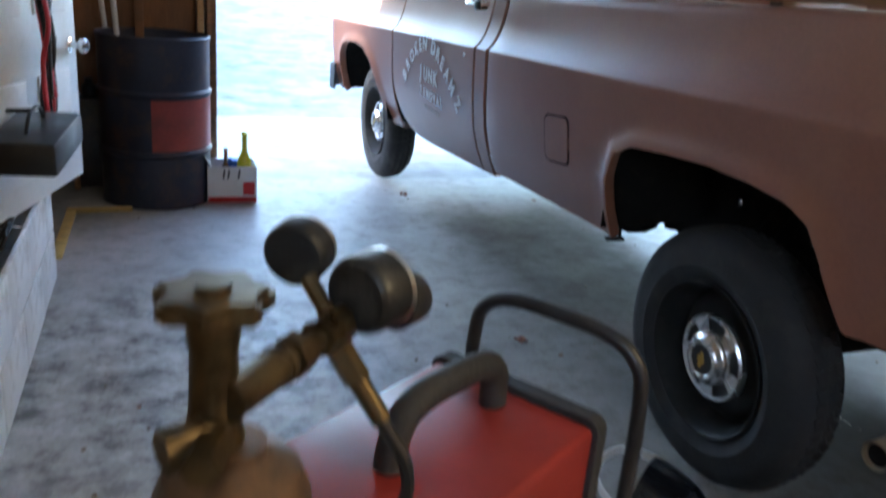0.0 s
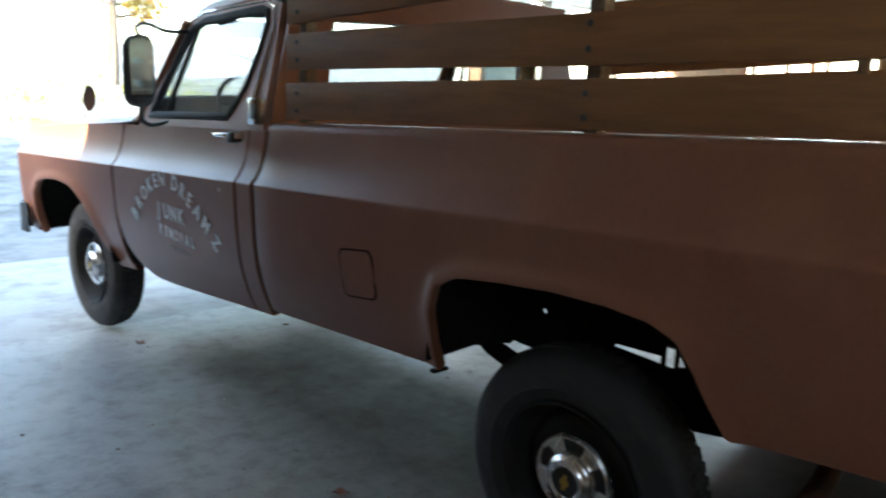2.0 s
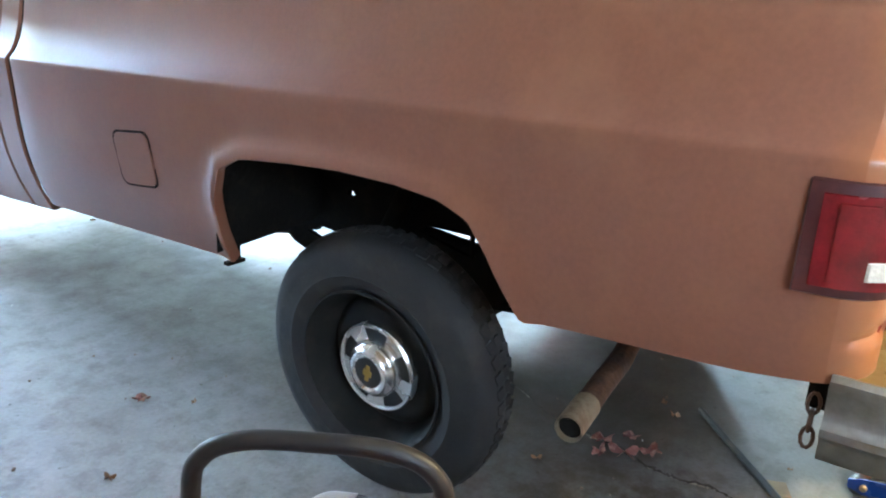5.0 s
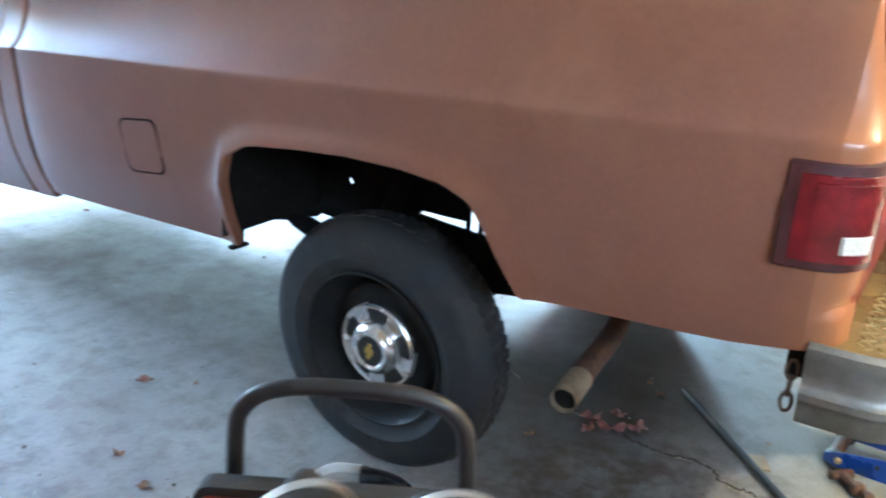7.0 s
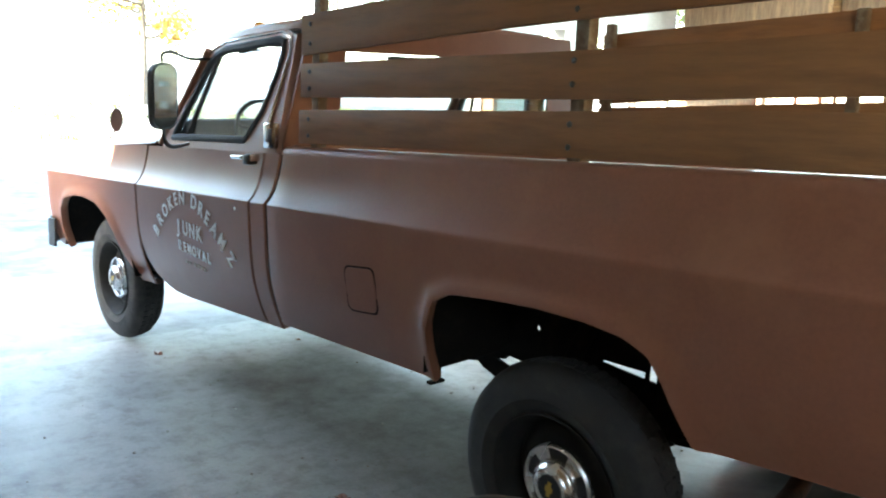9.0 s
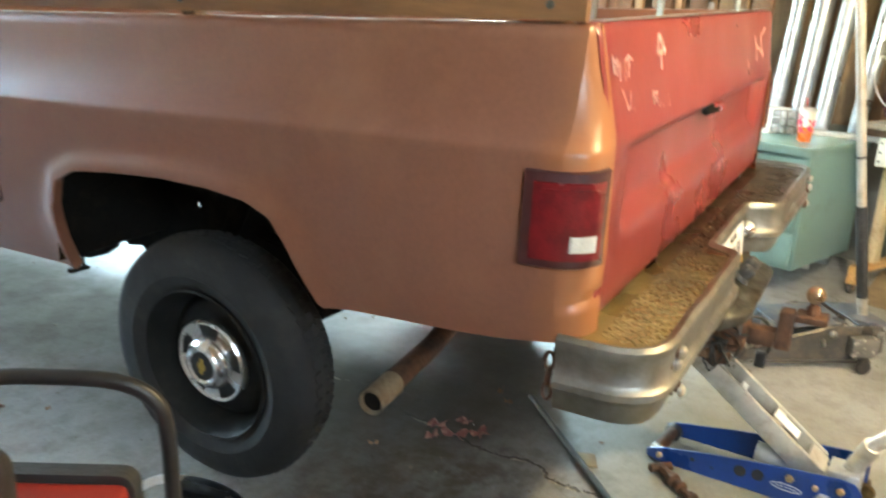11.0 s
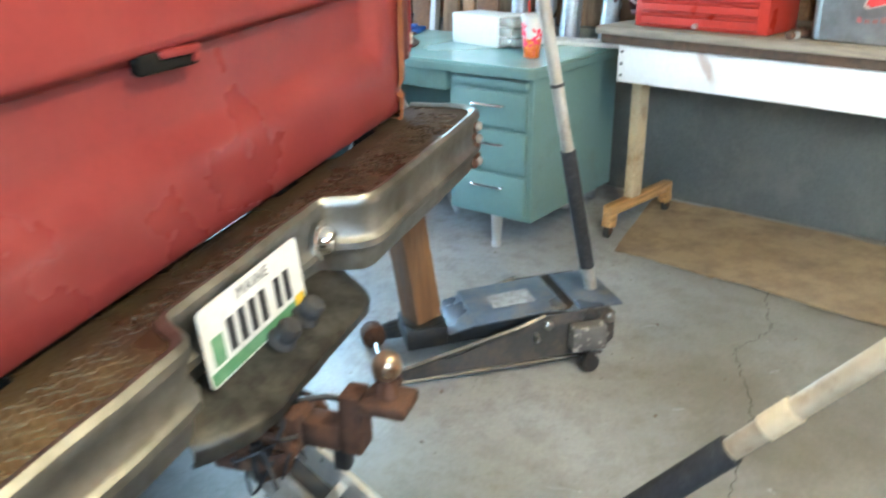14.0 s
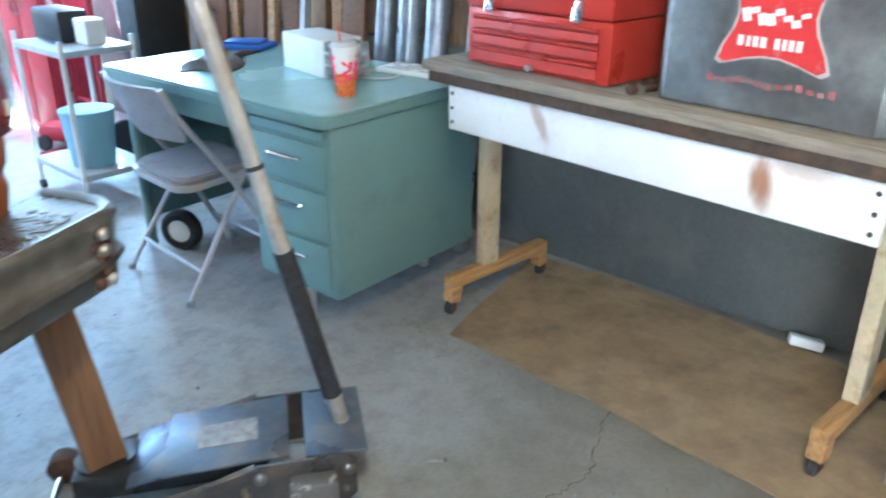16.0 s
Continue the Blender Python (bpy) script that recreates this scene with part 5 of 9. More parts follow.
# wheels
def wheel(cx, cy, cz, side, turn=0.0, tilt=0.03, rubber=RUBBER):
    """side 1: the outer face looks towards -x."""
    d = -side
    o = Vector((cx, cy, cz))
    q = o + Vector((d, 0, d * tilt))
    bm = B()
    prof = [(0.212, -0.150), (0.235, -0.165), (0.29, -0.177), (0.312, -0.172), (0.325, -0.160), (0.335, -0.142), (0.345, -0.117), (0.354, -0.088), (0.359, -0.060), (0.359, -0.036), (0.351, -0.012), (0.331, 0.006), (0.304, 0.013), (0.27, 0.012), (0.262, 0.015), (0.255, 0.012), (0.235, 0.004), (0.218, -0.006), (0.212, -0.02)]
    lathe(bm, prof, o, q, 56, close=False)
    tyre = part("tyre", bm, rubber, truck, "black worn truck tyre")
    bm = B()
    m, _ = frame_of(o, q)
    for k in range(58):
        a = 2 * math.pi * k / 58
        for h, wd, ro in ((-0.055, 0.026, 0.3560), (-0.0875, 0.03, 0.3495), (-0.120, 0.026, 0.3390)):
            aa = a + (0.03 if h < -0.1 else 0.0)
            mm = m @ Matrix.Rotation(aa, 4, "Z") @ Matrix.Translation((ro, 0, h)) @ Matrix.Rotation(0.25 if h > -0.1 else -0.25, 4, "X") @ Matrix.Rotation(0.0 if h == -0.055 else (-0.30 if h == -0.120 else -0.18), 4, "Y")
            r = bmesh.ops.create_cube(bm, size=1.0)
            xf(bm, r["verts"], mm @ Matrix.Diagonal((0.012, 0.026, wd, 1)))
    part("tread", bm, RUBBER, tyre, kind="stuff", smooth=False)
    bm = B()
    lathe(bm, [(0.214, -0.155), (0.214, -0.015), (0.222, 0.006), (0.216, 0.008), (0.207, -0.004), (0.203, -0.02), (0.192, -0.050), (0.182, -0.080), (0.176, -0.074), (0.165, -0.064), (0.15, -0.057), (0.13, -0.057), (0.0, -0.057)], o, q, 44, close=False)
    rim = part("rim", bm, RIM_BLACK, truck, "black steel wheel rim")
    # the hub sits deep in the dished rim
    o, q = o - Vector((d * 0.016, 0, 0)), q - Vector((d * 0.016, 0, 0))
    m, _ = frame_of(o, q)
    bm = B()
    lathe(bm, [(0.120, -0.030), (0.122, -0.012), (0.118, -0.006), (0.111, -0.008), (0.108, -0.014)], o, q, 40, close=False)
    lathe(bm, [(0.078, -0.016), (0.076, 0.004), (0.070, 0.012), (0.062, 0.016), (0.058, 0.024), (0.050, 0.027), (0.045, 0.024), (0.042, 0.022)], o, q, 36, close=False)
    for k in range(5):
        a = 2 * math.pi * k / 5 + turn
        grid = []
        for j in range(4):
            aa = a + (j - 1.5) * 0.19
            grid.append([m @ Vector((r * math.cos(aa), r * math.sin(aa), h)) for r, h in ((0.070, -0.012), (0.09, -0.012), (0.112, -0.010))])
        sheet(bm, grid)
    cap = part("hubcap", bm, CAP, rim, "chrome hubcap with five slots")
    bm = B()
    lathe(bm, [(0.108, -0.0175), (0.06, -0.0175), (0.0, -0.0175)], o, q, 36, close=False)
    part("slot_shadow_disc", bm, BLACK, rim)
    bm = B()
    lathe(bm, [(0.043, 0.021), (0.02, 0.0225), (0.0, 0.0225)], o, q, 30, close=False)
    part("hub_centre", bm, BLACK, rim)
    bm = B()
    for sx, sy, oy in ((0.046, 0.012, 0.0), (0.017, 0.026, 0.0)):
        vs = box(bm, (0, 0, 0), (sx, sy, 0.002))
        xf(bm, vs, m @ Matrix.Rotation(turn + 0.5, 4, "Z") @ Matrix.Translation((0, 0, 0.0235)))
    part("hub_emblem", bm, plain("gold_emblem", (0.55, 0.36, 0.08), 0.4, 0.6), rim, "plain gold emblem")


wheel(0.105, 1.221, 0.364, 1, 0.9, 0.075)
# dusty grey rubber also puts the sky light on this tyre into colour
wheel(0.115, 4.56, 0.368, 1, 0.2, rubber=RUBBER_GREY)
wheel(1.895, 1.219, 0.385, -1, 0.0, 0.075)
wheel(1.885, 4.56, 0.368, -1)

# ---- step bumper
BPATH_CORNERS = [(0.035, 0.184), (0.034, 0.10), (0.036, 0.065), (0.046, 0.036), (0.064, 0.014), (0.09, 0.002), (0.12, -0.003), (0.40, -0.007), (0.715, -0.012), (0.735, -0.010), (0.752, 0.004), (0.775, 0.046), (0.790, 0.062), (0.810, 0.066), (1.0, 0.066), (1.265, 0.066), (1.285, 0.060), (1.300, 0.040), (1.318, -0.008), (1.335, -0.022), (1.36, -0.026), (1.60, -0.034), (1.93, -0.042), (1.985, -0.038), (2.015, -0.024), (2.033, 0.008), (2.040, 0.05), (2.040, 0.165)]
# long runs of the face are cut finer, so that they can carry dents
BPATH = []
for (x0, y0), (x1, y1) in zip(BPATH_CORNERS, BPATH_CORNERS[1:]):
    n_ = max(1, int(math.hypot(x1 - x0, y1 - y0) / 0.05))
    BPATH += [(x0 + (x1 - x0) * k / n_, y0 + (y1 - y0) * k / n_) for k in range(n_)]
BPATH.append(BPATH_CORNERS[-1])
BN = []
for i, (x, y) in enumerate(BPATH):
    x0, y0 = BPATH[max(i - 1, 0)]
    x1, y1 = BPATH[min(i + 1, len(BPATH) - 1)]
    d = Vector((x1 - x0, y1 - y0)).normalized()
    BN.append((d.y, -d.x))
FACE = [(0.700, -0.004), (0.706, 0.002), (0.707, 0.008), (0.701, 0.014), (0.690, 0.015), (0.682, 0.010), (0.66, 0.007), (0.632, 0.006), (0.622, 0.010), (0.616, 0.019), (0.606, 0.019), (0.600, 0.010), (0.585, 0.004), (0.562, 0.002), (0.552, -0.004), (0.550, -0.016)]
bm = B()
sheet(bm, [[(x + nx * o, y + ny * o, z) for z, o in FACE] for (x, y), (nx, ny) in zip(BPATH, BN)])
thick(bm, -0.004)
for v in bm.verts:
    v.co.y += 0.0035 * noise.noise(v.co * 9.0)
    v.co.z += 0.0025 * noise.noise(v.co * 7.0 + Vector((3, 1, 0)))
bumper = tpart("rear_bumper", bm, STEEL, label="dented galvanised step bumper with rusty tread plate top")
bm = B()
prism(bm, [(x - nx * 0.004, y - ny * 0.004) for (x, y), (nx, ny) in zip(BPATH, BN)] + [(2.0, 0.172), (1.80, 0.172), (1.79, 0.156), (1.56, 0.156), (1.55, 0.172), (1.40, 0.172), (1.395, 0.160), (1.30, 0.160), (1.295, 0.172), (0.62, 0.172), (0.615, 0.152), (0.53, 0.152), (0.525, 0.172), (0.08, 0.186)], 0.005, Matrix.Translation((0, 0, 0.6955)))
step = tpart("step_plate", bm, RUSTY_TREAD, bumper, "rusty diamond tread plate on top of the bumper", smooth=False)
bm = B()
k = 0
for i in range(98):
    for j in range(8):
        x = 0.075 + i * 0.0193 + (0.00965 if j % 2 else 0)
        y = 0.012 + j * 0.0143
        if 0.72 < x < 1.34 and y < 0.082:
            continue
        k += 1
        vs = box(bm, (0, 0, 0), (0.0165, 0.0052, 0.0030))
        xf(bm, vs, Matrix.Translation((x, y - 0.012 * (x / 2), 0.7012)) @ Matrix.Rotation(radians(45 if (i + j) % 2 else -45), 4, "Z"))
tpart("tread_pattern", bm, LUG, step, kind="stuff", smooth=False)
# centre pocket: plate, knob, ball bosses, hitch pad
PADROW = [(0.064, 0.572), (0.050, 0.560), (0.025, 0.551), (-0.010, 0.541), (-0.040, 0.531), (-0.058, 0.524), (-0.062, 0.518), (-0.060, 0.508), (-0.057, 0.495), (-0.052, 0.492), (-0.045, 0.500)]
bm = B()
rows = []
for i in range(29):
    x = 0.755 + i * 0.0205
    e = min(1.0, min(i, 28 - i) / 5.0)
    rows.append([(x, 0.06 + (y - 0.06) * (0.45 + 0.55 * math.sin(e * math.pi / 2)), z - 0.010 * (1 - e)) for y, z in PADROW])
sheet(bm, rows)
for v in bm.verts:
    v.co += noise.noise_vector(v.co * 22.0) * 0.0022
    v.co.z -= 0.010 * math.exp(-((v.co.x - 0.90) / 0.035) ** 2) * max(0.0, min(1.0, (0.02 - v.co.y) / 0.05))
thick(bm, 0.005)
pad = tpart("hitch_pad", bm, PAD, bumper, "dark worn hitch pad under the licence plate")
for x in (1.015, 1.10):
    bm = B()
    lathe(bm, [(0.027, 0.0), (0.026, 0.006), (0.020, 0.012), (0.022, 0.024), (0.0225, 0.034), (0.017, 0.043), (0.0, 0.046)], (x, 0.004, 0.553), (x, -0.03, 0.60), 18)
    tpart("rubber_boss", bm, RUBBER_GREY, pad, "dark round rubber boss")
bm = B()
lathe(bm, [(0.040, 0.0), (0.041, 0.005), (0.030, 0.007), (0.028, 0.018), (0.018, 0.030), (0.0, 0.034)], (1.26, 0.046, 0.634), (1.26, -0.10, 0.644), 20)
tpart("bumper_lamp_bolt", bm, CHROME, bumper, "domed chrome bolt with a rust stain")
bm = B()
for x, y, z in ((0.16, -0.022, 0.668), (0.165, -0.014, 0.640), (0.185, -0.024, 0.575), (1.965, -0.058, 0.672), (1.96, -0.060, 0.640), (1.97, -0.058, 0.575)):
    bm = B()
    lathe(bm, [(0.013, 0.0), (0.013, 0.007), (0.008, 0.012), (0.0, 0.013)], (x, y, z), (x, y - 0.1, z), 10)
    tpart("bumper_bolt", bm, ALU, bumper, "bright bolt head")
bm = B()
for x, y, z in ((0.16, -0.010, 0.668), (0.165, -0.012, 0.600), (0.185, -0.012, 0.585), (1.965, -0.048, 0.672), (1.96, -0.052, 0.625), (1.97, -0.048, 0.590), (1.945, -0.052, 0.575)):
    lathe(bm, [(0.014, 0.0), (0.014, 0.008), (0.008, 0.014), (0.0, 0.015)], (x, y, z), (x, y - 0.1, z), 10)
for x, y, z, a in ((0.155, -0.006, 0.64, 20), (0.175, -0.010, 0.592, -30), (1.965, -0.050, 0.645, 10), (1.955, -0.05, 0.60, 35)):
    box(bm, (x, y, z), (0.05, 0.012, 0.018), (0, a, 10), 0.004)
tpart("torn_bracket", bm, RUST, bumper, "torn rusty lamp brackets", kind="stuff")
bm = B()
mplate = Matrix.Translation((0.996, 0.034, 0.622)) @ Euler((radians(84), 0, 0)).to_matrix().to_4x4()
prism(bm, rounded(0.305, 0.135, 0.012), 0.002, mplate)
plate = tpart("licence_plate", bm, mat("plate_white", (0.78, 0.78, 0.74), 0.45, 0, (0.6, 0.6, 0.55), 0.66, 10, 90, 0.08, 0.03), bumper, "white licence plate with green foot and dark bars", smooth=False)


def plate_bit(name, x, y, w, h, material, z=0.0022):
    b_ = B()
    vs = box(b_, (0, 0, 0), (w, h, 0.0012))
    xf(b_, vs, mplate @ Matrix.Translation((x, y, z)))
    return tpart(name, b_, material, plate, smooth=False)


INK = plain("dark_ink", (0.02, 0.02, 0.025), 0.5)
GREEN = mat("plate_green", (0.10, 0.26, 0.12), 0.5, 0, (0.2, 0.36, 0.2), 0.55, 12, 60, 0.2, 0.03)
plate_bit("green_foot", 0.0, -0.053, 0.297, 0.022, GREEN)
plate_bit("green_sprig", -0.118, -0.012, 0.030, 0.048, GREEN)
for i, x in enumerate((-0.078, -0.046, -0.014, 0.018, 0.066, 0.098)):
    plate_bit("number_bar", x, -0.004, 0.019, 0.056, INK)
plate_bit("year_sticker", 0.128, -0.048, 0.030, 0.024, plain("sticker_yellow", (0.75, 0.5, 0.03), 0.5), 0.0036)
cu_ = bpy.data.curves.new("plate_word", "FONT")
cu_.body, cu_.size, cu_.extrude, cu_.align_x, cu_.align_y, cu_.space_character = "MAINE", 0.027, 0.0004, "CENTER", "CENTER", 1.25
tmp = bpy.data.objects.new("plate_word", cu_)
me = bpy.data.meshes.new_from_object(tmp)
bpy.data.objects.remove(tmp)
for v in me.vertices:
    v.co = lean(*(mplate @ Vector((v.co.x, v.co.y + 0.049, v.co.z + 0.0026))))
me.materials.append(INK)
ob = new("plate_word", me)
ob.parent = plate
HITCH = Vector((0.027, 0.026, -0.030))


def shift(bm, v):
    bmesh.ops.translate(bm, verts=bm.verts[:], vec=v)


# receiver with a rusty ball mount and a bundle of wires
bm = B()
box(bm, (0.97, 0.11, 0.43), (0.075, 0.36, 0.075), bev=0.008)
shift(bm, HITCH)
mount = tpart("ball_mount", bm, RUST, label="rusty tow hitch with ball mount")
for nm, c, size in (("shank", (0.97, -0.107, 0.430), (0.05, 0.074, 0.05)), ("drop_plate", (0.97, -0.165, 0.462), (0.052, 0.04, 0.115)), ("tongue", (0.97, -0.228, 0.508), (0.072, 0.084, 0.022))):
    bm = B()
    box(bm, c, size, bev=0.006)
    shift(bm, HITCH)
    tpart(nm, bm, RUST, mount)
bm = B()
lathe(bm, [(0.018, 0.0), (0.018, 0.02), (0.012, 0.03), (0.012, 0.04)], (0.97, -0.228, 0.516), (0.97, -0.228, 0.7), 14)
shift(bm, HITCH)
tpart("ball_neck", bm, RUST, mount)
for x in (0.91, 1.03):
    bm = B()
    tube(bm, smooth_path([(x, 0.0, 0.45), (x, -0.05, 0.44), (x + 0.02, -0.06, 0.40), (x + 0.01, -0.02, 0.385)]), 0.010, 6)
    shift(bm, HITCH)
    tpart("chain_loop", bm, RUST, mount)
bm = B()
lathe(bm, [(0.012, 0.0), (0.016, 0.003), (0.024, 0.012), (0.0255, 0.024), (0.022, 0.037), (0.012, 0.047), (0.0, 0.049)], (0.97, -0.228, 0.552), (0.97, -0.228, 0.8), 20)
shift(bm, HITCH)
tpart("tow_ball", bm, mat("worn_ball", (0.42, 0.32, 0.22), 0.35, 0.9, (0.25, 0.14, 0.08), 0.58, 14, 80, 0.25, 0.1), mount, "worn tow ball")
bm = B()
for i in range(9):
    a = random.uniform(0, 6.28)
    P = [(0.93 + random.uniform(-0.03, 0.03), 0.02 + random.uniform(-0.04, 0.03), 0.49 + random.uniform(-0.02, 0.03))]
    for k in range(4):
        P.append((P[-1][0] + random.uniform(-0.02, 0.05), P[-1][1] - random.uniform(-0.01, 0.03), P[-1][2] - random.uniform(0.005, 0.035)))
    tube(bm, smooth_path(P, 4), 0.0045, 5)
tube(bm, smooth_path([(0.97, -0.03, 0.47), (1.02, -0.10, 0.46), (1.05, -0.13, 0.39), (1.03, -0.12, 0.34)], 5), 0.006, 6)
box(bm, (1.02, -0.11, 0.335), (0.03, 0.03, 0.045), bev=0.005)
shift(bm, HITCH)
tpart("trailer_wiring", bm, BLACK, mount, "tangle of black trailer wires", kind="stuff")

# rusty bracket above the jack's saddle, wound about with wires
rng = random.Random(5)
bm = B()
box(bm, (1.000, 0.085, 0.345), (0.11, 0.09, 0.075), (8, 10, 12), 0.012, 2)
box(bm, (0.990, 0.035, 0.322), (0.075, 0.07, 0.055), (-14, 6, 30), 0.012, 2)
box(bm, (0.985, 0.060, 0.385), (0.07, 0.08, 0.06), (20, -8, -15), 0.012, 2)
bmesh.ops.subdivide_edges(bm, edges=bm.edges[:], cuts=1)
for v in bm.verts:
    v.co += noise.noise_vector(v.co * 38.0) * 0.007
bracket = tpart("hitch_bracket", bm, mat("flaking_rust", (0.085, 0.045, 0.026), 0.85, 0.2, (0.22, 0.13, 0.07), 0.56, 12, 80, 0.35, 0.5, sharp=0.05), mount, "flaking rusty bracket above the jack")
bm = B()
for i in range(11):
    c = Vector((0.985 + rng.uniform(-0.03, 0.03), 0.045 + rng.uniform(-0.03, 0.03), 0.335))
    P = []
    a0, rr_ = rng.uniform(0, 6.28), rng.uniform(0.03, 0.065)
    for k in range(6):
        a = a0 + k * rng.uniform(0.5, 0.9)
        P.append(c + Vector((rr_ * math.cos(a), rr_ * 0.7 * math.sin(a) - 0.03, rng.uniform(-0.05, 0.06))))
    tube(bm, smooth_path(P, 4), rng.uniform(0.0025, 0.0045), 5)
tpart("wire_tangle", bm, BLACK, bracket, "tangle of black wires", kind="stuff")

# ---- stake sides: planks bolted to steel posts
NEAR_PLANKS = (((1.264, 1.388), (1.318, 1.436), 0.004), ((1.438, 1.560), (1.468, 1.592), -0.006), ((1.592, 1.735), (1.675, 1.81), 0.008))
FAR_PLANKS = (((1.365, 1.478), (1.450, 1.560), 0.002), ((1.496, 1.61), (1.625, 1.745), -0.002), ((1.72, 1.85), (1.80, 1.93), 0.006))


def stake_side(mirror):
    f = (lambda x: WIDTH - x) if mirror else (lambda x: x)
    root = thing("stake_side", Matrix.Translation((f(0.10), 1.35, 1.27)), "brown wooden stake side bolted to steel posts on the truck bed", "stake side", "stake sides")
    inv = root.matrix_world.inverted()
    for (za0, za1), (zb0, zb1), sag in FAR_PLANKS if mirror else NEAR_PLANKS:
        bm = B()
        rows = []
        for i in range(13):
            t = i / 12
            y = 2.505 + (0.205 - 2.505) * t
            wv = sag * math.sin(math.pi * t) + 0.0015 * math.sin(9 * t + za0 * 30)
            z0, z1 = za0 + (zb0 - za0) * t + wv, za1 + (zb1 - za1) * t + wv
            xo = 0.068 + 0.003 * math.sin(5 * t + za0 * 9)
            rows.append([(f(xo + 0.002), y, z0), (f(xo), y, z0 + 0.004), (f(xo), y, z1 - 0.004), (f(xo + 0.002), y, z1), (f(xo + 0.020), y, z1), (f(xo + 0.022), y, z1 - 0.004), (f(xo + 0.022), y, z0 + 0.004), (f(xo + 0.020), y, z0)])
        V = sheet(bm, rows, closed=True)
        bm.faces.new(V[0])
        bm.faces.new(V[-1])
        plank = part("plank", bm, PLANK, root, placed=inv)
        for yb in (2.44, 1.215, 0.275):
            t = (2.505 - yb) / 2.3
            z0, z1 = za0 + (zb0 - za0) * t, za1 + (zb1 - za1) * t
            for zz in (z0 + (z1 - z0) * 0.25, z0 + (z1 - z0) * 0.74):
                x0 = 0.0675
                bm = B()
                lathe(bm, [(0.0085, 0.0), (0.0085, 0.003), (0.005, 0.0065), (0.0, 0.007)], (f(x0), yb, zz), (f(x0 - 0.1), yb, zz), 8)
                part("bolt", bm, DARK_STEEL, plank)
    for yb in (2.44, 1.215, 0.275):
        zb = lean(f(0.11), yb, 1.16).z
        bm = B()
        box(bm, (f(0.112), yb, (zb + 1.90) / 2), (0.04, 0.045, 1.90 - zb), bev=0.003)
        part("post", bm, mat("rusty_post", (0.13, 0.085, 0.055), 0.65, 0.3, (0.25, 0.22, 0.17), 0.58, 8, 60, 0.3, 0.15) if yb == 2.44 else bpy.data.materials["rusty_post"] if "rusty_post" in bpy.data.materials else RUST, root, placed=inv)
    return root


stake_side(False)
stake_side(True)
for x, y in ((0.17, 0.232), (0.62, 0.226), (1.55, 0.222)):
    bm = B()
    zb = lean(x, y, 1.0).z
    tube(bm, [(x, y, zb), (x + 0.01, y, 1.86)], 0.008, 6)
    solo("steel_rod", bm, STEEL, "thin upright steel rod in the truck bed", "rod", "rods at the tailgate")
bm = B()
lathe(bm, [(0.0, 0), (0.03, 0.004), (0.042, 0.03), (0.03, 0.058), (0.0, 0.064)], (0.20, 0.36, lean(0.2, 0.36, 1.284).z - 0.008), (0.20, 0.36, 2.0), 14)
solo("red_bottle_cap", bm, plain("red_plastic", (0.5, 0.03, 0.03), 0.4), "small red plastic knob on the bed rail", "knob")

# ---------------------------------------------------------------- desk, chair, bench
TEAL = mat("teal_desk_enamel", (0.160, 0.262, 0.246), 0.42, 0, (0.14, 0.205, 0.165), 0.66, 2.5, 60, 0.10, 0.03, 0.06)
TEAL_TOP = mat("pale_teal_linoleum", (0.29, 0.47, 0.45), 0.25, 0, (0.33, 0.50, 0.48), 0.6, 2.0, 60, 0.08, 0.03, 0.06)
GREY_METAL = mat("grey_enamel", (0.46, 0.46, 0.47), 0.45, 0.2, (0.33, 0.31, 0.28), 0.66, 6, 60, 0.12, 0.05)
SEAT_GREY = mat("grey_vinyl", (0.34, 0.34, 0.36), 0.6, 0, (0.25, 0.24, 0.24), 0.62, 6, 70, 0.14, 0.1)
CREAM = mat("cream_painted_wood", (0.58, 0.47, 0.29), 0.65, 0, (0.33, 0.20, 0.09), 0.62, 7, 60, 0.15, 0.12)
STAINED_WHITE = rust_runs(mat("white_board_rust_runs", (0.80, 0.78, 0.74), 0.6, 0, (0.62, 0.56, 0.50), 0.70, 4, 60, 0.08, 0.06), ((0.275, 0.030, 0.775, 0.060, 0.10, 0.95), (0.185, 0.075, 0.825, 0.020, 0.0, 0.45), (0.955, 0.022, 0.795, 0.055, 0.55, 0.60)))
OLD_TOP = wood("weathered_bench_top", (0.30, 0.25, 0.19), 0.5, 0.75, (14, 1, 14))
TOOL_RED = mat("chipped_red_enamel", (0.42, 0.035, 0.022), 0.38, 0.1, (0.20, 0.05, 0.035), 0.68, 7, 60, 0.14, 0.05, sharp=0.06)
COOLER = mat("scuffed_aluminium", (0.30, 0.31, 0.31), 0.42, 0.85, (0.18, 0.17, 0.16), 0.60, 5, 30, 0.25, 0.06, sharp=0.2)
EMBLEM_RED = mat("worn_red_print", (0.55, 0.03, 0.03), 0.5, 0, (0.60, 0.22, 0.2), 0.68, 14, 80, 0.12, 0.02)
CLOTH_DARK = mat("dark_leather", (0.055, 0.036, 0.028), 0.85, 0, (0.10, 0.07, 0.055), 0.55, 9, 60, 0.3, 0.3)
BLUE = mat("blue_plastic", (0.02, 0.10, 0.42), 0.45, 0, None, 0.5, 6, 60, 0.15, 0.05)
WHITE_CARD = mat("white_card", (0.78, 0.78, 0.76), 0.6, 0, (0.68, 0.66, 0.62), 0.66, 6, 60, 0.06, 0.03)
CLEAR = plain("clear_plastic", (0.9, 0.93, 0.93), 0.12, 0, 0, 1, 0.85)
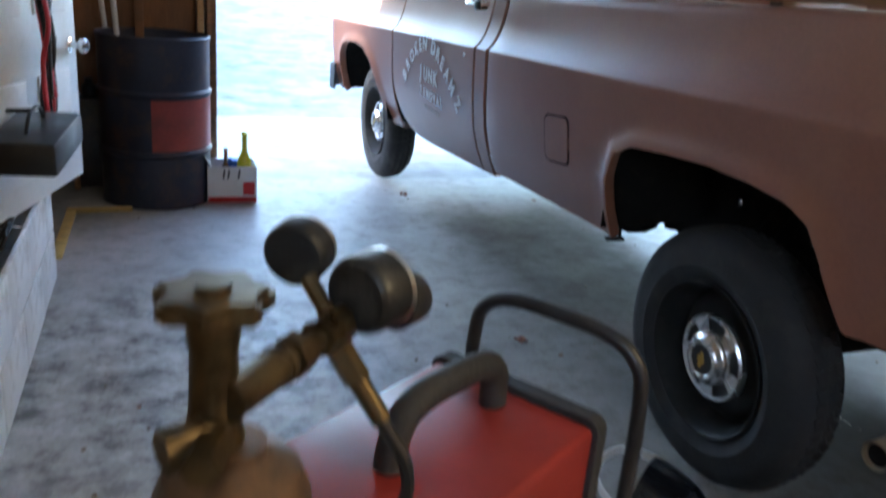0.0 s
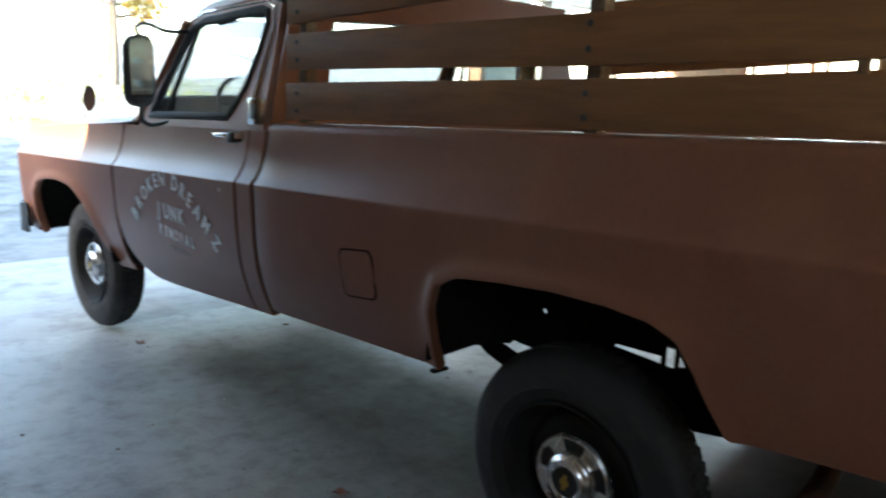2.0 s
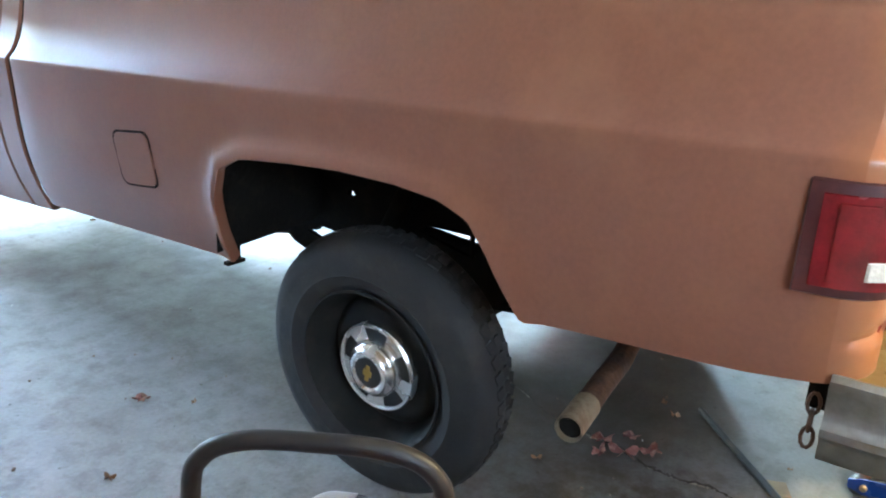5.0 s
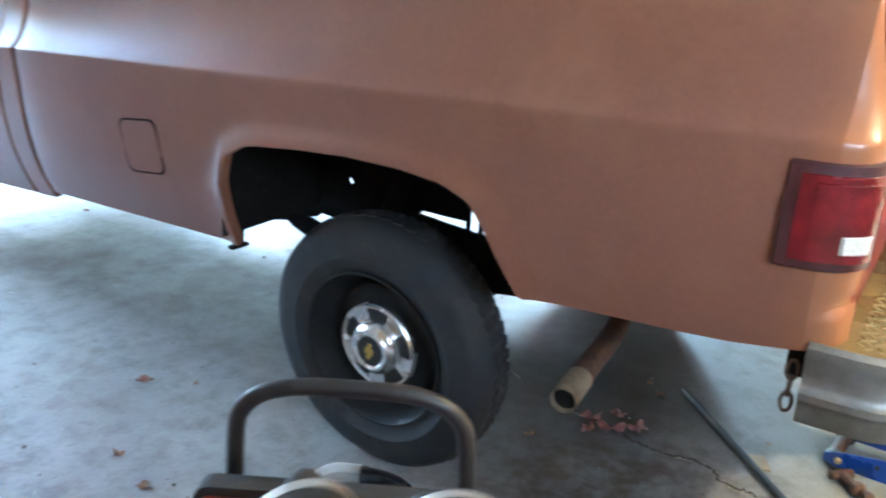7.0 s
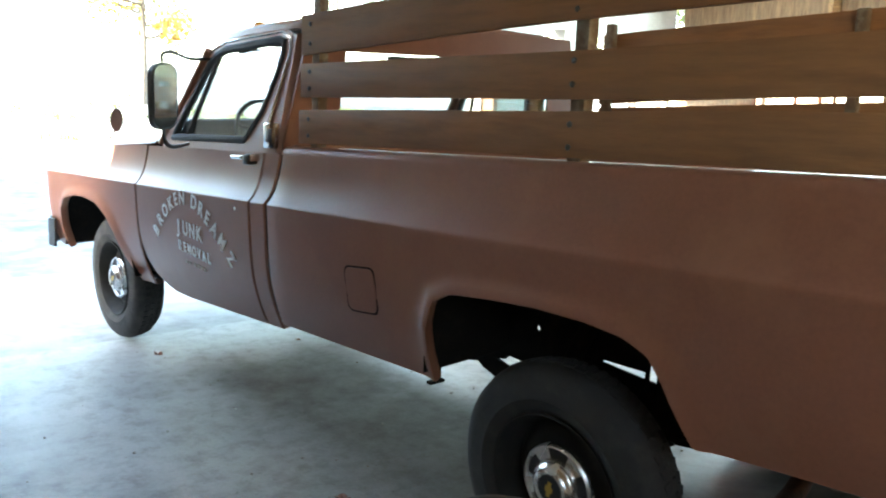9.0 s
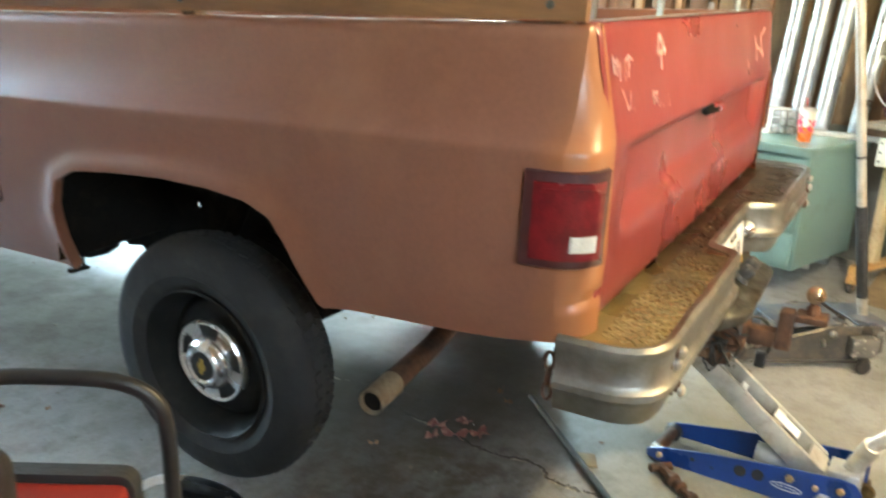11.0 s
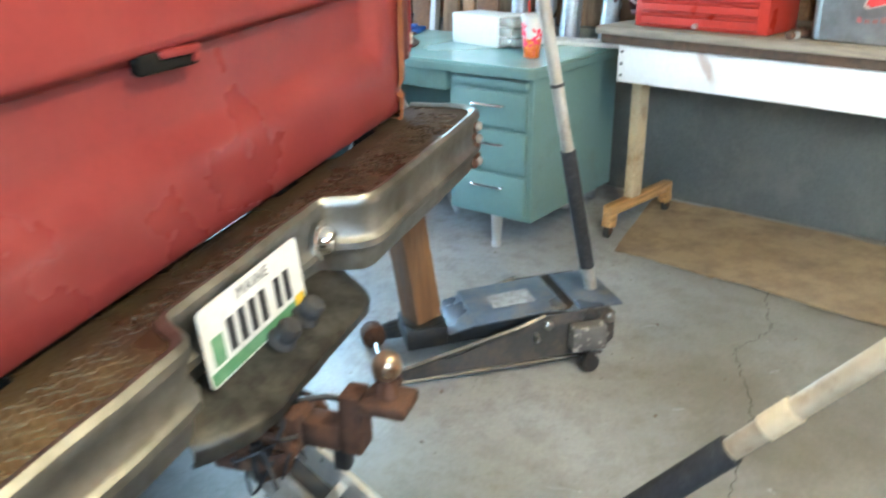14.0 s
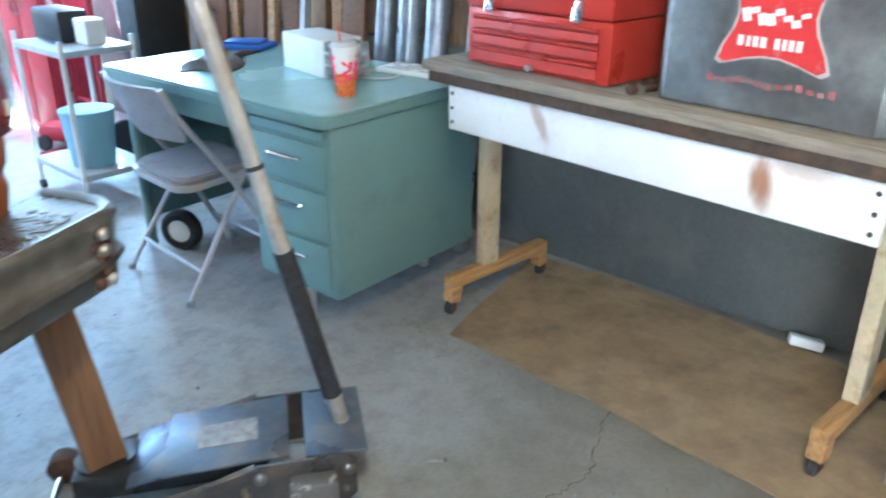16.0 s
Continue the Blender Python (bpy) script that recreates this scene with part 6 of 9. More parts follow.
CARDBOARD = mat("brown_cardboard", (0.335, 0.245, 0.138), 0.85, 0, (0.20, 0.142, 0.085), 0.54, 2.4, 60, 0.16, 0.1)
BRASS = mat("tarnished_brass", (0.145, 0.100, 0.045), 0.40, 0.85, (0.065, 0.042, 0.020), 0.56, 16, 90, 0.3, 0.08)
BROWN_STEEL = mat("brown_cylinder_paint", (0.085, 0.052, 0.030), 0.42, 0.3, (0.24, 0.12, 0.05), 0.56, 9, 80, 0.3, 0.1)
WELD_RED = mat("red_welder_case", (0.25, 0.024, 0.018), 0.42, 0, (0.30, 0.035, 0.025), 0.62, 4, 70, 0.15, 0.04)
GRIP = mat("grey_rubber_grip", (0.030, 0.030, 0.029), 0.7, 0, None, 0.5, 10, 120, 0.15, 0.2)
JACK_BLUE = mat("blue_jack_enamel", (0.010, 0.045, 0.20), 0.35, 0.1, (0.03, 0.05, 0.12), 0.68, 9, 60, 0.18, 0.06, sharp=0.06)
JACK_GREY = mat("worn_grey_jack", (0.085, 0.084, 0.082), 0.40, 0.5, (0.18, 0.145, 0.11), 0.58, 6, 60, 0.25, 0.08)
BRASS_BOLT = mat("brass_bolt", (0.48, 0.36, 0.20), 0.4, 0.8, None, 0.5, 12, 60, 0.2, 0.05)
SILVER = mat("silver_paint", (0.56, 0.54, 0.48), 0.42, 0.6, (0.36, 0.31, 0.23), 0.62, 7, 60, 0.18, 0.08)
FOAM = mat("black_foam_grip", (0.022, 0.022, 0.023), 0.95, 0, (0.045, 0.045, 0.045), 0.62, 18, 120, 0.3, 0.5)
CREAM_TUBE = mat("cream_worn_tube", (0.38, 0.31, 0.205), 0.5, 0.2, (0.22, 0.15, 0.09), 0.62, 12, 60, 0.2, 0.08)

md = pose(2.935, 0.02, 0, 0, 0, -18)
desk = thing("steel_desk", md, "old teal steel office desk with three drawers", "desk")
DX, DY, DZ = 0.78, 1.31, 0.785
bm = B()
prism(bm, [(x + DX / 2, y + DY / 2) for x, y in rounded(DX, DY, 0.055)], 0.040, Matrix.Translation((0, 0, DZ - 0.044)))
bmesh.ops.bevel(bm, geom=[e for e in bm.edges], offset=0.006, segments=2, affect="EDGES")
part("desk_rim", bm, TEAL, desk)
bm = B()
prism(bm, [(x + DX / 2, y + DY / 2) for x, y in rounded(DX - 0.012, DY - 0.012, 0.05)], 0.006, Matrix.Translation((0, 0, DZ - 0.0055)))
part("desktop", bm, TEAL_TOP, desk, "pale teal desktop")
bm = B()
box(bm, (0.408, 0.225, 0.442), (0.725, 0.41, 0.595), bev=0.010)
ped = part("pedestal", bm, TEAL, desk)
for z0, z1 in ((0.535, 0.678), (0.352, 0.520), (0.172, 0.338)):
    bm = B()
    box(bm, (0.040, 0.222, (z0 + z1) / 2), (0.022, 0.355, z1 - z0), bev=0.006)
    dr = part("drawer", bm, TEAL, ped)
    bm = B()
    zc = z1 - 0.055
    tube(bm, smooth_path([(0.032, 0.15, zc), (0.012, 0.155, zc + 0.002), (0.008, 0.225, zc + 0.003), (0.012, 0.295, zc + 0.002), (0.032, 0.30, zc)], 5), 0.0065, 8)
    part("drawer_handle", bm, CHROME, dr, "bright drawer handle")
bm = B()
box(bm, (0.036, 0.222, 0.712), (0.02, 0.36, 0.030), bev=0.004)
part("pull_out_board", bm, TEAL, ped)
bm = B()
box(bm, (0.06, 0.86, 0.70), (0.06, 0.84, 0.085), bev=0.006)
part("pencil_drawer", bm, TEAL, desk)
bm = B()
box(bm, (0.55, 0.86, 0.50), (0.02, 0.84, 0.45))
part("modesty_panel", bm, TEAL, desk)
bm = B()
box(bm, (0.42, 1.270, 0.43), (0.68, 0.03, 0.62), bev=0.006)
part("end_panel", bm, TEAL, desk)
for x, y in ((0.075, 0.205), (0.69, 0.21), (0.095, 1.262), (0.72, 1.262)):
    bm = B()
    lathe(bm, [(0.020, 0.0), (0.022, 0.004), (0.022, 0.018), (0.019, 0.022), (0.026, 0.15 if y < 1 else 0.74)], (x, y, 0), (x, y, 1), 14)
    part("leg", bm, ALU if y < 1 else TEAL, desk)


def on_desk(x, y, z=0.0, rz=0.0):
    return md @ pose(x, y, DZ + 0.0007 + z, 0, 0, rz)


# things on the desk
cup = thing("iced_drink_cup", on_desk(0.255, 0.165), "half-full clear plastic cup of orange iced drink with straw", "cup")
bm = B()
lathe(bm, [(0.0, 0.0), (0.029, 0.0), (0.031, 0.003), (0.044, 0.158), (0.046, 0.160), (0.046, 0.164), (0.043, 0.164), (0.0295, 0.005), (0.0, 0.004)], (0, 0, 0), (0, 0, 1), 28, close=False)
part("cup_wall", bm, mat("frosted_cup", (0.80, 0.79, 0.77), 0.35, 0, None, 0.5, 20, 60, 0.06, 0.02), cup, "frosted white cup wall")
bm = B()
lathe(bm, [(0.0, -0.0), (0.0297, 0.0005), (0.0318, 0.003), (0.0384, 0.076), (0.0372, 0.077)], (0, 0, 0), (0, 0, 1), 24, close=False)
part("drink", bm, mat("orange_drink", (0.75, 0.22, 0.03), 0.3, 0, (0.6, 0.08, 0.05), 0.55, 30, 120, 0.2, 0.1), cup, "orange drink")
bm = B()
for i in range(90):
    a, z = random.uniform(0, 6.28), random.uniform(0.050, 0.135)
    r = 0.0318 + 0.0128 * z / 0.16
    vs = box(bm, (0, 0, 0), (0.013, 0.0012, random.uniform(0.006, 0.016)))
    xf(bm, vs, Matrix.Translation((r * 1.02 * math.cos(a), r * 1.02 * math.sin(a), z)) @ Matrix.Rotation(a + math.pi / 2, 4, "Z") @ Matrix.Rotation(random.uniform(-0.9, 0.9), 4, "Y"))
part("printed_pattern", bm, plain("pink_print", (0.85, 0.05, 0.13), 0.5), cup, "pink and orange print", kind="stuff", smooth=False)
bm = B()
lathe(bm, [(0.0475, 0.158), (0.048, 0.166), (0.043, 0.168), (0.040, 0.176), (0.0, 0.177)], (0, 0, 0), (0, 0, 1), 28, close=False)
part("cup_lid", bm, plain("frosted_lid", (0.82, 0.84, 0.84), 0.3, 0, 0, 1, 0.4), cup)
bm = B()
cyl(bm, (0.004, 0.0, 0.03), (-0.012, 0.012, 0.225), 0.0035, n=8)
part("straw", bm, plain("red_straw", (0.7, 0.05, 0.03), 0.35), cup, "red straw")

bx = thing("white_storage_box", on_desk(0.50, 0.55, 0, -12), "white box with clear plastic drawers at its end", "storage box")
bm = B()
box(bm, (0, 0, 0.068), (0.17, 0.30, 0.135), bev=0.005)
part("box_body", bm, WHITE_CARD, bx)
for i in range(3):
    bm = B()
    box(bm, (-0.015, -0.205, 0.030 + i * 0.042), (0.13, 0.105, 0.038), bev=0.006)
    part("clear_drawer", bm, CLEAR, bx, "clear plastic drawer")
gl = B()
grid = []
for i in range(15):
    u = i / 14
    row = []
    for j in range(9):
        v = j / 8
        h = 0.034 * math.sin(math.pi * u) ** 0.6 * math.sin(math.pi * v) ** 0.6 * (0.75 + 0.5 * noise.noise(Vector((u * 6, v * 4, 1.3))))
        row.append(((v - 0.5) * (0.13 + 0.05 * math.sin(u * 7)), (u - 0.5) * 0.34 + 0.03 * math.sin(v * 5 + u * 9), h + 0.001))
    grid.append(row)
sheet(gl, grid)
thick(gl, 0.004)
solo("work_glove", gl, CLOTH_DARK, "crumpled dark leather work gloves on the desktop", "gloves", m=on_desk(0.34, 0.98, 0.004, -52) @ Matrix.Diagonal((1.35, 1.3, 1.5, 1.0)))
bm = B()
box(bm, (0, 0, 0.012), (0.16, 0.22, 0.022), bev=0.008)
box(bm, (0.01, 0.01, 0.029), (0.12, 0.17, 0.010), (0, 0, 8), 0.004)
solo("blue_folder", bm, BLUE, "blue plastic folder lying on the desktop", "folder", m=on_desk(0.62, 1.17, 0, 25))
bm = B()
ring = [Vector((0.075 * math.cos(a), 0.11 * math.sin(a), 0.004)) for a in (2 * math.pi * k / 28 for k in range(28))]
tube(bm, ring, 0.003, 6, closed=True)
solo("wire_hoop", bm, GREY_METAL, "thin grey wire hoop on the desktop", "wire", m=on_desk(0.55, 0.34, 0, 10))
kb = thing("perforated_plate", on_desk(0.70, 0.15, 0.0, 96), "long flat white plate with rows of dark slots", "plate")
bm = B()
box(bm, (0, 0, 0.010), (0.46, 0.14, 0.018), bev=0.004)
part("plate_body", bm, WHITE_CARD, kb)
bm = B()
for i in range(13):
    for j in range(4):
        if (i * 7 + j * 3) % 5:
            box(bm, (-0.20 + i * 0.033, -0.048 + j * 0.032, 0.0195), (0.024, 0.018, 0.002))
part("slots", bm, GREY_METAL, kb, kind="stuff", smooth=False)

# folding chair
mc = pose(3.285, 0.795, 0, 0, 0, -23) @ Matrix.Diagonal((1.0, 1.10, 1.0, 1.0))
chair = thing("folding_chair", mc, "grey metal folding chair with padded vinyl seat at the desk", "chair")
for y in (-0.205, 0.205):
    bm = B()
    tube(bm, [(-0.215, y * 0.98, 0.80), (-0.17, y, 0.70), (0.02, y, 0.43), (0.235, y * 1.04, 0.012)], 0.0115, 8)
    part("front_leg", bm, GREY_METAL, chair)
    bm = B()
    tube(bm, [(0.07, y * 0.93, 0.43), (-0.06, y * 0.98, 0.24), (-0.215, y * 1.05, 0.012)], 0.0105, 8)
    part("rear_leg", bm, GREY_METAL, chair)
    for x, yy in ((0.237, y * 1.04), (-0.217, y * 1.05)):
        bm = B()
        cyl(bm, (x, yy, 0.0), (x, yy, 0.022), 0.015, n=12)
        part("rubber_foot", bm, SEAT_GREY, chair)
for x, z, w in ((0.17, 0.14, 0.205), (-0.15, 0.115, 0.21)):
    bm = B()
    tube(bm, [(x, -w, z), (x, w, z)], 0.008, 8)
    part("stretcher", bm, GREY_METAL, chair)
bm = B()
prism(bm, [(x - 0.0, y) for x, y in rounded(0.37, 0.385, 0.07)], 0.022, pose(0.0, 0, 0.425, 0, -3))
part("seat_pan", bm, GREY_METAL, chair)
bm = B()
vs = prism(bm, rounded(0.34, 0.355, 0.07), 0.026, pose(0.0, 0, 0.446, 0, -3))
bmesh.ops.bevel(bm, geom=[e for e in bm.edges], offset=0.008, segments=2, affect="EDGES")
part("seat", bm, SEAT_GREY, chair, "grey padded seat")
bm = B()
rows = []
for i in range(7):
    z = 0.595 + 0.205 * i / 6
    rows.append([(-0.115 - (z - 0.56) * 0.45 - 0.045 * (1 - (y / 0.2) ** 2), y * (1.0 if 0 < i < 6 else 0.88), z) for y in [-0.2 + 0.04 * k for k in range(11)]])
sheet(bm, rows)
thick(bm, 0.012)
part("backrest", bm, SEAT_GREY, chair, "pale grey curved backrest")

# workbench on casters
mb = pose(2.729, -1.466, 0, 0, 0, -25)
bench = thing("workbench", mb, "old workbench with white rust-stained apron on casters", "workbench")
BT = 0.912
for i, (x0, x1) in enumerate(((-0.045, 0.20), (0.203, 0.42), (0.423, 0.62))):
    bm = B()
    box(bm, ((x0 + x1) / 2, 0.685, BT - 0.016 - 0.003 * (i % 2)), (x1 - x0, 1.50, 0.031), bev=0.004)
    part("top_board", bm, OLD_TOP, bench, "weathered bench top board")
bm = B()
box(bm, (-0.008, 0.685, BT - 0.050), (0.05, 1.46, 0.036), bev=0.003)
part("top_rail", bm, mat("dark_bench_edge", (0.085, 0.05, 0.03), 0.8, 0, (0.04, 0.03, 0.02), 0.55, 8, 60, 0.3, 0.3), bench)
bm = B()
box(bm, (-0.005, 0.668, 0.769), (0.020, 1.340, 0.146), bev=0.003)
apron = part("apron", bm, STAINED_WHITE, bench, "white painted apron board with brown rust runs")
for y in (0.018, 1.320):
    for z in (0.722, 0.768, 0.815):
        bm = B()
        lathe(bm, [(0.0065, 0), (0.0065, 0.002), (0.0, 0.004)], (-0.015, y, z), (-0.1, y, z), 8)
        part("apron_screw", bm, DARK_STEEL, apron)
FOOT_WOOD = wood("orange_worn_foot", (0.46, 0.26, 0.095))
for y, xl, x0, x1 in ((0.052, 0.29, 0.075, 0.60), (1.345, 0.195, -0.005, 0.515)):
    bm = B()
    box(bm, (xl, y, 0.435), (0.075, 0.045, 0.57), bev=0.004)
    part("bench_leg", bm, CREAM, bench, "cream painted leg")
    bm = B()
    box(bm, ((x0 + x1) / 2, y, 0.128), (x1 - x0, 0.048, 0.046), bev=0.005)
    for x, a in ((x0 + 0.025, 10), (x1 - 0.025, -10)):
        box(bm, (x, y, 0.092), (0.050, 0.050, 0.085), (0, a, 0), 0.006)
    foot = part("foot_beam", bm, FOOT_WOOD, bench, "worn orange foot beam")
    for x in (x0 + 0.012, x1 - 0.012):
        bm = B()
        lathe(bm, [(0.0, -0.012), (0.020, -0.012), (0.025, -0.008), (0.025, 0.008), (0.020, 0.012), (0.0, 0.012)], (x, y, 0.025), (x, y + 1, 0.025), 18, close=False)
        caster = part("caster", bm, RUBBER_GREY, foot, "dark caster wheel")
        for sy in (-0.016, 0.016):
            bm = B()
            box(bm, (x + 0.004, y + sy, 0.040), (0.026, 0.003, 0.034), bev=0.001)
            part("caster_fork", bm, RUST, foot)


def on_bench(x, y, z=0.0, rz=0.0):
    return mb @ pose(x, y, BT + 0.0008 + z, 0, 0, rz)


# red toolbox
tb = thing("red_toolbox", on_bench(0.168, 1.035), "chipped red steel toolbox with drawers and two latches", "toolbox")
bm = B()
box(bm, (0, 0, 0.085), (0.26, 0.54, 0.168), bev=0.006)
body = part("toolbox_body", bm, TOOL_RED, tb)
for z0, z1 in ((0.012, 0.058), (0.062, 0.106), (0.110, 0.150)):
    bm = B()
    sheet(bm, [[(-0.133, y, z0), (-0.142, y, z0 + 0.004), (-0.139, y, z1 - 0.014), (-0.150, y, z1 - 0.006), (-0.150, y, z1), (-0.133, y, z1)] for y in (-0.235, 0.235)])
    thick(bm, 0.002)
    part("toolbox_drawer", bm, TOOL_RED, tb)
bm = B()
box(bm, (0, 0, 0.222), (0.268, 0.548, 0.100), bev=0.010)
box(bm, (0, 0, 0.277), (0.20, 0.54, 0.022), bev=0.008)
lid = part("toolbox_lid", bm, TOOL_RED, tb)
for y in (-0.165, 0.165):
    bm = B()
    box(bm, (-0.140, y, 0.190), (0.012, 0.026, 0.060), bev=0.003)
    tube(bm, [(-0.147, y - 0.016, 0.200), (-0.152, y - 0.016, 0.165), (-0.152, y + 0.016, 0.165), (-0.147, y + 0.016, 0.200)], 0.0025, 6)
    part("latch", bm, CHROME, lid, "bright steel latch")
bm = B()
cyl(bm, (-0.133, 0.0, 0.018), (-0.158, 0.0, 0.018), 0.010, n=12)
part("drawer_lock", bm, ALU, tb)
# cooler
ck = thing("metal_cooler", on_bench(0.232, 0.328), "scuffed grey metal cooler with a worn red emblem", "cooler")
bm = B()
prism(bm, rounded(0.40, 0.592, 0.045), 0.40, Matrix.Translation((0, 0, 0.002)))
bmesh.ops.bevel(bm, geom=[e for e in bm.edges], offset=0.006, segments=2, affect="EDGES")
cb = part("cooler_body", bm, COOLER, ck)
bm = B()
prism(bm, rounded(0.41, 0.602, 0.05), 0.05, Matrix.Translation((0, 0, 0.405)))
part("cooler_lid", bm, COOLER, ck)
mf = Matrix.Translation((-0.2012, -0.006, 0.212)) @ Euler((radians(90), 0, radians(-90))).to_matrix().to_4x4()
bow = [(-0.128, -0.086), (-0.112, -0.094), (-0.06, -0.078), (-0.02, -0.070), (0.02, -0.070), (0.06, -0.079), (0.112, -0.096), (0.130, -0.086), (0.118, -0.052), (0.096, -0.012), (0.088, 0.02), (0.094, 0.055), (0.122, 0.10), (0.0, 0.106), (-0.120, 0.10), (-0.092, 0.055), (-0.086, 0.02), (-0.094, -0.012), (-0.116, -0.052)]
for nm, sc, dz, mt in (("emblem_border", 1.07, 0.0004, mat("pale_print", (0.60, 0.52, 0.48), 0.5, 0, (0.4, 0.36, 0.33), 0.6, 12, 60, 0.12, 0.02)), ("emblem", 1.0, 0.0014, EMBLEM_RED)):
    bm = B()
    prism(bm, [(x * sc, y * sc) for x, y in bow], 0.0012, mf @ Matrix.Translation((0, 0, dz)))
    part(nm, bm, mt, cb, "worn red bow-shaped emblem" if nm == "emblem" else "", smooth=False)
bm = B()
for x, w in ((-0.076, 0.014), (-0.057, 0.009), (-0.040, 0.013), (-0.021, 0.014), (0.012, 0.012), (0.029, 0.009), (0.045, 0.012), (0.063, 0.013)):
    vs = box(bm, (0, 0, 0), (w, 0.024, 0.001))
    xf(bm, vs, mf @ Matrix.Translation((x, -0.040 - 0.05 * x * x, 0.0032)))
for i in range(8):
    vs = box(bm, (0, 0, 0), (0.020, (0.030, 0.013, 0.026, 0.026, 0.014, 0.012, 0.016, 0.010)[i], 0.001))
    xf(bm, vs, mf @ Matrix.Translation((-0.070 + i * 0.0195, 0.018 + 0.012 * math.sin(i * 1.9), 0.0032)) @ Matrix.Rotation(0.25, 4, "Z"))
part("emblem_lettering", bm, WHITE_PAINT, cb, "pale bars in place of lettering", kind="stuff", smooth=False)
bm = B()
for i in range(13):
    vs = box(bm, (0, 0, 0), (0.016, 0.012 if i % 3 else 0.018, 0.0008))
    xf(bm, vs, mf @ Matrix.Translation((-0.142 + i * 0.0245, -0.134 - 0.004 * math.sin(i * 1.3), 0.0006)))
part("faded_line", bm, mat("faded_red_print", (0.40, 0.10, 0.10), 0.5, 0, (0.28, 0.2, 0.19), 0.52, 20, 60, 0.2, 0.02), cb, "faded red line of bars", kind="stuff", smooth=False)
for i, (x, y, a) in enumerate(((0.10, 0.685, 20), (0.15, 0.70, 5), (0.08, 0.66, -12))):
    bm = B()
    cyl(bm, (-0.07, 0, 0.012), (0.07, 0, 0.012), 0.011, n=10)
    cyl(bm, (-0.075, 0, 0.014), (-0.055, 0, 0.014), 0.014, n=10)
    solo("pipe_fitting", bm, RUST if i else STEEL, "short steel pipe fitting on the bench", "pipe fitting", "pipe fittings on the bench", m=on_bench(x, y, 0.0, a))

# flattened cardboard under the bench
for quad, lift in ((((-0.105, 1.235), (0.62, 1.47), (0.665, 1.16), (-0.085, 0.795)), 0.0), (((-0.083, 0.815), (0.67, 1.19), (0.70, -0.42), (-0.075, -0.42)), 0.0035)):
    bm = B()
    rows = []
    (ax0, ay0), (bx0, by0), (cx0, cy0), (dx0, dy0) = quad
    for i in range(19):
        t = i / 18
        p0, p1 = Vector((ax0 + (dx0 - ax0) * t, ay0 + (dy0 - ay0) * t)), Vector((bx0 + (cx0 - bx0) * t, by0 + (cy0 - by0) * t))
        row = []
        for k in range(12):
            p = p0 + (p1 - p0) * (k / 11)
            p += Vector((0.006 * math.sin(p.y * 13), 0.005 * math.sin(p.x * 17))) * (1 if k in (0, 11) else 0.3)
            row.append((p.x, p.y, 0.006 + lift + 0.006 * max(0.0, noise.noise(Vector((p.x * 5, p.y * 4, lift * 100)))) + (0.005 if i in (0, 18) or k in (0, 11) else 0.0) * random.random()))
        rows.append(row)
    sheet(bm, rows)
    thick(bm, 0.004)
    solo("cardboard_sheet", bm, CARDBOARD, "flattened brown cardboard sheet on the floor under the bench", "cardboard", "cardboard sheets", m=mb)
bm = B()
box(bm, (0, 0, 0.02), (0.06, 0.11, 0.035), (8, 12, 30), 0.008)
solo("crumpled_paper", bm, WHITE_CARD, "crumpled pale paper scrap against the foundation wall", "scrap", m=mb @ pose(0.70, 0.35, 0.012))
bm = B()
box(bm, (0, 0, 0.29), (0.60, 0.012, 0.58), bev=0.003)
solo("sheet_of_metal", bm, GREY_METAL, "grey sheet of metal standing on edge beside the workbench", "panel", m=mb @ pose(0.47, -0.10, 0.014, -4, 0, 0))

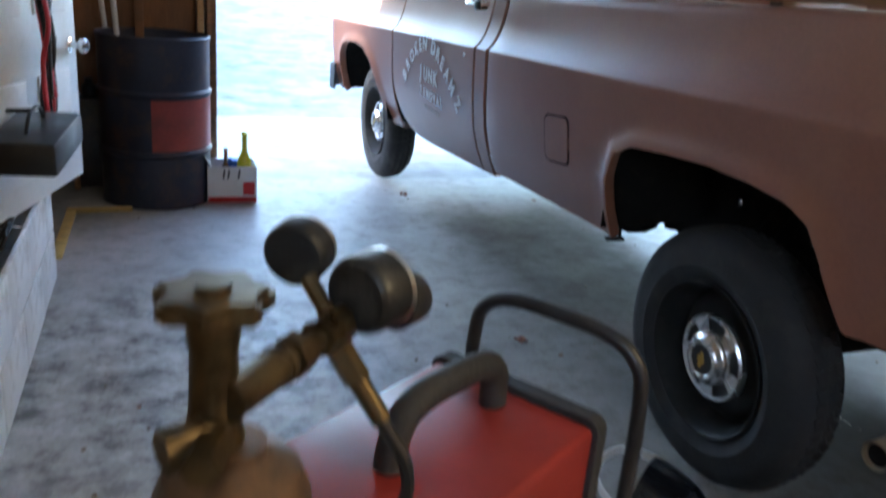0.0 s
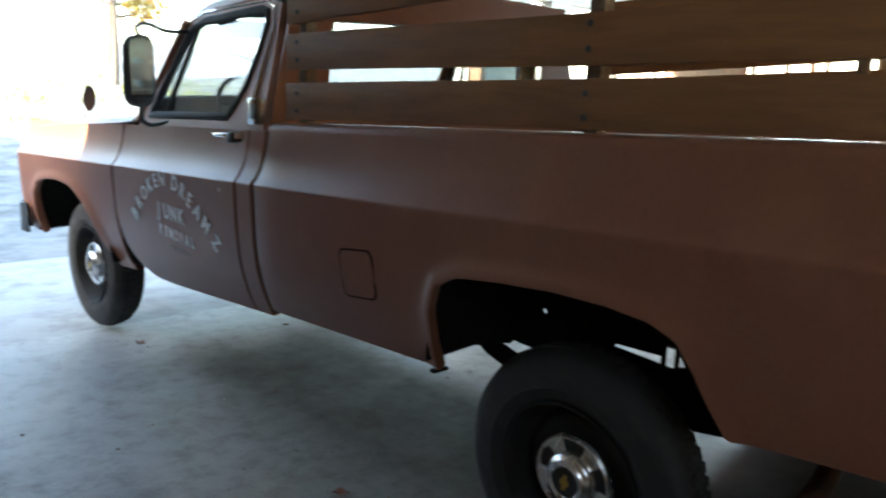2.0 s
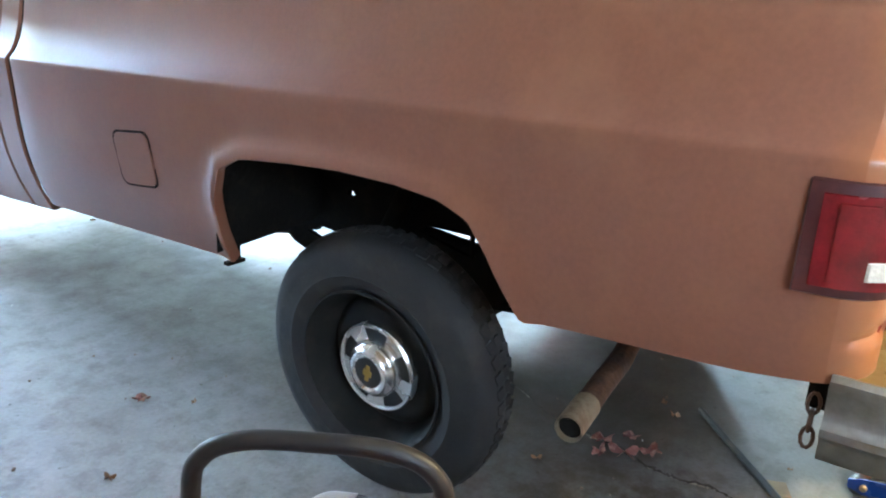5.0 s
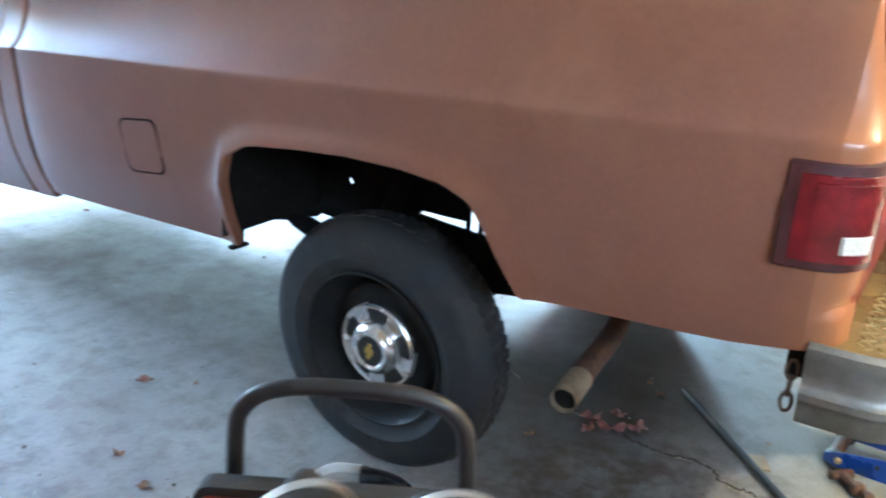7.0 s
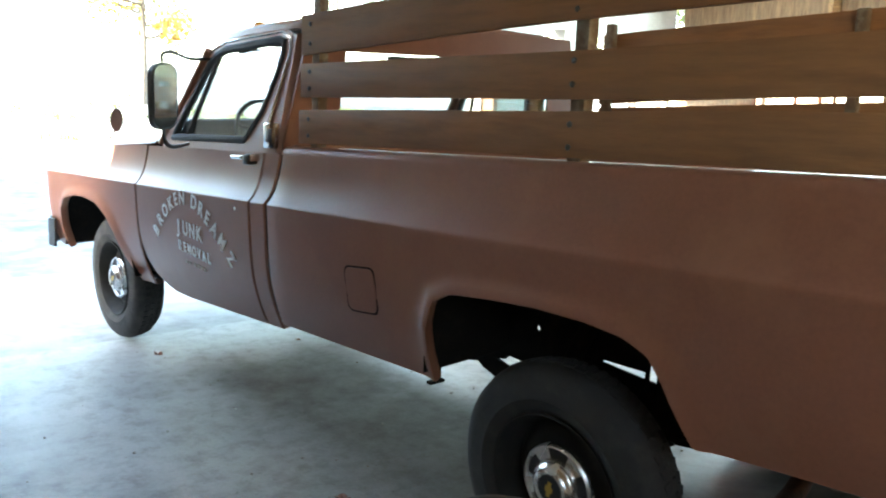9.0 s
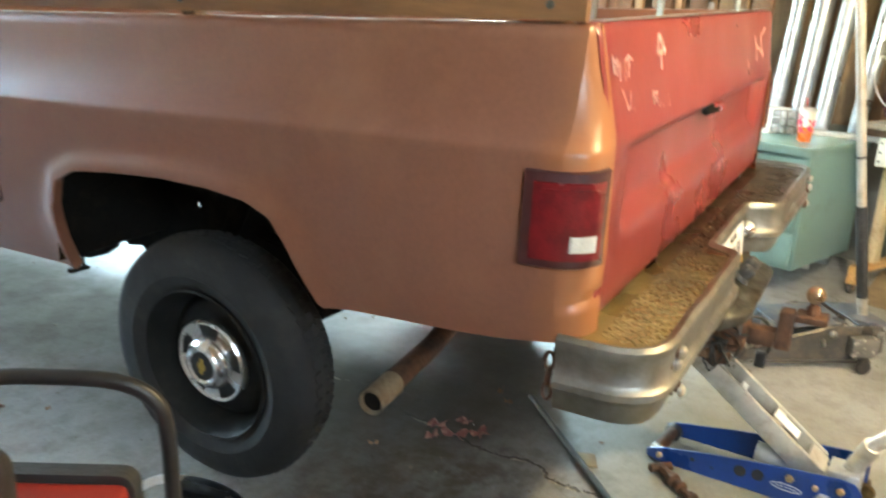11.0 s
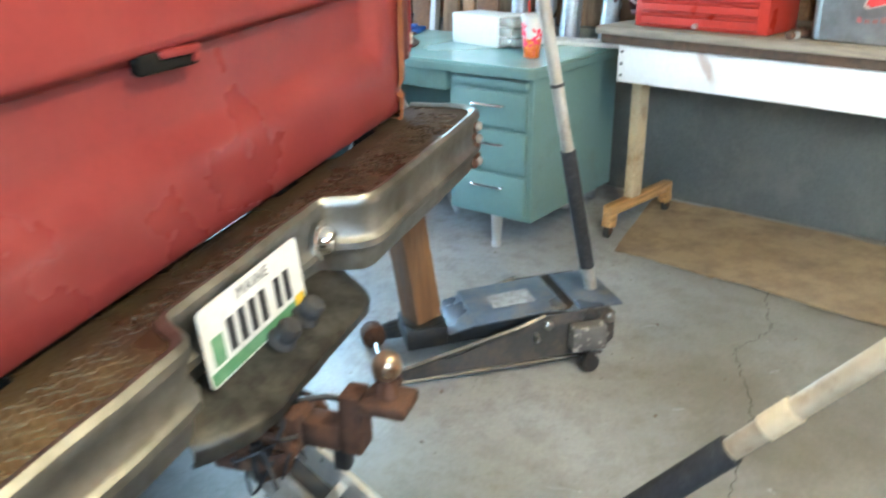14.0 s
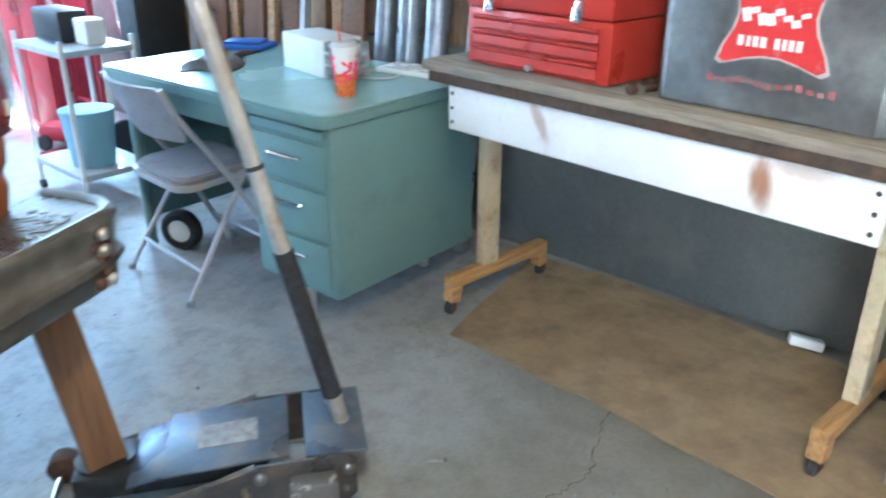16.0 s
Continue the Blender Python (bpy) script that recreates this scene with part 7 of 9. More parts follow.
# ---------------------------------------------------------------- trolley jacks
mj = Matrix.Translation((1.02, -0.418, 0)) @ Matrix.Rotation(radians(-4), 4, "Z")
bj = thing("blue_trolley_jack", mj, "blue trolley jack with silver arm under the tow hitch", "jack")
SIDE_POLY = [(0.0, 0.045), (0.03, 0.022), (0.20, 0.020), (0.56, 0.012), (0.600, 0.022), (0.602, 0.045), (0.57, 0.058), (0.40, 0.092), (0.22, 0.122), (0.06, 0.142), (0.02, 0.138), (0.0, 0.115)]
for x in (-0.098, 0.098):
    bm = B()
    prism(bm, SIDE_POLY, 0.006, Matrix.Translation((x - 0.003, 0, 0)) @ Euler((radians(90), 0, radians(90))).to_matrix().to_4x4())
    sp = part("side_plate", bm, JACK_BLUE, bj, "blue side plate")
    for y, z, r in ((0.090, 0.062, 0.024), (0.185, 0.098, 0.012), (0.052, 0.108, 0.010), (0.56, 0.035, 0.010), (0.115, 0.094, 0.009)):
        s_ = 1 if x > 0 else -1
        bm = B()
        lathe(bm, [(r, 0.0), (r, 0.010), (r * 0.8, 0.014), (0.0, 0.015)], (x, y, z), (x + s_, y, z), 6 if r > 0.011 else 12)
        part("plate_bolt", bm, ALU if r > 0.02 else BRASS_BOLT, sp, "large silver hex bolt" if r > 0.02 else "", smooth=False)
    for y, z, r in ((0.27, 0.075, 0.018), (0.32, 0.070, 0.018), (0.46, 0.055, 0.007), (0.40, 0.05, 0.004)):
        s_ = 1 if x > 0 else -1
        bm = B()
        cyl(bm, (x + s_ * 0.0028, y, z), (x + s_ * 0.0042, y, z), r, n=16)
        part("plate_hole", bm, BLACK, sp)
    bm = B()
    s_ = 1 if x > 0 else -1
    ring = [Vector((x + s_ * 0.0038, 0.190 + 0.042 * math.cos(a), 0.066 + 0.010 * math.sin(a))) for a in (2 * math.pi * k / 20 for k in range(20))]
    tube(bm, ring, 0.0012, 4, closed=True)
    for k in range(5):
        box(bm, (x + s_ * 0.0036, 0.166 + k * 0.012, 0.066), (0.0012, 0.006, 0.003))
    part("plate_mark", bm, WHITE_CARD, sp, "pale oval mark with bars")
for y, z, r in ((0.02, 0.10, 0.012), (0.14, 0.100, 0.012), (0.575, 0.035, 0.020)):
    bm = B()
    cyl(bm, (-0.10, y, z), (0.10, y, z), r, n=14)
    part("cross_rod", bm, STEEL if r < 0.02 else RUST, bj)
for x in (-0.082, 0.082):
    bm = B()
    lathe(bm, [(0.0, -0.016), (0.024, -0.016), (0.028, -0.011), (0.028, 0.011), (0.024, 0.016), (0.0, 0.016)], (x, 0.575, 0.028), (x + 1, 0.575, 0.028), 16, close=False)
    part("front_roller", bm, DARK_STEEL, bj)
    bm = B()
    lathe(bm, [(0.0, -0.010), (0.020, -0.010), (0.023, -0.006), (0.023, 0.006), (0.020, 0.010), (0.0, 0.010)], (x * 1.28, -0.005, 0.023), (x * 1.28 + 1, -0.005, 0.023), 16, close=False)
    box(bm, (x * 1.22, 0.01, 0.052), (0.05, 0.04, 0.012), bev=0.002)
    part("rear_caster", bm, BRASS, bj, "dull brass-coloured caster")
bm = B()
A0, A1 = Vector((0, 0.13, 0.105)), Vector((0, 0.52, 0.385))
am, al = frame_of(A0, A1)
bm = B()
vs = box(bm, (0, 0, 0), (0.098, 0.006, al))
xf(bm, vs, am @ Matrix.Translation((0, -0.026, al / 2)))
arm = part("lift_arm", bm, DARK_STEEL, bj, "lifting arm with silver rails")
for sx in (-0.054, 0.054):
    bm = B()
    vs = box(bm, (0, 0, 0), (0.016, 0.066, al), bev=0.003)
    xf(bm, vs, am @ Matrix.Translation((sx, 0, al / 2)))
    part("arm_rail", bm, SILVER, arm)
for h, ln in ((0.02, 0.06), (al * 0.36, 0.03), (al * 0.62, 0.02), (al - 0.04, 0.08)):
    bm = B()
    vs = box(bm, (0, 0, 0), (0.092, 0.012, ln))
    xf(bm, vs, am @ Matrix.Translation((0, 0.022 if ln > 0.025 else 0.0, h)))
    part("arm_bridge", bm, SILVER, arm)
bm = B()
vs = box(bm, (0, 0, 0), (0.05, 0.004, 0.09))
xf(bm, vs, am @ Matrix.Translation((0.0, 0.030, al * 0.30)))
part("warning_label", bm, WHITE_CARD, arm)
bm = B()
cyl(bm, (0, 0.52, 0.385), (0, 0.52, 0.405), 0.045, n=20)
for k in range(4):
    a = k * math.pi / 2
    box(bm, (0.035 * math.cos(a), 0.52 + 0.035 * math.sin(a), 0.412), (0.02, 0.02, 0.018), (0, 0, math.degrees(a)), 0.003)
part("saddle", bm, DARK_STEEL, bj, "dark steel saddle")
bm = B()
cyl(bm, (0, 0.05, 0.085), (0, 0.30, 0.10), 0.030, n=16)
box(bm, (0.0, 0.055, 0.10), (0.10, 0.09, 0.07), bev=0.008)
part("hydraulic_unit", bm, SILVER, bj)
inv = mj.inverted()
HA, HD = Vector((0.975, -0.415, 0.245)), Vector((-0.0275, -0.655, 0.755)).normalized()
bm = B()
tube(bm, [inv @ Vector((1.035, -0.375, 0.125)), inv @ (HA + HD * 0.00)], 0.026, 12)
tube(bm, [inv @ (HA - HD * 0.02), inv @ (HA + HD * 0.085)], 0.019, 12)
part("handle_socket", bm, SILVER, bj)
bm = B()
tube(bm, [inv @ (HA + HD * 0.08), inv @ (HA + HD * 0.49)], 0.0225, 14)
part("foam_grip", bm, FOAM, bj, "black foam grip")
bm = B()
tube(bm, [inv @ (HA + HD * 0.48), inv @ (HA + HD * 1.20)], 0.0165, 14)
rod = part("handle", bm, CREAM_TUBE, bj, "worn cream handle tube")
bm = B()
tube(bm, [inv @ (HA + HD * 0.55), inv @ (HA + HD * 0.60)], 0.0195, 14)
part("handle_sleeve", bm, CREAM, rod)
bm = B()
tube(bm, [inv @ (HA + HD * 0.90), inv @ (HA + HD * 1.20)], 0.0185, 14)
part("handle_sleeve", bm, CREAM_TUBE, rod)

RC, FC = Vector((2.376, -0.355, 0)), Vector((1.977, 0.249, 0))
gd = (FC - RC).normalized()
mg = Matrix.Translation(RC) @ Matrix.Rotation(math.atan2(-gd.x, gd.y), 4, "Z")
gj = thing("grey_trolley_jack", mg, "worn grey trolley jack holding a wooden block", "jack")
LNG = (FC - RC).length
GP = [(0.012, 0.075), (0.045, 0.045), (0.12, 0.040), (LNG, 0.022), (LNG + 0.02, 0.035), (LNG + 0.01, 0.055), (0.52, 0.085), (0.30, 0.165), (0.24, 0.182), (0.035, 0.188), (0.012, 0.165)]
for x in (-0.142, 0.142):
    bm = B()
    prism(bm, GP, 0.007, Matrix.Translation((x - 0.0035, 0, 0)) @ Euler((radians(90), 0, radians(90))).to_matrix().to_4x4())
    sp = part("side_plate", bm, JACK_GREY, gj, "scuffed grey side plate")
    bm = B()
    s_ = 1 if x > 0 else -1
    tube(bm, [(x + s_ * 0.004, 0.245, 0.182), (x + s_ * 0.008, 0.33, 0.155), (x + s_ * 0.008, LNG - 0.02, 0.062)], 0.009, 6)
    tube(bm, [(x + s_ * 0.004, 0.05, 0.030), (x + s_ * 0.004, LNG, 0.018)], 0.005, 6)
    part("plate_flange", bm, JACK_GREY, sp)
    bm = B()
    for y, z, r in ((0.235, 0.150, 0.016), (0.27, 0.105, 0.010), (0.275, 0.122, 0.008), (0.03, 0.150, 0.016), (0.04, 0.095, 0.007)):
        bm = B()
        lathe(bm, [(r, 0), (r, 0.010), (r * 0.6, 0.015), (0, 0.016)], (x + s_ * 0.003, y, z), (x + s_, y, z), 12)
        part("plate_bolt", bm, STEEL, sp)
    bm = B()
    box(bm, (x + s_ * 0.030, 0.115, 0.110), (0.055, 0.11, 0.080), bev=0.006)
    br = part("caster_bracket", bm, mat("chipped_grey", (0.16, 0.155, 0.145), 0.5, 0.3, (0.52, 0.50, 0.44), 0.60, 14, 60, 0.2, 0.08, sharp=0.03) if x < 0 else bpy.data.materials["chipped_grey"], gj)
    bm = B()
    lathe(bm, [(0.0, -0.012), (0.026, -0.012), (0.030, -0.008), (0.030, 0.008), (0.026, 0.012), (0.0, 0.012)], (x + s_ * 0.058, 0.115, 0.030), (x + s_ * 0.058 + 1, 0.115, 0.030), 18, close=False)
    for dx in (-0.016, 0.016):
        box(bm, (x + s_ * 0.058 + dx, 0.12, 0.050), (0.003, 0.026, 0.055))
    part("rear_caster", bm, DARK_STEEL, br)
    bm = B()
    lathe(bm, [(0.0, -0.028), (0.036, -0.028), (0.040, -0.022), (0.040, 0.022), (0.036, 0.028), (0.0, 0.028)], (x, LNG + 0.015, 0.0402), (x + 1, LNG + 0.015, 0.0402), 22, close=False)
    part("front_wheel", bm, RUST, gj, "rusty steel front wheel")
bm = B()
cyl(bm, (-0.15, LNG + 0.015, 0.040), (0.15, LNG + 0.015, 0.040), 0.010, n=12)
part("front_axle", bm, CHROME, gj)
COVER = mat("blue_grey_cover", (0.12, 0.145, 0.19), 0.32, 0.4, (0.24, 0.22, 0.19), 0.6, 5, 50, 0.2, 0.05)
for c_, s_, a_ in (((0, 0.055, 0.186), (0.27, 0.145, 0.008), 0), ((0, 0.31, 0.178), (0.25, 0.29, 0.008), -4), ((0, 0.49, 0.152), (0.22, 0.10, 0.008), -14)):
    bm = B()
    box(bm, c_, s_, (a_, 0, 0), 0.002)
    part("cover_plate", bm, COVER, gj, "blue-grey cover plate")
bm = B()
box(bm, (0.0, 0.31, 0.1835), (0.09, 0.14, 0.002), (-4, 0, 0))
part("worn_label", bm, mat("worn_label", (0.36, 0.36, 0.36), 0.6, 0, (0.22, 0.2, 0.19), 0.52, 16, 60, 0.2, 0.05), gj, smooth=False)
bm = B()
box(bm, (0, 0.44, 0.105), (0.11, 0.44, 0.050), (-3, 0, 0), 0.006)
box(bm, (0, 0.60, 0.120), (0.15, 0.13, 0.06), bev=0.006)
cyl(bm, (0, 0.60, 0.140), (0, 0.60, 0.158), 0.068, n=24)
part("lift_arm", bm, DARK_STEEL, gj)
inv = mg.inverted()
G0, G1 = Vector((2.352, -0.330, 0.185)), Vector((2.218, -0.165, 1.12))
gdir = (G1 - G0).normalized()
bm = B()
tube(bm, [inv @ (G0 - gdir * 0.04), inv @ (G0 + gdir * 0.075)], 0.020, 12)
tube(bm, [inv @ (G0 + gdir * 0.070), inv @ (G0 + gdir * 0.09)], 0.023, 12)
part("handle_socket", bm, SILVER, gj)
bm = B()
tube(bm, [inv @ (G0 + gdir * 0.085), inv @ (G0 + gdir * 0.49)], 0.0235, 14)
part("foam_grip", bm, FOAM, gj, "black foam grip")
bm = B()
tube(bm, [inv @ (G0 + gdir * 0.48), inv @ (G0 + gdir * 1.34)], 0.0185, 14)
hd = part("handle", bm, SILVER, gj, "silver handle tube")
bm = B()
tube(bm, [inv @ (G0 + gdir * 0.69), inv @ (G0 + gdir * 0.70)], 0.0205, 14)
part("handle_joint", bm, DARK_STEEL, hd)

bm = B()
b0, b1 = mg @ Vector((0, 0.60, 0.1585)), lean(2.010, 0.212, 0.575)
fm, fl = frame_of(b0, b1)
vs = box(bm, (0, 0, 0), (0.092, 0.092, fl), bev=0.004)
xf(bm, vs, fm @ Matrix.Translation((0, 0, fl / 2)) @ Matrix.Rotation(0.5, 4, "Z"))
solo("wooden_block", bm, LIGHT_WOOD, "upright wooden post on the jack under the bumper", "wooden block")

# ---------------------------------------------------------------- welding cart
ax, wd = Vector((-0.85, -0.53, 0)).normalized(), Vector((0.53, -0.85, 0)).normalized()
FM = Vector((-0.815, 0.550, 0))
mw = Matrix(((wd.x, -ax.x, 0, FM.x), (wd.y, -ax.y, 0, FM.y), (0, 0, 1, 0), (0, 0, 0, 1)))
# local x runs across the cart, local -y towards the gas cylinder
cart = thing("welding_cart", mw, "black steel welding cart with a bent tube handle", "cart")
bm = B()
tube(bm, smooth_path([(-0.108, 0.024, 0.22), (-0.108, 0.024, 0.60), (-0.105, 0.022, 0.785), (-0.090, 0.020, 0.838), (-0.045, 0.018, 0.862), (0.03, 0.018, 0.866), (0.105, 0.018, 0.862), (0.148, 0.020, 0.838), (0.163, 0.022, 0.785), (0.166, 0.024, 0.60), (0.166, 0.024, 0.22)], 6), 0.0105, 12)
part("tube_handle", bm, BLACK, cart, "bent black tube handle")
for z in (0.385, 0.14):
    bm = B()
    box(bm, (0, -0.26, z), (0.33, 0.66, 0.016), bev=0.003)
    part("shelf", bm, BLACK, cart)
for x in (-0.155, 0.155):
    bm = B()
    box(bm, (x, -0.56, 0.26), (0.022, 0.022, 0.26))
    part("post", bm, BLACK, cart)
    bm = B()
    lathe(bm, [(0.0, -0.018), (0.085, -0.018), (0.10, -0.010), (0.10, 0.010), (0.085, 0.018), (0.0, 0.018)], (x * 1.22, -0.50, 0.10), (x * 1.22 + 1, -0.50, 0.10), 24, close=False)
    part("cart_wheel", bm, RUBBER, cart)
    bm = B()
    cyl(bm, (x, 0.02, 0.0), (x, 0.02, 0.14), 0.018, n=12)
    part("front_foot", bm, BLACK, cart)

wel = thing("welder", mw @ Matrix.Translation((0.0, -0.018, 0.0)) @ Matrix.Diagonal((0.92, 1.0, 1.0, 1.0)), "red welding machine with grey trim and a dark grip handle", "welder")
bm = B()
box(bm, (0, -0.235, 0.575), (0.285, 0.45, 0.355), bev=0.012, seg=3)
case = part("welder_case", bm, WELD_RED, wel)
for y in (-0.004, -0.462):
    bm = B()
    ring = rounded(0.300, 0.372, 0.022)
    prism(bm, ring, 0.026, Matrix.Translation((0, y + 0.013, 0.577)) @ Euler((radians(90), 0, 0)).to_matrix().to_4x4())
    part("end_trim", bm, GRIP, wel, "dark grey end trim")
bm = B()
tube(bm, smooth_path([(0.0, -0.06, 0.755), (0.0, -0.065, 0.800), (0.0, -0.095, 0.822), (0.0, -0.16, 0.828), (0.0, -0.215, 0.826), (0.0, -0.250, 0.812), (0.0, -0.265, 0.785), (0.0, -0.270, 0.755)], 5), 0.020, 12)
part("carry_handle", bm, GRIP, wel, "dark grey grip handle")

gas = thing("gas_cylinder", Matrix.Translation((-1.2708, 0.0531, 0.0774)) @ Matrix.Scale(0.94, 4), "brown gas cylinder with brass valve and two dark gauges", "gas cylinder")
bm = B()
lathe(bm, [(0.0, -0.060), (0.07, -0.060), (0.088, -0.045), (0.089, 0.02), (0.089, 0.80), (0.086, 0.86), (0.076, 0.905), (0.060, 0.940), (0.048, 0.958), (0.045, 0.972)], (0, 0, 0), (0, 0, 1), 40, close=False)
part("cylinder_body", bm, BROWN_STEEL, gas)
bm = B()
cyl(bm, (0, 0, -0.0822), (0, 0, -0.058), 0.08, n=30)
part("cylinder_foot", bm, DARK_STEEL, gas)
bm = B()
lathe(bm, [(0.044, 0.955), (0.047, 0.965), (0.047, 0.985), (0.040, 1.003), (0.026, 1.010), (0.021, 1.014), (0.020, 1.022)], (0, 0, 0), (0, 0, 1), 30)
part("neck_ring", bm, BROWN_STEEL, gas)
VX, VY = -0.010, 0.004
bm = B()
lathe(bm, [(0.017, 1.012), (0.0185, 1.020), (0.0165, 1.030), (0.0145, 1.045), (0.0135, 1.080), (0.0150, 1.086), (0.0150, 1.096), (0.011, 1.100), (0.010, 1.112)], (VX, VY, 0), (VX, VY, 1), 10)
valve = part("valve_body", bm, BRASS, gas, "tarnished brass valve")
bm = B()
cyl(bm, (-0.016, -0.012, 1.034), (-0.040, -0.022, 1.033), 0.0125, n=6)
cyl(bm, (-0.010, -0.016, 1.034), (-0.022, -0.044, 1.033), 0.0115, n=6)
part("safety_plug", bm, BRASS, valve)
bm = B()
pts = []
for k in range(48):
    a = 2 * math.pi * k / 48
    r = 0.0305 + 0.0036 * math.cos(7 * a)
    pts.append((r * math.cos(a), r * math.sin(a)))
prism(bm, pts, 0.014, Matrix.Translation((VX, VY, 1.103)))
bmesh.ops.bevel(bm, geom=[e for e in bm.edges if abs(e.verts[0].co.z - e.verts[1].co.z) < 1e-5], offset=0.003, segments=2, affect="EDGES")
cyl(bm, (VX, VY, 1.112), (VX, VY, 1.121), 0.010, n=14)
part("hand_wheel", bm, BRASS, valve, "scalloped brass hand wheel")
O, R = Vector((0.012, 0.012, 1.050)), Vector((0.083, 0.100, 1.042))
dv = (R - O).normalized()
bm = B()
cyl(bm, O - dv * 0.026, O + dv * 0.040, 0.0120, n=16)
cyl(bm, O + dv * 0.030, O + dv * 0.034, 0.0138, n=16)
part("outlet", bm, BRASS, valve)
bm = B()
cyl(bm, O + dv * 0.044, O + dv * 0.062, 0.0150, n=6)
part("outlet_nut", bm, BRASS, valve, "hexagonal brass nut")
reg = B()
cyl(reg, O + dv * 0.066, O + dv * 0.150, 0.0085, n=14)
cyl(reg, O + dv * 0.085, O + dv * 0.130, 0.014, n=8)
regulator = part("regulator", reg, BRASS, gas, "brass gas regulator")
rc = O + dv * 0.105


def gauge(center, facing, r, depth, stem):
    c, f = Vector(center), Vector(facing).normalized()
    bm = B()
    lathe(bm, [(0.0, 0.0), (r * 0.86, 0.0), (r * 0.96, 0.003), (r, 0.008), (r, depth - 0.004), (r * 0.98, depth), (r * 0.90, depth), (r * 0.88, depth - 0.004)], c - f * depth / 2, c + f, 32, close=False)
    g = part("gauge", bm, mat("dark_gauge_case", (0.013, 0.013, 0.012), 0.42, 0.2, (0.06, 0.055, 0.045), 0.62, 14, 80, 0.25, 0.08) if "dark_gauge_case" not in bpy.data.materials else bpy.data.materials["dark_gauge_case"], gas, "round dark pressure gauge")
    bm = B()
    lathe(bm, [(r * 0.89, depth - 0.005), (0.0, depth - 0.005)], c - f * depth / 2, c + f, 28, close=False)
    part("gauge_face", bm, LENS_WHITE, g)
    bm = B()
    lathe(bm, [(r * 1.005, depth - 0.004), (r * 1.005, depth + 0.001), (r * 0.92, depth + 0.001)], c - f * depth / 2, c + f, 32, close=False)
    part("gauge_rim", bm, ALU, g)
    bm = B()
    tube(bm, [stem, c - f * depth * 0.2 + (Vector(stem) - c).normalized() * r * 0.9], 0.007, 8)
    part("gauge_stem", bm, BRASS, g)


gauge((0.066, 0.154, 1.082), (0.55, 0.83, 0.05), 0.0255, 0.026, rc + dv * 0.01)
gauge((0.111, 0.110, 1.064), (0.80, 0.55, 0.02), 0.0300, 0.034, rc + dv * 0.03)
bm = B()
lathe(bm, [(0.0, 0.0), (0.020, 0.001), (0.022, 0.004), (0.022, 0.03), (0.015, 0.034)], Vector((0.135, 0.132, 1.042)), Vector((0.293, 0.282, 1.022)), 24)
part("adjusting_knob", bm, BLACK, gas)
bm = B()
h0 = rc + Vector((0.006, -0.002, -0.012))
h1 = h0 + Vector((0.030, -0.022, -0.052))
tube(bm, [h0, h0 + (h1 - h0) * 0.45], 0.0105, 6)
tube(bm, [h0 + (h1 - h0) * 0.45, h1], 0.0080, 10)
part("hose_fitting", bm, BRASS, gas, "brass hose fitting")
bm = B()
tube(bm, smooth_path([h1, h1 + Vector((0.020, -0.006, -0.040)), h1 + Vector((0.030, 0.030, -0.110)), h1 + Vector((0.010, 0.10, -0.24)), h1 + Vector((-0.03, 0.18, -0.42))], 6), 0.0055, 8)
part("gas_hose", bm, BLACK, gas, "black gas hose")

# welding mask on the floor, lying on its side with the open back turned to the wheel
mk = thing("welding_mask", Matrix.Translation((-0.175, 1.020, 0)), "black welding helmet with a pale headband lying on the floor", "welding helmet")
MU, MN = Vector((0.80, 0.60, 0)), Vector((0.60, -0.80, 0))
bm = B()
rows = []
for i in range(13):
    t = i / 12 * math.pi / 2
    c, s_ = math.cos(t) ** 0.7, math.sin(t)
    rows.append([MU * (0.135 * c * math.cos(a)) + MN * (0.165 * s_) + Vector((0, 0, 0.105 + 0.10 * c * math.sin(a) - 0.02 * s_)) for a in (2 * math.pi * k / 32 for k in range(32))])
sheet(bm, rows, closed=True)
thick(bm, 0.004)
shell = part("mask_shell", bm, mat("gloss_black_shell", (0.012, 0.013, 0.016), 0.26, 0, (0.03, 0.03, 0.035), 0.62, 6, 60, 0.2, 0.02), mk)
bm = B()
vs = box(bm, (0, 0, 0), (0.105, 0.016, 0.055), bev=0.004)
xf(bm, vs, Matrix.Translation(MN * 0.118 + MU * -0.045 + Vector((0, 0, 0.150))) @ Matrix.Rotation(math.atan2(MU.y, MU.x) - 0.25, 4, "Z") @ Matrix.Rotation(radians(-42), 4, "X"))
part("mask_window", bm, plain("dark_filter_glass", (0.05, 0.055, 0.06), 0.12), shell, "dark glossy window")
bm = B()
P = smooth_path([MU * 0.12 + Vector((0, 0, 0.15)), MU * 0.11 - MN * 0.07 + Vector((0, 0, 0.16)), MU * 0.06 - MN * 0.115 + Vector((0, 0, 0.16)), MU * -0.02 - MN * 0.12 + Vector((0, 0, 0.155)), MU * -0.08 - MN * 0.085 + Vector((0, 0, 0.14)), MU * -0.105 - MN * 0.03 + Vector((0, 0, 0.12)), MU * -0.11 + Vector((0, 0, 0.11))], 6)
sheet(bm, [[p + Vector((0, 0, 0.012)), p + Vector((0, 0, -0.012))] for p in P])
thick(bm, 0.004)
part("headband", bm, WHITE_CARD, mk, "pale headband")
bm = B()
box(bm, MU * -0.045 - MN * 0.105 + Vector((0, 0, 0.042)), (0.075, 0.060, 0.060), (14, 18, 40), 0.016, 3)
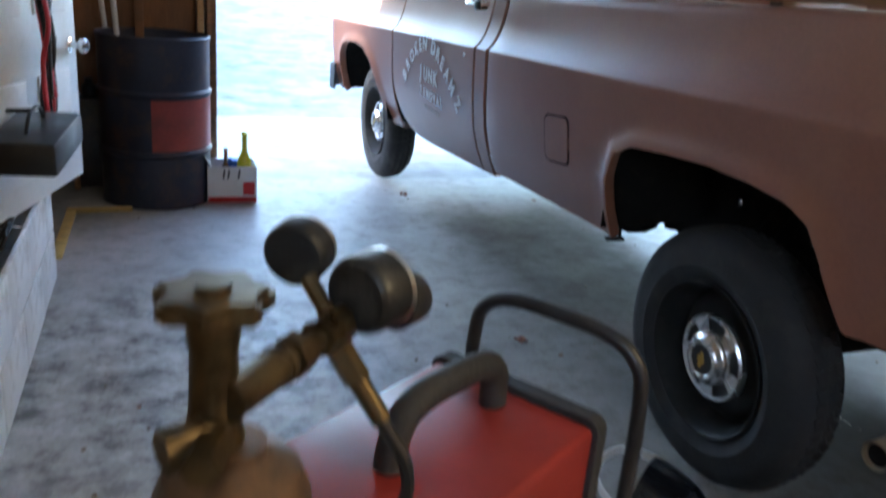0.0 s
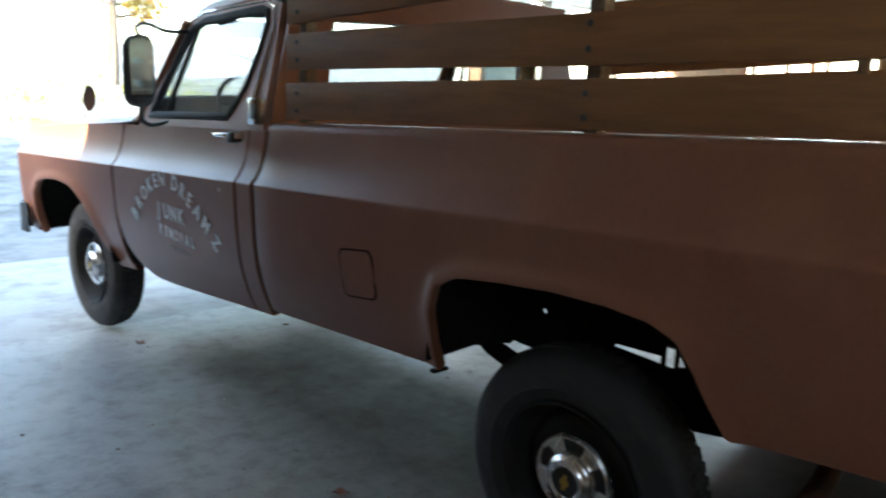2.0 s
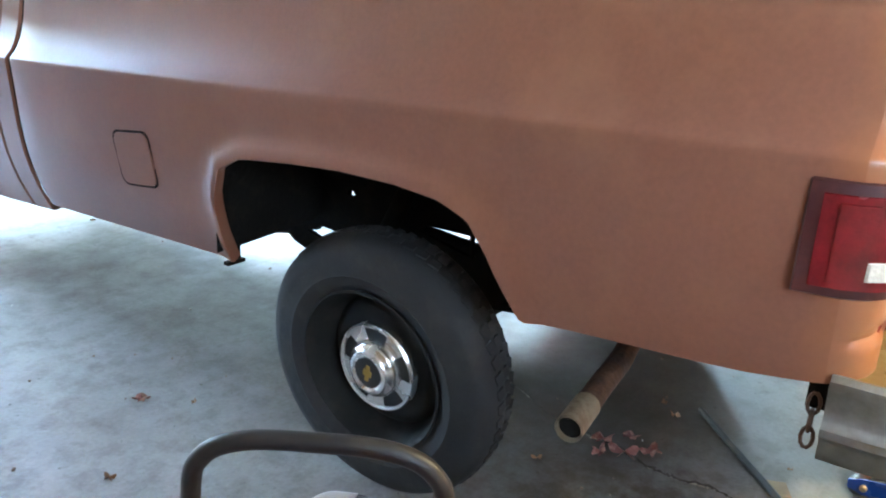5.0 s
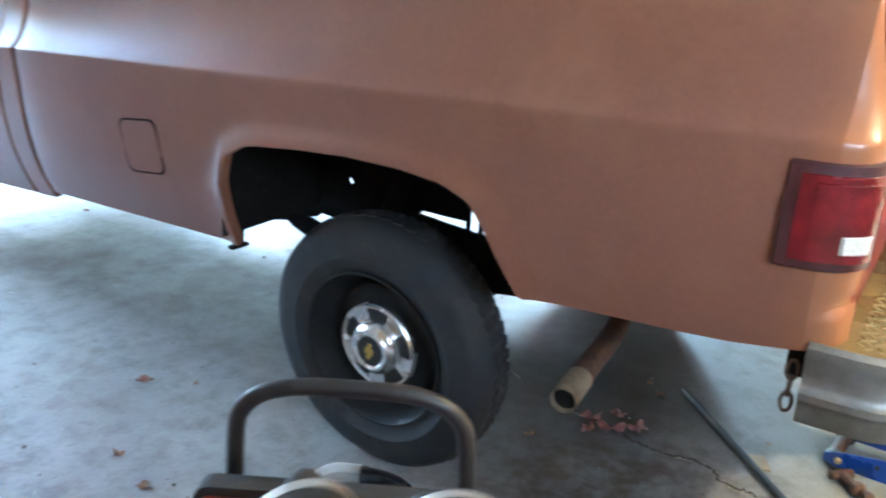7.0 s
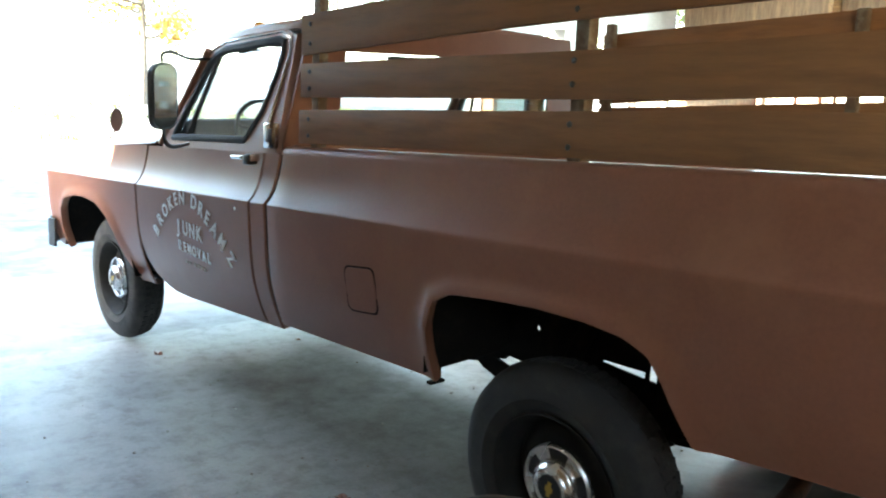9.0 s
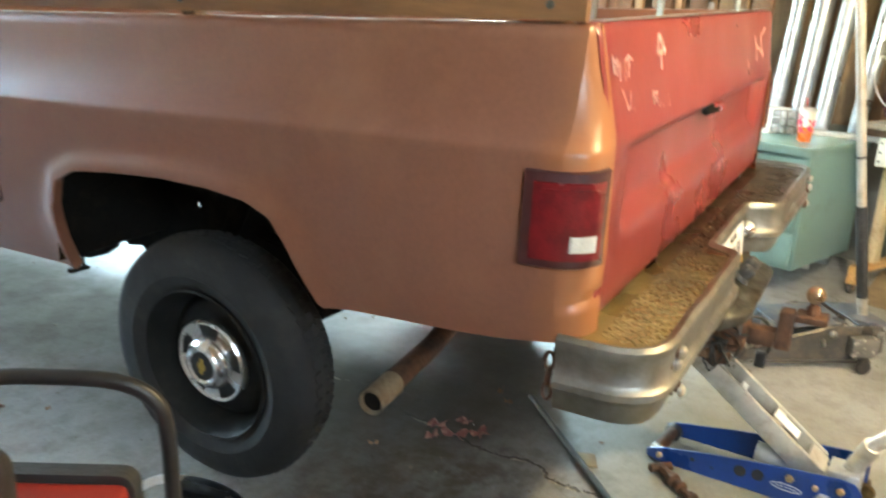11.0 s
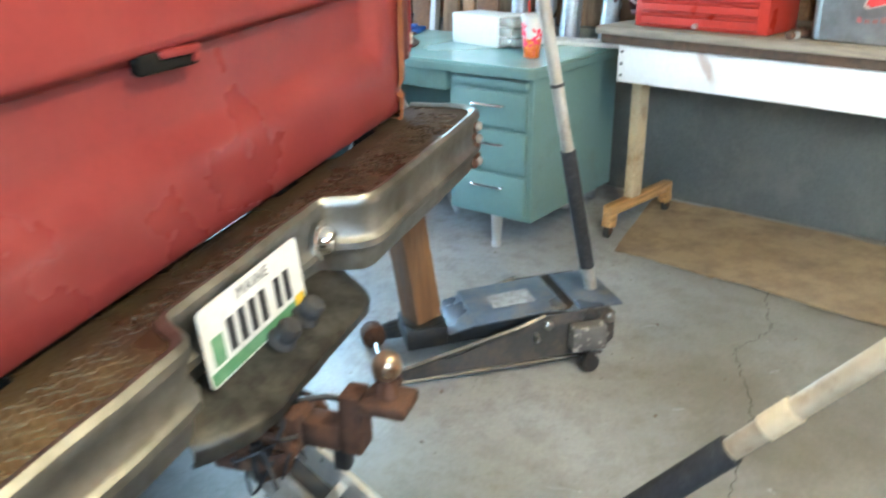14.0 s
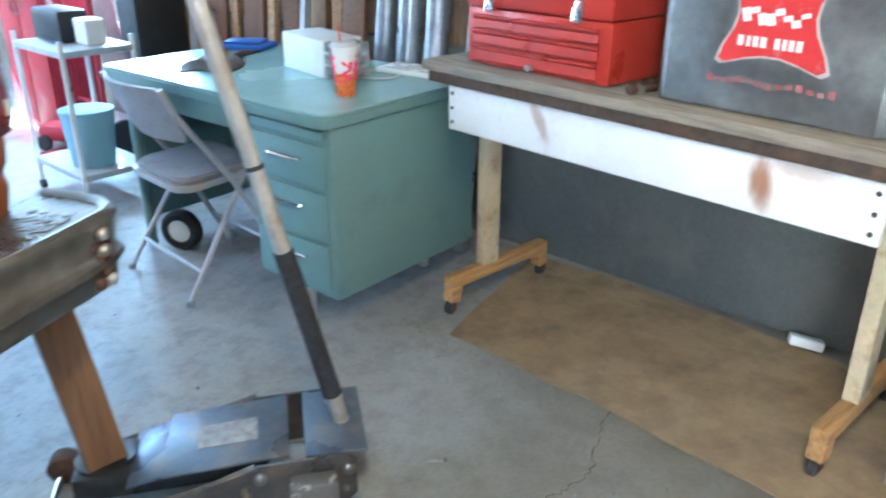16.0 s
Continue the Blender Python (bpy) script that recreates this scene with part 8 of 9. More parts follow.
part("brow_pad", bm, mat("dark_blue_pad", (0.018, 0.030, 0.14), 0.6, 0, (0.03, 0.04, 0.09), 0.55, 20, 90, 0.2, 0.1), mk, "dark blue brow pad")

# rubber mat
u1, u2 = Vector((0.13, -0.99, 0)).normalized(), Vector((-0.99, -0.13, 0)).normalized()
m0 = Vector((0.10, 0.845, 0))
mm = Matrix(((u2.x, u1.x, 0, m0.x), (u2.y, u1.y, 0, m0.y), (0, 0, 1, 0), (0, 0, 0, 1)))
rmat = thing("rubber_mat", mm, "dark ribbed rubber floor mat", "floor mat")
bm = B()
prism(bm, [(x + 0.32, y + 0.46) for x, y in rounded(0.64, 0.92, 0.02)], 0.008)
part("mat_base", bm, RUBBER_GREY, rmat)
bm = B()
for i in range(6):
    for j in range(9):
        cx, cy = 0.055 + i * 0.106, 0.06 + j * 0.10
        for k in range(5):
            o = -0.036 + k * 0.018
            if (i + j) % 2:
                box(bm, (cx + o, cy, 0.0105), (0.009, 0.096, 0.006))
            else:
                box(bm, (cx, cy + o, 0.0105), (0.100, 0.009, 0.006))
part("ribs", bm, mat("worn_mat_ribs", (0.062, 0.060, 0.058), 0.8, 0, (0.095, 0.088, 0.078), 0.55, 6, 90, 0.3, 0.3), rmat, kind="stuff", smooth=False)

# tools and litter on the floor behind the truck
pb = thing("breaker_bar", Matrix.Translation((0.49, 0.05, 0)), "long steel breaker bar with a dark knurled handle", "tool")
bm = B()
a, b = Vector((0.0, 0.0, 0.014)), Vector((0.64, 0.61, 0.014))
d = (b - a).normalized()
tube(bm, [a + d * 0.20, b], 0.0105, 10)
part("bar", bm, DARK_STEEL, pb)
bm = B()
tube(bm, [a, a + d * 0.02, a + d * 0.03, a + d * 0.20, a + d * 0.215], [0.0155, 0.0165, 0.0145, 0.0145, 0.011], 10)
part("bar_grip", bm, BLACK, pb)
bm = B()
tube(bm, [(0.424, 0.015, 0.016), (0.23, -0.165, 0.016)], 0.016, 12)
tube(bm, [(0.424, 0.015, 0.016), (0.415, 0.007, 0.016)], 0.018, 12)
solo("steel_pipe", bm, RUST, "rusty length of steel pipe on the floor", "pipe")
bm = B()
a, b = Vector((0.912, 0.130, 0.020)), Vector((0.690, -0.098, 0.018))
d = (b - a).normalized()
n = Vector((-d.y, d.x, 0))
tube(bm, [a - n * 0.035, a + n * 0.035], 0.014, 8)
tube(bm, [a, a + d * 0.07, a + d * 0.10, b], [0.016, 0.013, 0.010, 0.011], 8)
for q_, r_, l_ in ((0.055, 0.022, 0.030), (0.100, 0.019, 0.022), (0.155, 0.020, 0.030), (0.215, 0.017, 0.022), (0.262, 0.019, 0.026)):
    p = a + d * q_
    lathe(bm, [(r_ * 0.55, 0.0), (r_, l_ * 0.25), (r_, l_ * 0.75), (r_ * 0.5, l_)], p, p + d, 8)
for k in range(7):
    p = a + d * (0.14 + k * 0.02)
    tube(bm, [p - n * 0.012 + Vector((0, 0, 0.006)), p + n * 0.012 + d * 0.012 + Vector((0, 0, 0.006))], 0.004, 5)
for o in (-0.010, 0.010):
    tube(bm, [b - d * 0.09 + n * o, b + n * o], 0.006, 6)
solo("rusty_puller", bm, RUST, "rusty threaded puller tool on the floor", "tool")
bm = B()
box(bm, (0, 0, 0.004), (0.075, 0.062, 0.006), bev=0.001)
solo("cardboard_scrap", bm, CARDBOARD, "small square scrap of cardboard on the floor", "scrap", m=pose(0.845, 0.345, 0.0, 0, 0, 25))
bm = B()
box(bm, (0, 0, 0.012), (0.045, 0.03, 0.022), bev=0.003)
solo("wood_chip", bm, CREAM, "small pale offcut of wood on the mat", "offcut", m=pose(0.155, 0.344, 0.0125, 0, 0, 60))


def leaf_mesh(name, material, w=0.05):
    bm = B()
    pts = []
    for k in range(24):
        a = 2 * math.pi * k / 24
        r = w * (0.55 + 0.45 * abs(math.cos(2.5 * a)) ** 1.5)
        pts.append(Vector((r * math.cos(a), r * math.sin(a), 0.004 + 0.012 * math.cos(3 * a + 0.7))))
    c = bm.verts.new((0, 0, 0.005))
    vs = [bm.verts.new(p) for p in pts]
    for i in range(24):
        bm.faces.new((c, vs[i], vs[(i + 1) % 24]))
    return finish(bm, name, material)


LEAF_A = mat("dry_brown_leaf", (0.28, 0.15, 0.075), 0.8, 0, (0.16, 0.085, 0.05), 0.55, 20, 90, 0.25, 0.1, random_tone=0.3)
LEAF_R = mat("dry_red_leaf", (0.17, 0.055, 0.04), 0.8, 0, (0.40, 0.22, 0.16), 0.58, 20, 90, 0.25, 0.1, random_tone=0.25)
LEAVES = [leaf_mesh("dry_leaf", LEAF_A, 0.03), leaf_mesh("dry_leaf", LEAF_R, 0.033)]
for k, (x, y, s_, kind) in enumerate(((0.023, 2.10, 1.0, 1), (0.19, 4.12, 1.1, 1), (-0.33, 1.62, 0.9, 0), (-0.42, 1.50, 1.2, 0), (-0.28, 1.80, 0.7, 0), (0.74, 0.76, 1.5, 1), (0.80, 0.70, 1.2, 1), (0.70, 0.82, 1.1, 1), (0.77, 0.84, 1.3, 1), (0.84, 0.78, 1.0, 1), (0.12, 1.96, 0.5, 0), (1.0, 3.95, 0.6, 0), (0.55, 0.95, 0.6, 0), (1.06, 0.72, 0.8, 0), (1.12, 0.78, 0.6, 0), (0.62, 0.30, 0.35, 0), (0.36, 0.32, 0.4, 0), (0.98, 0.34, 0.35, 0), (0.43, 0.36, 0.3, 0))):
    ob = new("dry_leaf", LEAVES[kind])
    ob.matrix_world = pose(x, y, 0.0, 0, 0, random.uniform(0, 360)) @ Matrix.Diagonal((s_, s_ * 0.75, s_, 1))
    tagged(ob, "dry reddish leaf on the concrete floor" if kind else "small dry brown leaf on the concrete floor", "leaf", "dry leaves")
bm = B()
for k in range(260):
    x, y = random.uniform(-1.5, 3.2), random.uniform(-1.6, 4.3)
    if 0.02 < x < 0.36 and (0.9 < y < 1.6):
        continue
    r = random.choice((0.0025, 0.003, 0.004, 0.006))
    vs = box(bm, (x, y, r * 0.45), (r * random.uniform(0.8, 2.2), r * 1.2, r * 0.9), (0, 0, random.uniform(0, 90)))
solo("floor_grit", bm, mat("grit", (0.16, 0.12, 0.085), 0.9, 0, (0.5, 0.48, 0.43), 0.60, 3, 90, 0.3, 0.2, sharp=0.02), "grit and crumbs of dirt on the floor", "grit", kind="stuff", smooth=False)


# bare tan patch worn into the floor, with a paper scrap on it
bm = B()
ctr, ax = Vector((0.285, 0.385, 0.0012)), Vector((0.74, -0.67, 0)).normalized()
ay = Vector((-ax.y, ax.x, 0))
ring = []
for k in range(64):
    a = 2 * math.pi * k / 64
    r = 1 + 0.16 * math.sin(3 * a + 1) + 0.10 * math.sin(7 * a) + 0.06 * math.sin(13 * a + 2) + random.uniform(-0.05, 0.05)
    ring.append(bm.verts.new(ctr + ax * 0.175 * r * math.cos(a) + ay * 0.068 * r * math.sin(a)))
bm.faces.new(ring)
part("bare_patch", bm, mat("bare_tan_concrete", (0.27, 0.235, 0.16), 0.85, 0, (0.16, 0.145, 0.11), 0.5, 14, 60, 0.22, 0.3), floor, "bare tan patch in the concrete", smooth=False)
bm = B()
sheet(bm, [[(0.184, 0.378, 0.006), (0.20, 0.34, 0.004)], [(0.165, 0.358, 0.011), (0.178, 0.325, 0.009)], [(0.118, 0.339, 0.004), (0.152, 0.313, 0.006)]])
thick(bm, 0.001)
solo("paper_scrap", bm, WHITE_CARD, "small white paper scrap lying on the floor", "scrap", m=pose(0, 0, 0))

# pale scuffs scraped into the floor
def scuff(p, q, w):
    p, q = Vector((*p, 0.0013)), Vector((*q, 0.0013))
    d = (q - p).normalized()
    n = Vector((-d.y, d.x, 0))
    rows = []
    for i in range(9):
        c = p + (q - p) * (i / 8) + n * random.uniform(-0.004, 0.004)
        ww = w * (0.15 + random.random()) * math.sin(math.pi * (0.06 + 0.88 * i / 8))
        rows.append([c + n * ww, c - n * ww])
    bm = B()
    sheet(bm, rows)
    part("scuff", bm, SCUFF, floor, smooth=False)


SCUFF = mat("pale_scuff", (0.42, 0.42, 0.40), 0.7, 0, (0.26, 0.255, 0.24), 0.5, 30, 90, 0.2, 0.1)
for p, q, w in (((1.559, -0.363), (1.566, -0.46), 0.006), ((1.522, -0.495), (1.544, -0.651), 0.004), ((1.535, -0.796), (1.538, -0.848), 0.008), ((1.726, -0.878), (1.709, -0.9), 0.006), ((1.218, -0.685), (1.226, -0.812), 0.005), ((1.245, -0.554), (1.235, -0.582), 0.006), ((1.146, -0.476), (1.155, -0.50), 0.005), ((2.0, -0.62), (2.02, -0.67), 0.006), ((1.86, -0.45), (1.88, -0.47), 0.007), ((2.5, -0.5), (2.52, -0.55), 0.006), ((2.3, -0.9), (2.33, -0.93), 0.006), ((-0.55, 1.75), (-0.50, 1.84), 0.006)):
    scuff(p, q, w)

# ---------------------------------------------------------------- corner by the garage door
DRUM_BLUE = mat("dark_blue_drum", (0.022, 0.026, 0.045), 0.45, 0.2, (0.075, 0.045, 0.035), 0.62, 4, 60, 0.3, 0.08)
DRUM_RED = mat("faded_red_drum", (0.30, 0.055, 0.045), 0.5, 0.1, (0.20, 0.045, 0.04), 0.58, 4, 60, 0.2, 0.06)
drum = thing("steel_drum", Matrix.Translation((-1.215, 4.165, 0)), "dark blue steel drum with a faded red panel", "drum")
RD = 0.278
prof = [(0.0, 0.012), (0.262, 0.012), (0.272, 0.0), (RD + 0.004, 0.004), (RD, 0.02), (RD, 0.270), (RD + 0.010, 0.282), (RD + 0.010, 0.294), (RD, 0.306), (RD, 0.575), (RD + 0.010, 0.587), (RD + 0.010, 0.599), (RD, 0.611), (RD, 0.850), (RD + 0.006, 0.862), (RD + 0.007, 0.872), (RD + 0.001, 0.878), (RD - 0.008, 0.872), (RD - 0.008, 0.40), (0.0, 0.40)]
bm = B()
lathe(bm, prof, (0, 0, 0), (0, 0, 1), 56, close=False)
part("drum_shell", bm, DRUM_BLUE, drum)
bm = B()
sheet(bm, [[((RD + 0.0016) * math.cos(a), (RD + 0.0016) * math.sin(a), z) for a in [radians(-96 + 92 * k / 16) for k in range(17)]] for z in (0.310, 0.40, 0.50, 0.572)])
part("red_panel", bm, DRUM_RED, drum, "faded red painted panel")

crate = thing("carton", pose(-0.832, 4.10, 0, 0, 0, -2), "white cardboard carton with a red print holding bottles", "carton")
bm = B()
rows = [[(sx * (0.13 - i), sy * (0.102 - i), z) for sx, sy in ((-1, -1), (1, -1), (1, 1), (-1, 1))] for i, z in ((0.10, 0.004), (0.0, 0.004), (0.0, 0.205), (0.004, 0.205), (0.004, 0.010), (0.10, 0.010))]
sheet(bm, rows, closed=True)
for r_ in (0, -1):
    bm.faces.new([bm.verts.new(p) for p in rows[r_]])
bmesh.ops.remove_doubles(bm, verts=bm.verts, dist=0.0001)
part("carton_box", bm, WHITE_CARD, crate, smooth=False)
bm = B()
box(bm, (-0.128, -0.02, 0.235), (0.003, 0.15, 0.085), (0, -28, 0))
part("carton_flap", bm, WHITE_CARD, crate, smooth=False)
bm = B()
box(bm, (0.0, -0.1026, 0.022), (0.256, 0.0012, 0.032))
part("red_print", bm, EMBLEM_RED, crate, smooth=False)
bm = B()
box(bm, (0.088, -0.1026, 0.085), (0.062, 0.0012, 0.075))
part("red_print", bm, EMBLEM_RED, crate, smooth=False)
for x in (-0.045, -0.02, 0.035):
    bm = B()
    box(bm, (x, -0.1026, 0.165), (0.010, 0.0012, 0.05), (0, 8, 0))
    part("dark_print", bm, INK, crate, smooth=False)


def bottle(x, y, h, r, material, label, z=0.012, tilt=0):
    bm = B()
    lathe(bm, [(0.0, 0.0), (r * 0.92, 0.0), (r, 0.006), (r, h * 0.52), (r * 0.86, h * 0.60), (r * 0.42, h * 0.70), (r * 0.34, h * 0.78), (r * 0.34, h * 0.95), (r * 0.42, h * 0.955), (r * 0.42, h), (0.0, h)], (0, 0, 0), (0, 0, 1), 20, close=False)
    solo("bottle", bm, material, label, "bottle", "bottles in the carton", m=pose(x, y, z, tilt, 0, 0))


bottle(-0.765, 4.06, 0.375, 0.041, mat("yellow_glass", (0.55, 0.52, 0.02), 0.15, 0, None, 0.5, 4, 30, 0.1, 0.0, coat=0.4), "yellow-green glass bottle standing in the carton")
bottle(-0.735, 4.055, 0.23, 0.030, mat("brown_glass", (0.10, 0.03, 0.012), 0.15, 0, None, 0.5, 4, 30, 0.1, 0.0, coat=0.4), "brown glass bottle standing in the carton")
bottle(-0.865, 4.06, 0.285, 0.032, bpy.data.materials["brown_glass"], "brown glass bottle standing in the carton")
bm = B()
box(bm, (0, 0, 0.0), (0.09, 0.05, 0.06), (15, 10, 20), 0.004)
solo("blue_wrapper", bm, BLUE, "crumpled blue wrapper in the carton", "wrapper", m=pose(-0.80, 4.13, 0.19))

# yellow boards on the floor round the corner
for p, q in (((-1.655, 3.20), (-1.635, 3.86)), ((-1.66, 3.885), (-1.35, 3.895))):
    bm = B()
    a, b = Vector((*p, 0)), Vector((*q, 0))
    c, d = (a + b) / 2, b - a
    box(bm, (c.x, c.y, 0.011), (d.length, 0.045, 0.020), (0, 0, math.degrees(math.atan2(d.y, d.x))), 0.003)
    solo("yellow_board", bm, YELLOW_WOOD, "narrow yellow painted board on the floor", "board", "yellow boards")

# white side door with a knob
dm = pose(-1.775, 2.25, 0, 0, 0, -17.3)
wdoor = tagged(thing("door_1", dm), "white painted side door with a metal knob, standing ajar", "door", kind="structure")
bm = B()
box(bm, (0, 0.40, 1.235), (0.045, 0.80, 1.61), bev=0.004)
part("door_leaf", bm, DOOR_WHITE, wdoor)
for z0, z1 in ((0.52, 0.85), (1.05, 1.85)):
    bm = B()
    for y in (0.22, 0.58):
        box(bm, (0.024, y, (z0 + z1) / 2), (0.012, 0.26, z1 - z0), bev=0.005)
    part("door_panel", bm, DOOR_WHITE, wdoor)
bm = B()
lathe(bm, [(0.028, 0.0), (0.028, 0.006), (0.012, 0.010), (0.012, 0.035), (0.026, 0.045), (0.028, 0.060), (0.018, 0.070), (0.0, 0.071)], (0.022, 0.73, 0.93), (1, 0.73, 0.93), 20)
part("door_knob", bm, CHROME, wdoor, "round metal knob")

# tools hanging on the wall by the door
lop = thing("loppers", pose(-1.165, 4.455, 1.26, 0, 0, 0), "garden loppers with yellow handles hanging on the wall", "loppers")
for x0, x1 in ((-0.060, -0.022), (0.060, 0.018)):
    bm = B()
    tube(bm, [(x0, 0, -0.08), (x0, 0, 0.02)], 0.019, 10)
    part("grip", bm, BLACK, lop)
    bm = B()
    tube(bm, [(x0, 0, 0.02), (x1, 0, 0.31)], 0.014, 10)
    part("handle", bm, mat("yellow_enamel", (0.62, 0.40, 0.04), 0.45, 0, None, 0.5, 8, 60, 0.15, 0.05) if x0 < 0 else bpy.data.materials["yellow_enamel"], lop, "yellow handle")
bm = B()
box(bm, (0, 0, 0.36), (0.09, 0.03, 0.10), bev=0.01)
prism(bm, [(-0.03, 0.0), (0.03, 0.0), (0.05, 0.09), (0.01, 0.17), (-0.04, 0.10)], 0.008, Matrix.Translation((0, 0.004, 0.40)) @ Euler((radians(90), 0, 0)).to_matrix().to_4x4())
part("blades", bm, DARK_STEEL, lop)
for x, y, x1, y1, z1, r, mt, lb in ((-1.345, 4.26, -1.435, 4.41, 1.52, 0.014, GREY_METAL, "grey metal broom handle standing in the drum"), (-1.375, 4.24, -1.50, 4.41, 1.42, 0.013, GREY_METAL, "grey metal tool handle standing in the drum"), (-1.62, 4.20, -1.70, 4.38, 1.95, 0.016, STUD, "orange wooden pole leaning in the corner")):
    bm = B()
    tube(bm, [(x, y, 0.03), (x1, y1, z1)], r, 10)
    solo("tool_handle", bm, mt, lb, "tool handle", "tool handles")
for x, z, h, r, mt, lb in ((-1.55, 1.22, 0.15, 0.030, mat("orange_bottle", (0.55, 0.16, 0.06), 0.4, 0, (0.7, 0.6, 0.5), 0.56, 9, 60, 0.15, 0.03), "orange and white spray bottle on the wall"), (-1.66, 1.52, 0.14, 0.026, BLACK, "black plastic holder on the wall")):
    bm = B()
    lathe(bm, [(0.0, 0), (r, 0), (r, h * 0.65), (r * 0.5, h * 0.8), (r * 0.5, h), (0, h)], (0, 0, 0), (0, 0, 1), 16, close=False)
    solo("wall_bottle", bm, mt, lb, "bottle", m=pose(x, 4.44 - r, z))
bm = B()
box(bm, (0, 0, 0), (0.15, 0.05, 0.008), bev=0.002)
solo("wall_shelf", bm, OAK, "small wooden shelf on the wall", "shelf", m=pose(-1.62, 4.435, 1.375))
bm = B()
box(bm, (-1.55, 4.42, 0.25), (0.18, 0.16, 0.50), bev=0.02)
lathe(bm, [(0.035, 0.5), (0.035, 0.56), (0.02, 0.57), (0.02, 0.60), (0.0, 0.60)], (-1.55, 4.42, 0), (-1.55, 4.42, 1), 14)
solo("tall_can", bm, DARK_STEEL, "dark metal can standing behind the drum", "can")

# leads and belts hanging on the left wall
hang = thing("hanging_leads", Matrix.Translation((-1.585, 2.52, 1.47)), "black and red jumper leads hanging from a wall hook", "jumper leads")
for k in range(7):
    bm = B()
    y0 = random.uniform(-0.10, 0.14)
    P = [(0, y0 * 0.3, 0.02)]
    for j in range(6):
        P.append((random.uniform(-0.012, 0.03), y0 + random.uniform(-0.03, 0.03), -0.10 - j * 0.11 - random.uniform(0, 0.03)))
    if k % 2:
        P += [(0.01, y0 + 0.06, -0.76), (0.02, y0 + 0.10, -0.66), (0.01, y0 + 0.10, -0.45)]
    tube(bm, smooth_path(P, 5), 0.008 if k % 3 else 0.006, 7)
    part("lead", bm, plain("red_lead", (0.42, 0.02, 0.03), 0.5) if k == 2 else (bpy.data.materials["red_lead"] if k == 5 else BLACK), hang)
bm = B()
for z, y in ((-0.28, 0.05), (-0.40, 0.0), (-0.52, 0.08)):
    box(bm, (0.02, y, z), (0.025, 0.035, 0.09), (20, 10, 0), 0.006)
part("clamps", bm, DARK_STEEL, hang)
bm = B()
cyl(bm, (-0.08, 0.0, 0.02), (0.03, 0.0, 0.035), 0.008, n=8)
part("hook", bm, STEEL, hang)
tray = thing("black_tray", pose(-1.595, 2.27, 0.715, 0, 0, -8), "small black battery tray hung on the wall", "tray")
bm = B()
box(bm, (0, 0, 0.0), (0.19, 0.37, 0.10), (4, 0, 0), 0.015)
part("tray_body", bm, BLACK, tray)
bm = B()
tube(bm, smooth_path([(0.0, -0.10, 0.045), (0.0, -0.05, 0.09), (0.0, 0.05, 0.10), (0.0, 0.11, 0.05)], 6), 0.006, 8)
tube(bm, [(-0.075, 0.0, 0.09), (0.0, 0.0, 0.095)], 0.006, 8)
part("tray_handle", bm, BLACK, tray)
bm = B()
for k in range(8):
    tube(bm, smooth_path([(random.uniform(-0.05, 0.05), random.uniform(-0.08, 0.08), 0.0), (random.uniform(-0.04, 0.06), random.uniform(-0.1, 0.1), 0.06), (random.uniform(-0.05, 0.05), random.uniform(-0.1, 0.1), 0.012)], 5), 0.007, 6)
solo("coiled_belts", bm, BLACK, "tangle of dark belts on the low block wall", "belts", m=pose(-1.735, 2.20, 0.417))

# ---------------------------------------------------------------- things along the right wall
DUCT = mat("galvanised_duct", (0.42, 0.45, 0.48), 0.36, 0.8, (0.30, 0.31, 0.32), 0.56, 5, 40, 0.22, 0.04)
for s, d, r, h, tilt in ((0.62, 0.13, 0.05, 2.05, 3.0), (0.76, 0.14, 0.055, 2.2, 4.0), (0.93, 0.12, 0.045, 1.9, 2.0), (0.42, 0.12, 0.045, 1.75, 3.0)):
    p = on_wall(s, d + 0.10)
    q = on_wall(s - 0.06, 0.065, h)
    bm = B()
    cyl(bm, p, q, r, n=18)
    dv_ = (Vector(q) - Vector(p)).normalized()
    for t in (0.3, 0.62):
        c = Vector(p) + dv_ * h * t
        cyl(bm, c, c + dv_ * 0.012, r + 0.004, n=18)
    solo("metal_duct", bm, DUCT, "galvanised duct pipe leaning against the wall", "duct pipe", "duct pipes")
bm = B()
c = on_wall(0.75, 0.235, 1.60)
box(bm, c, (0.05, 0.46, 0.06), (0, 0, -20), 0.003)
solo("wooden_cleat", bm, OAK, "wooden cleat across the leaning ducts", "cleat")
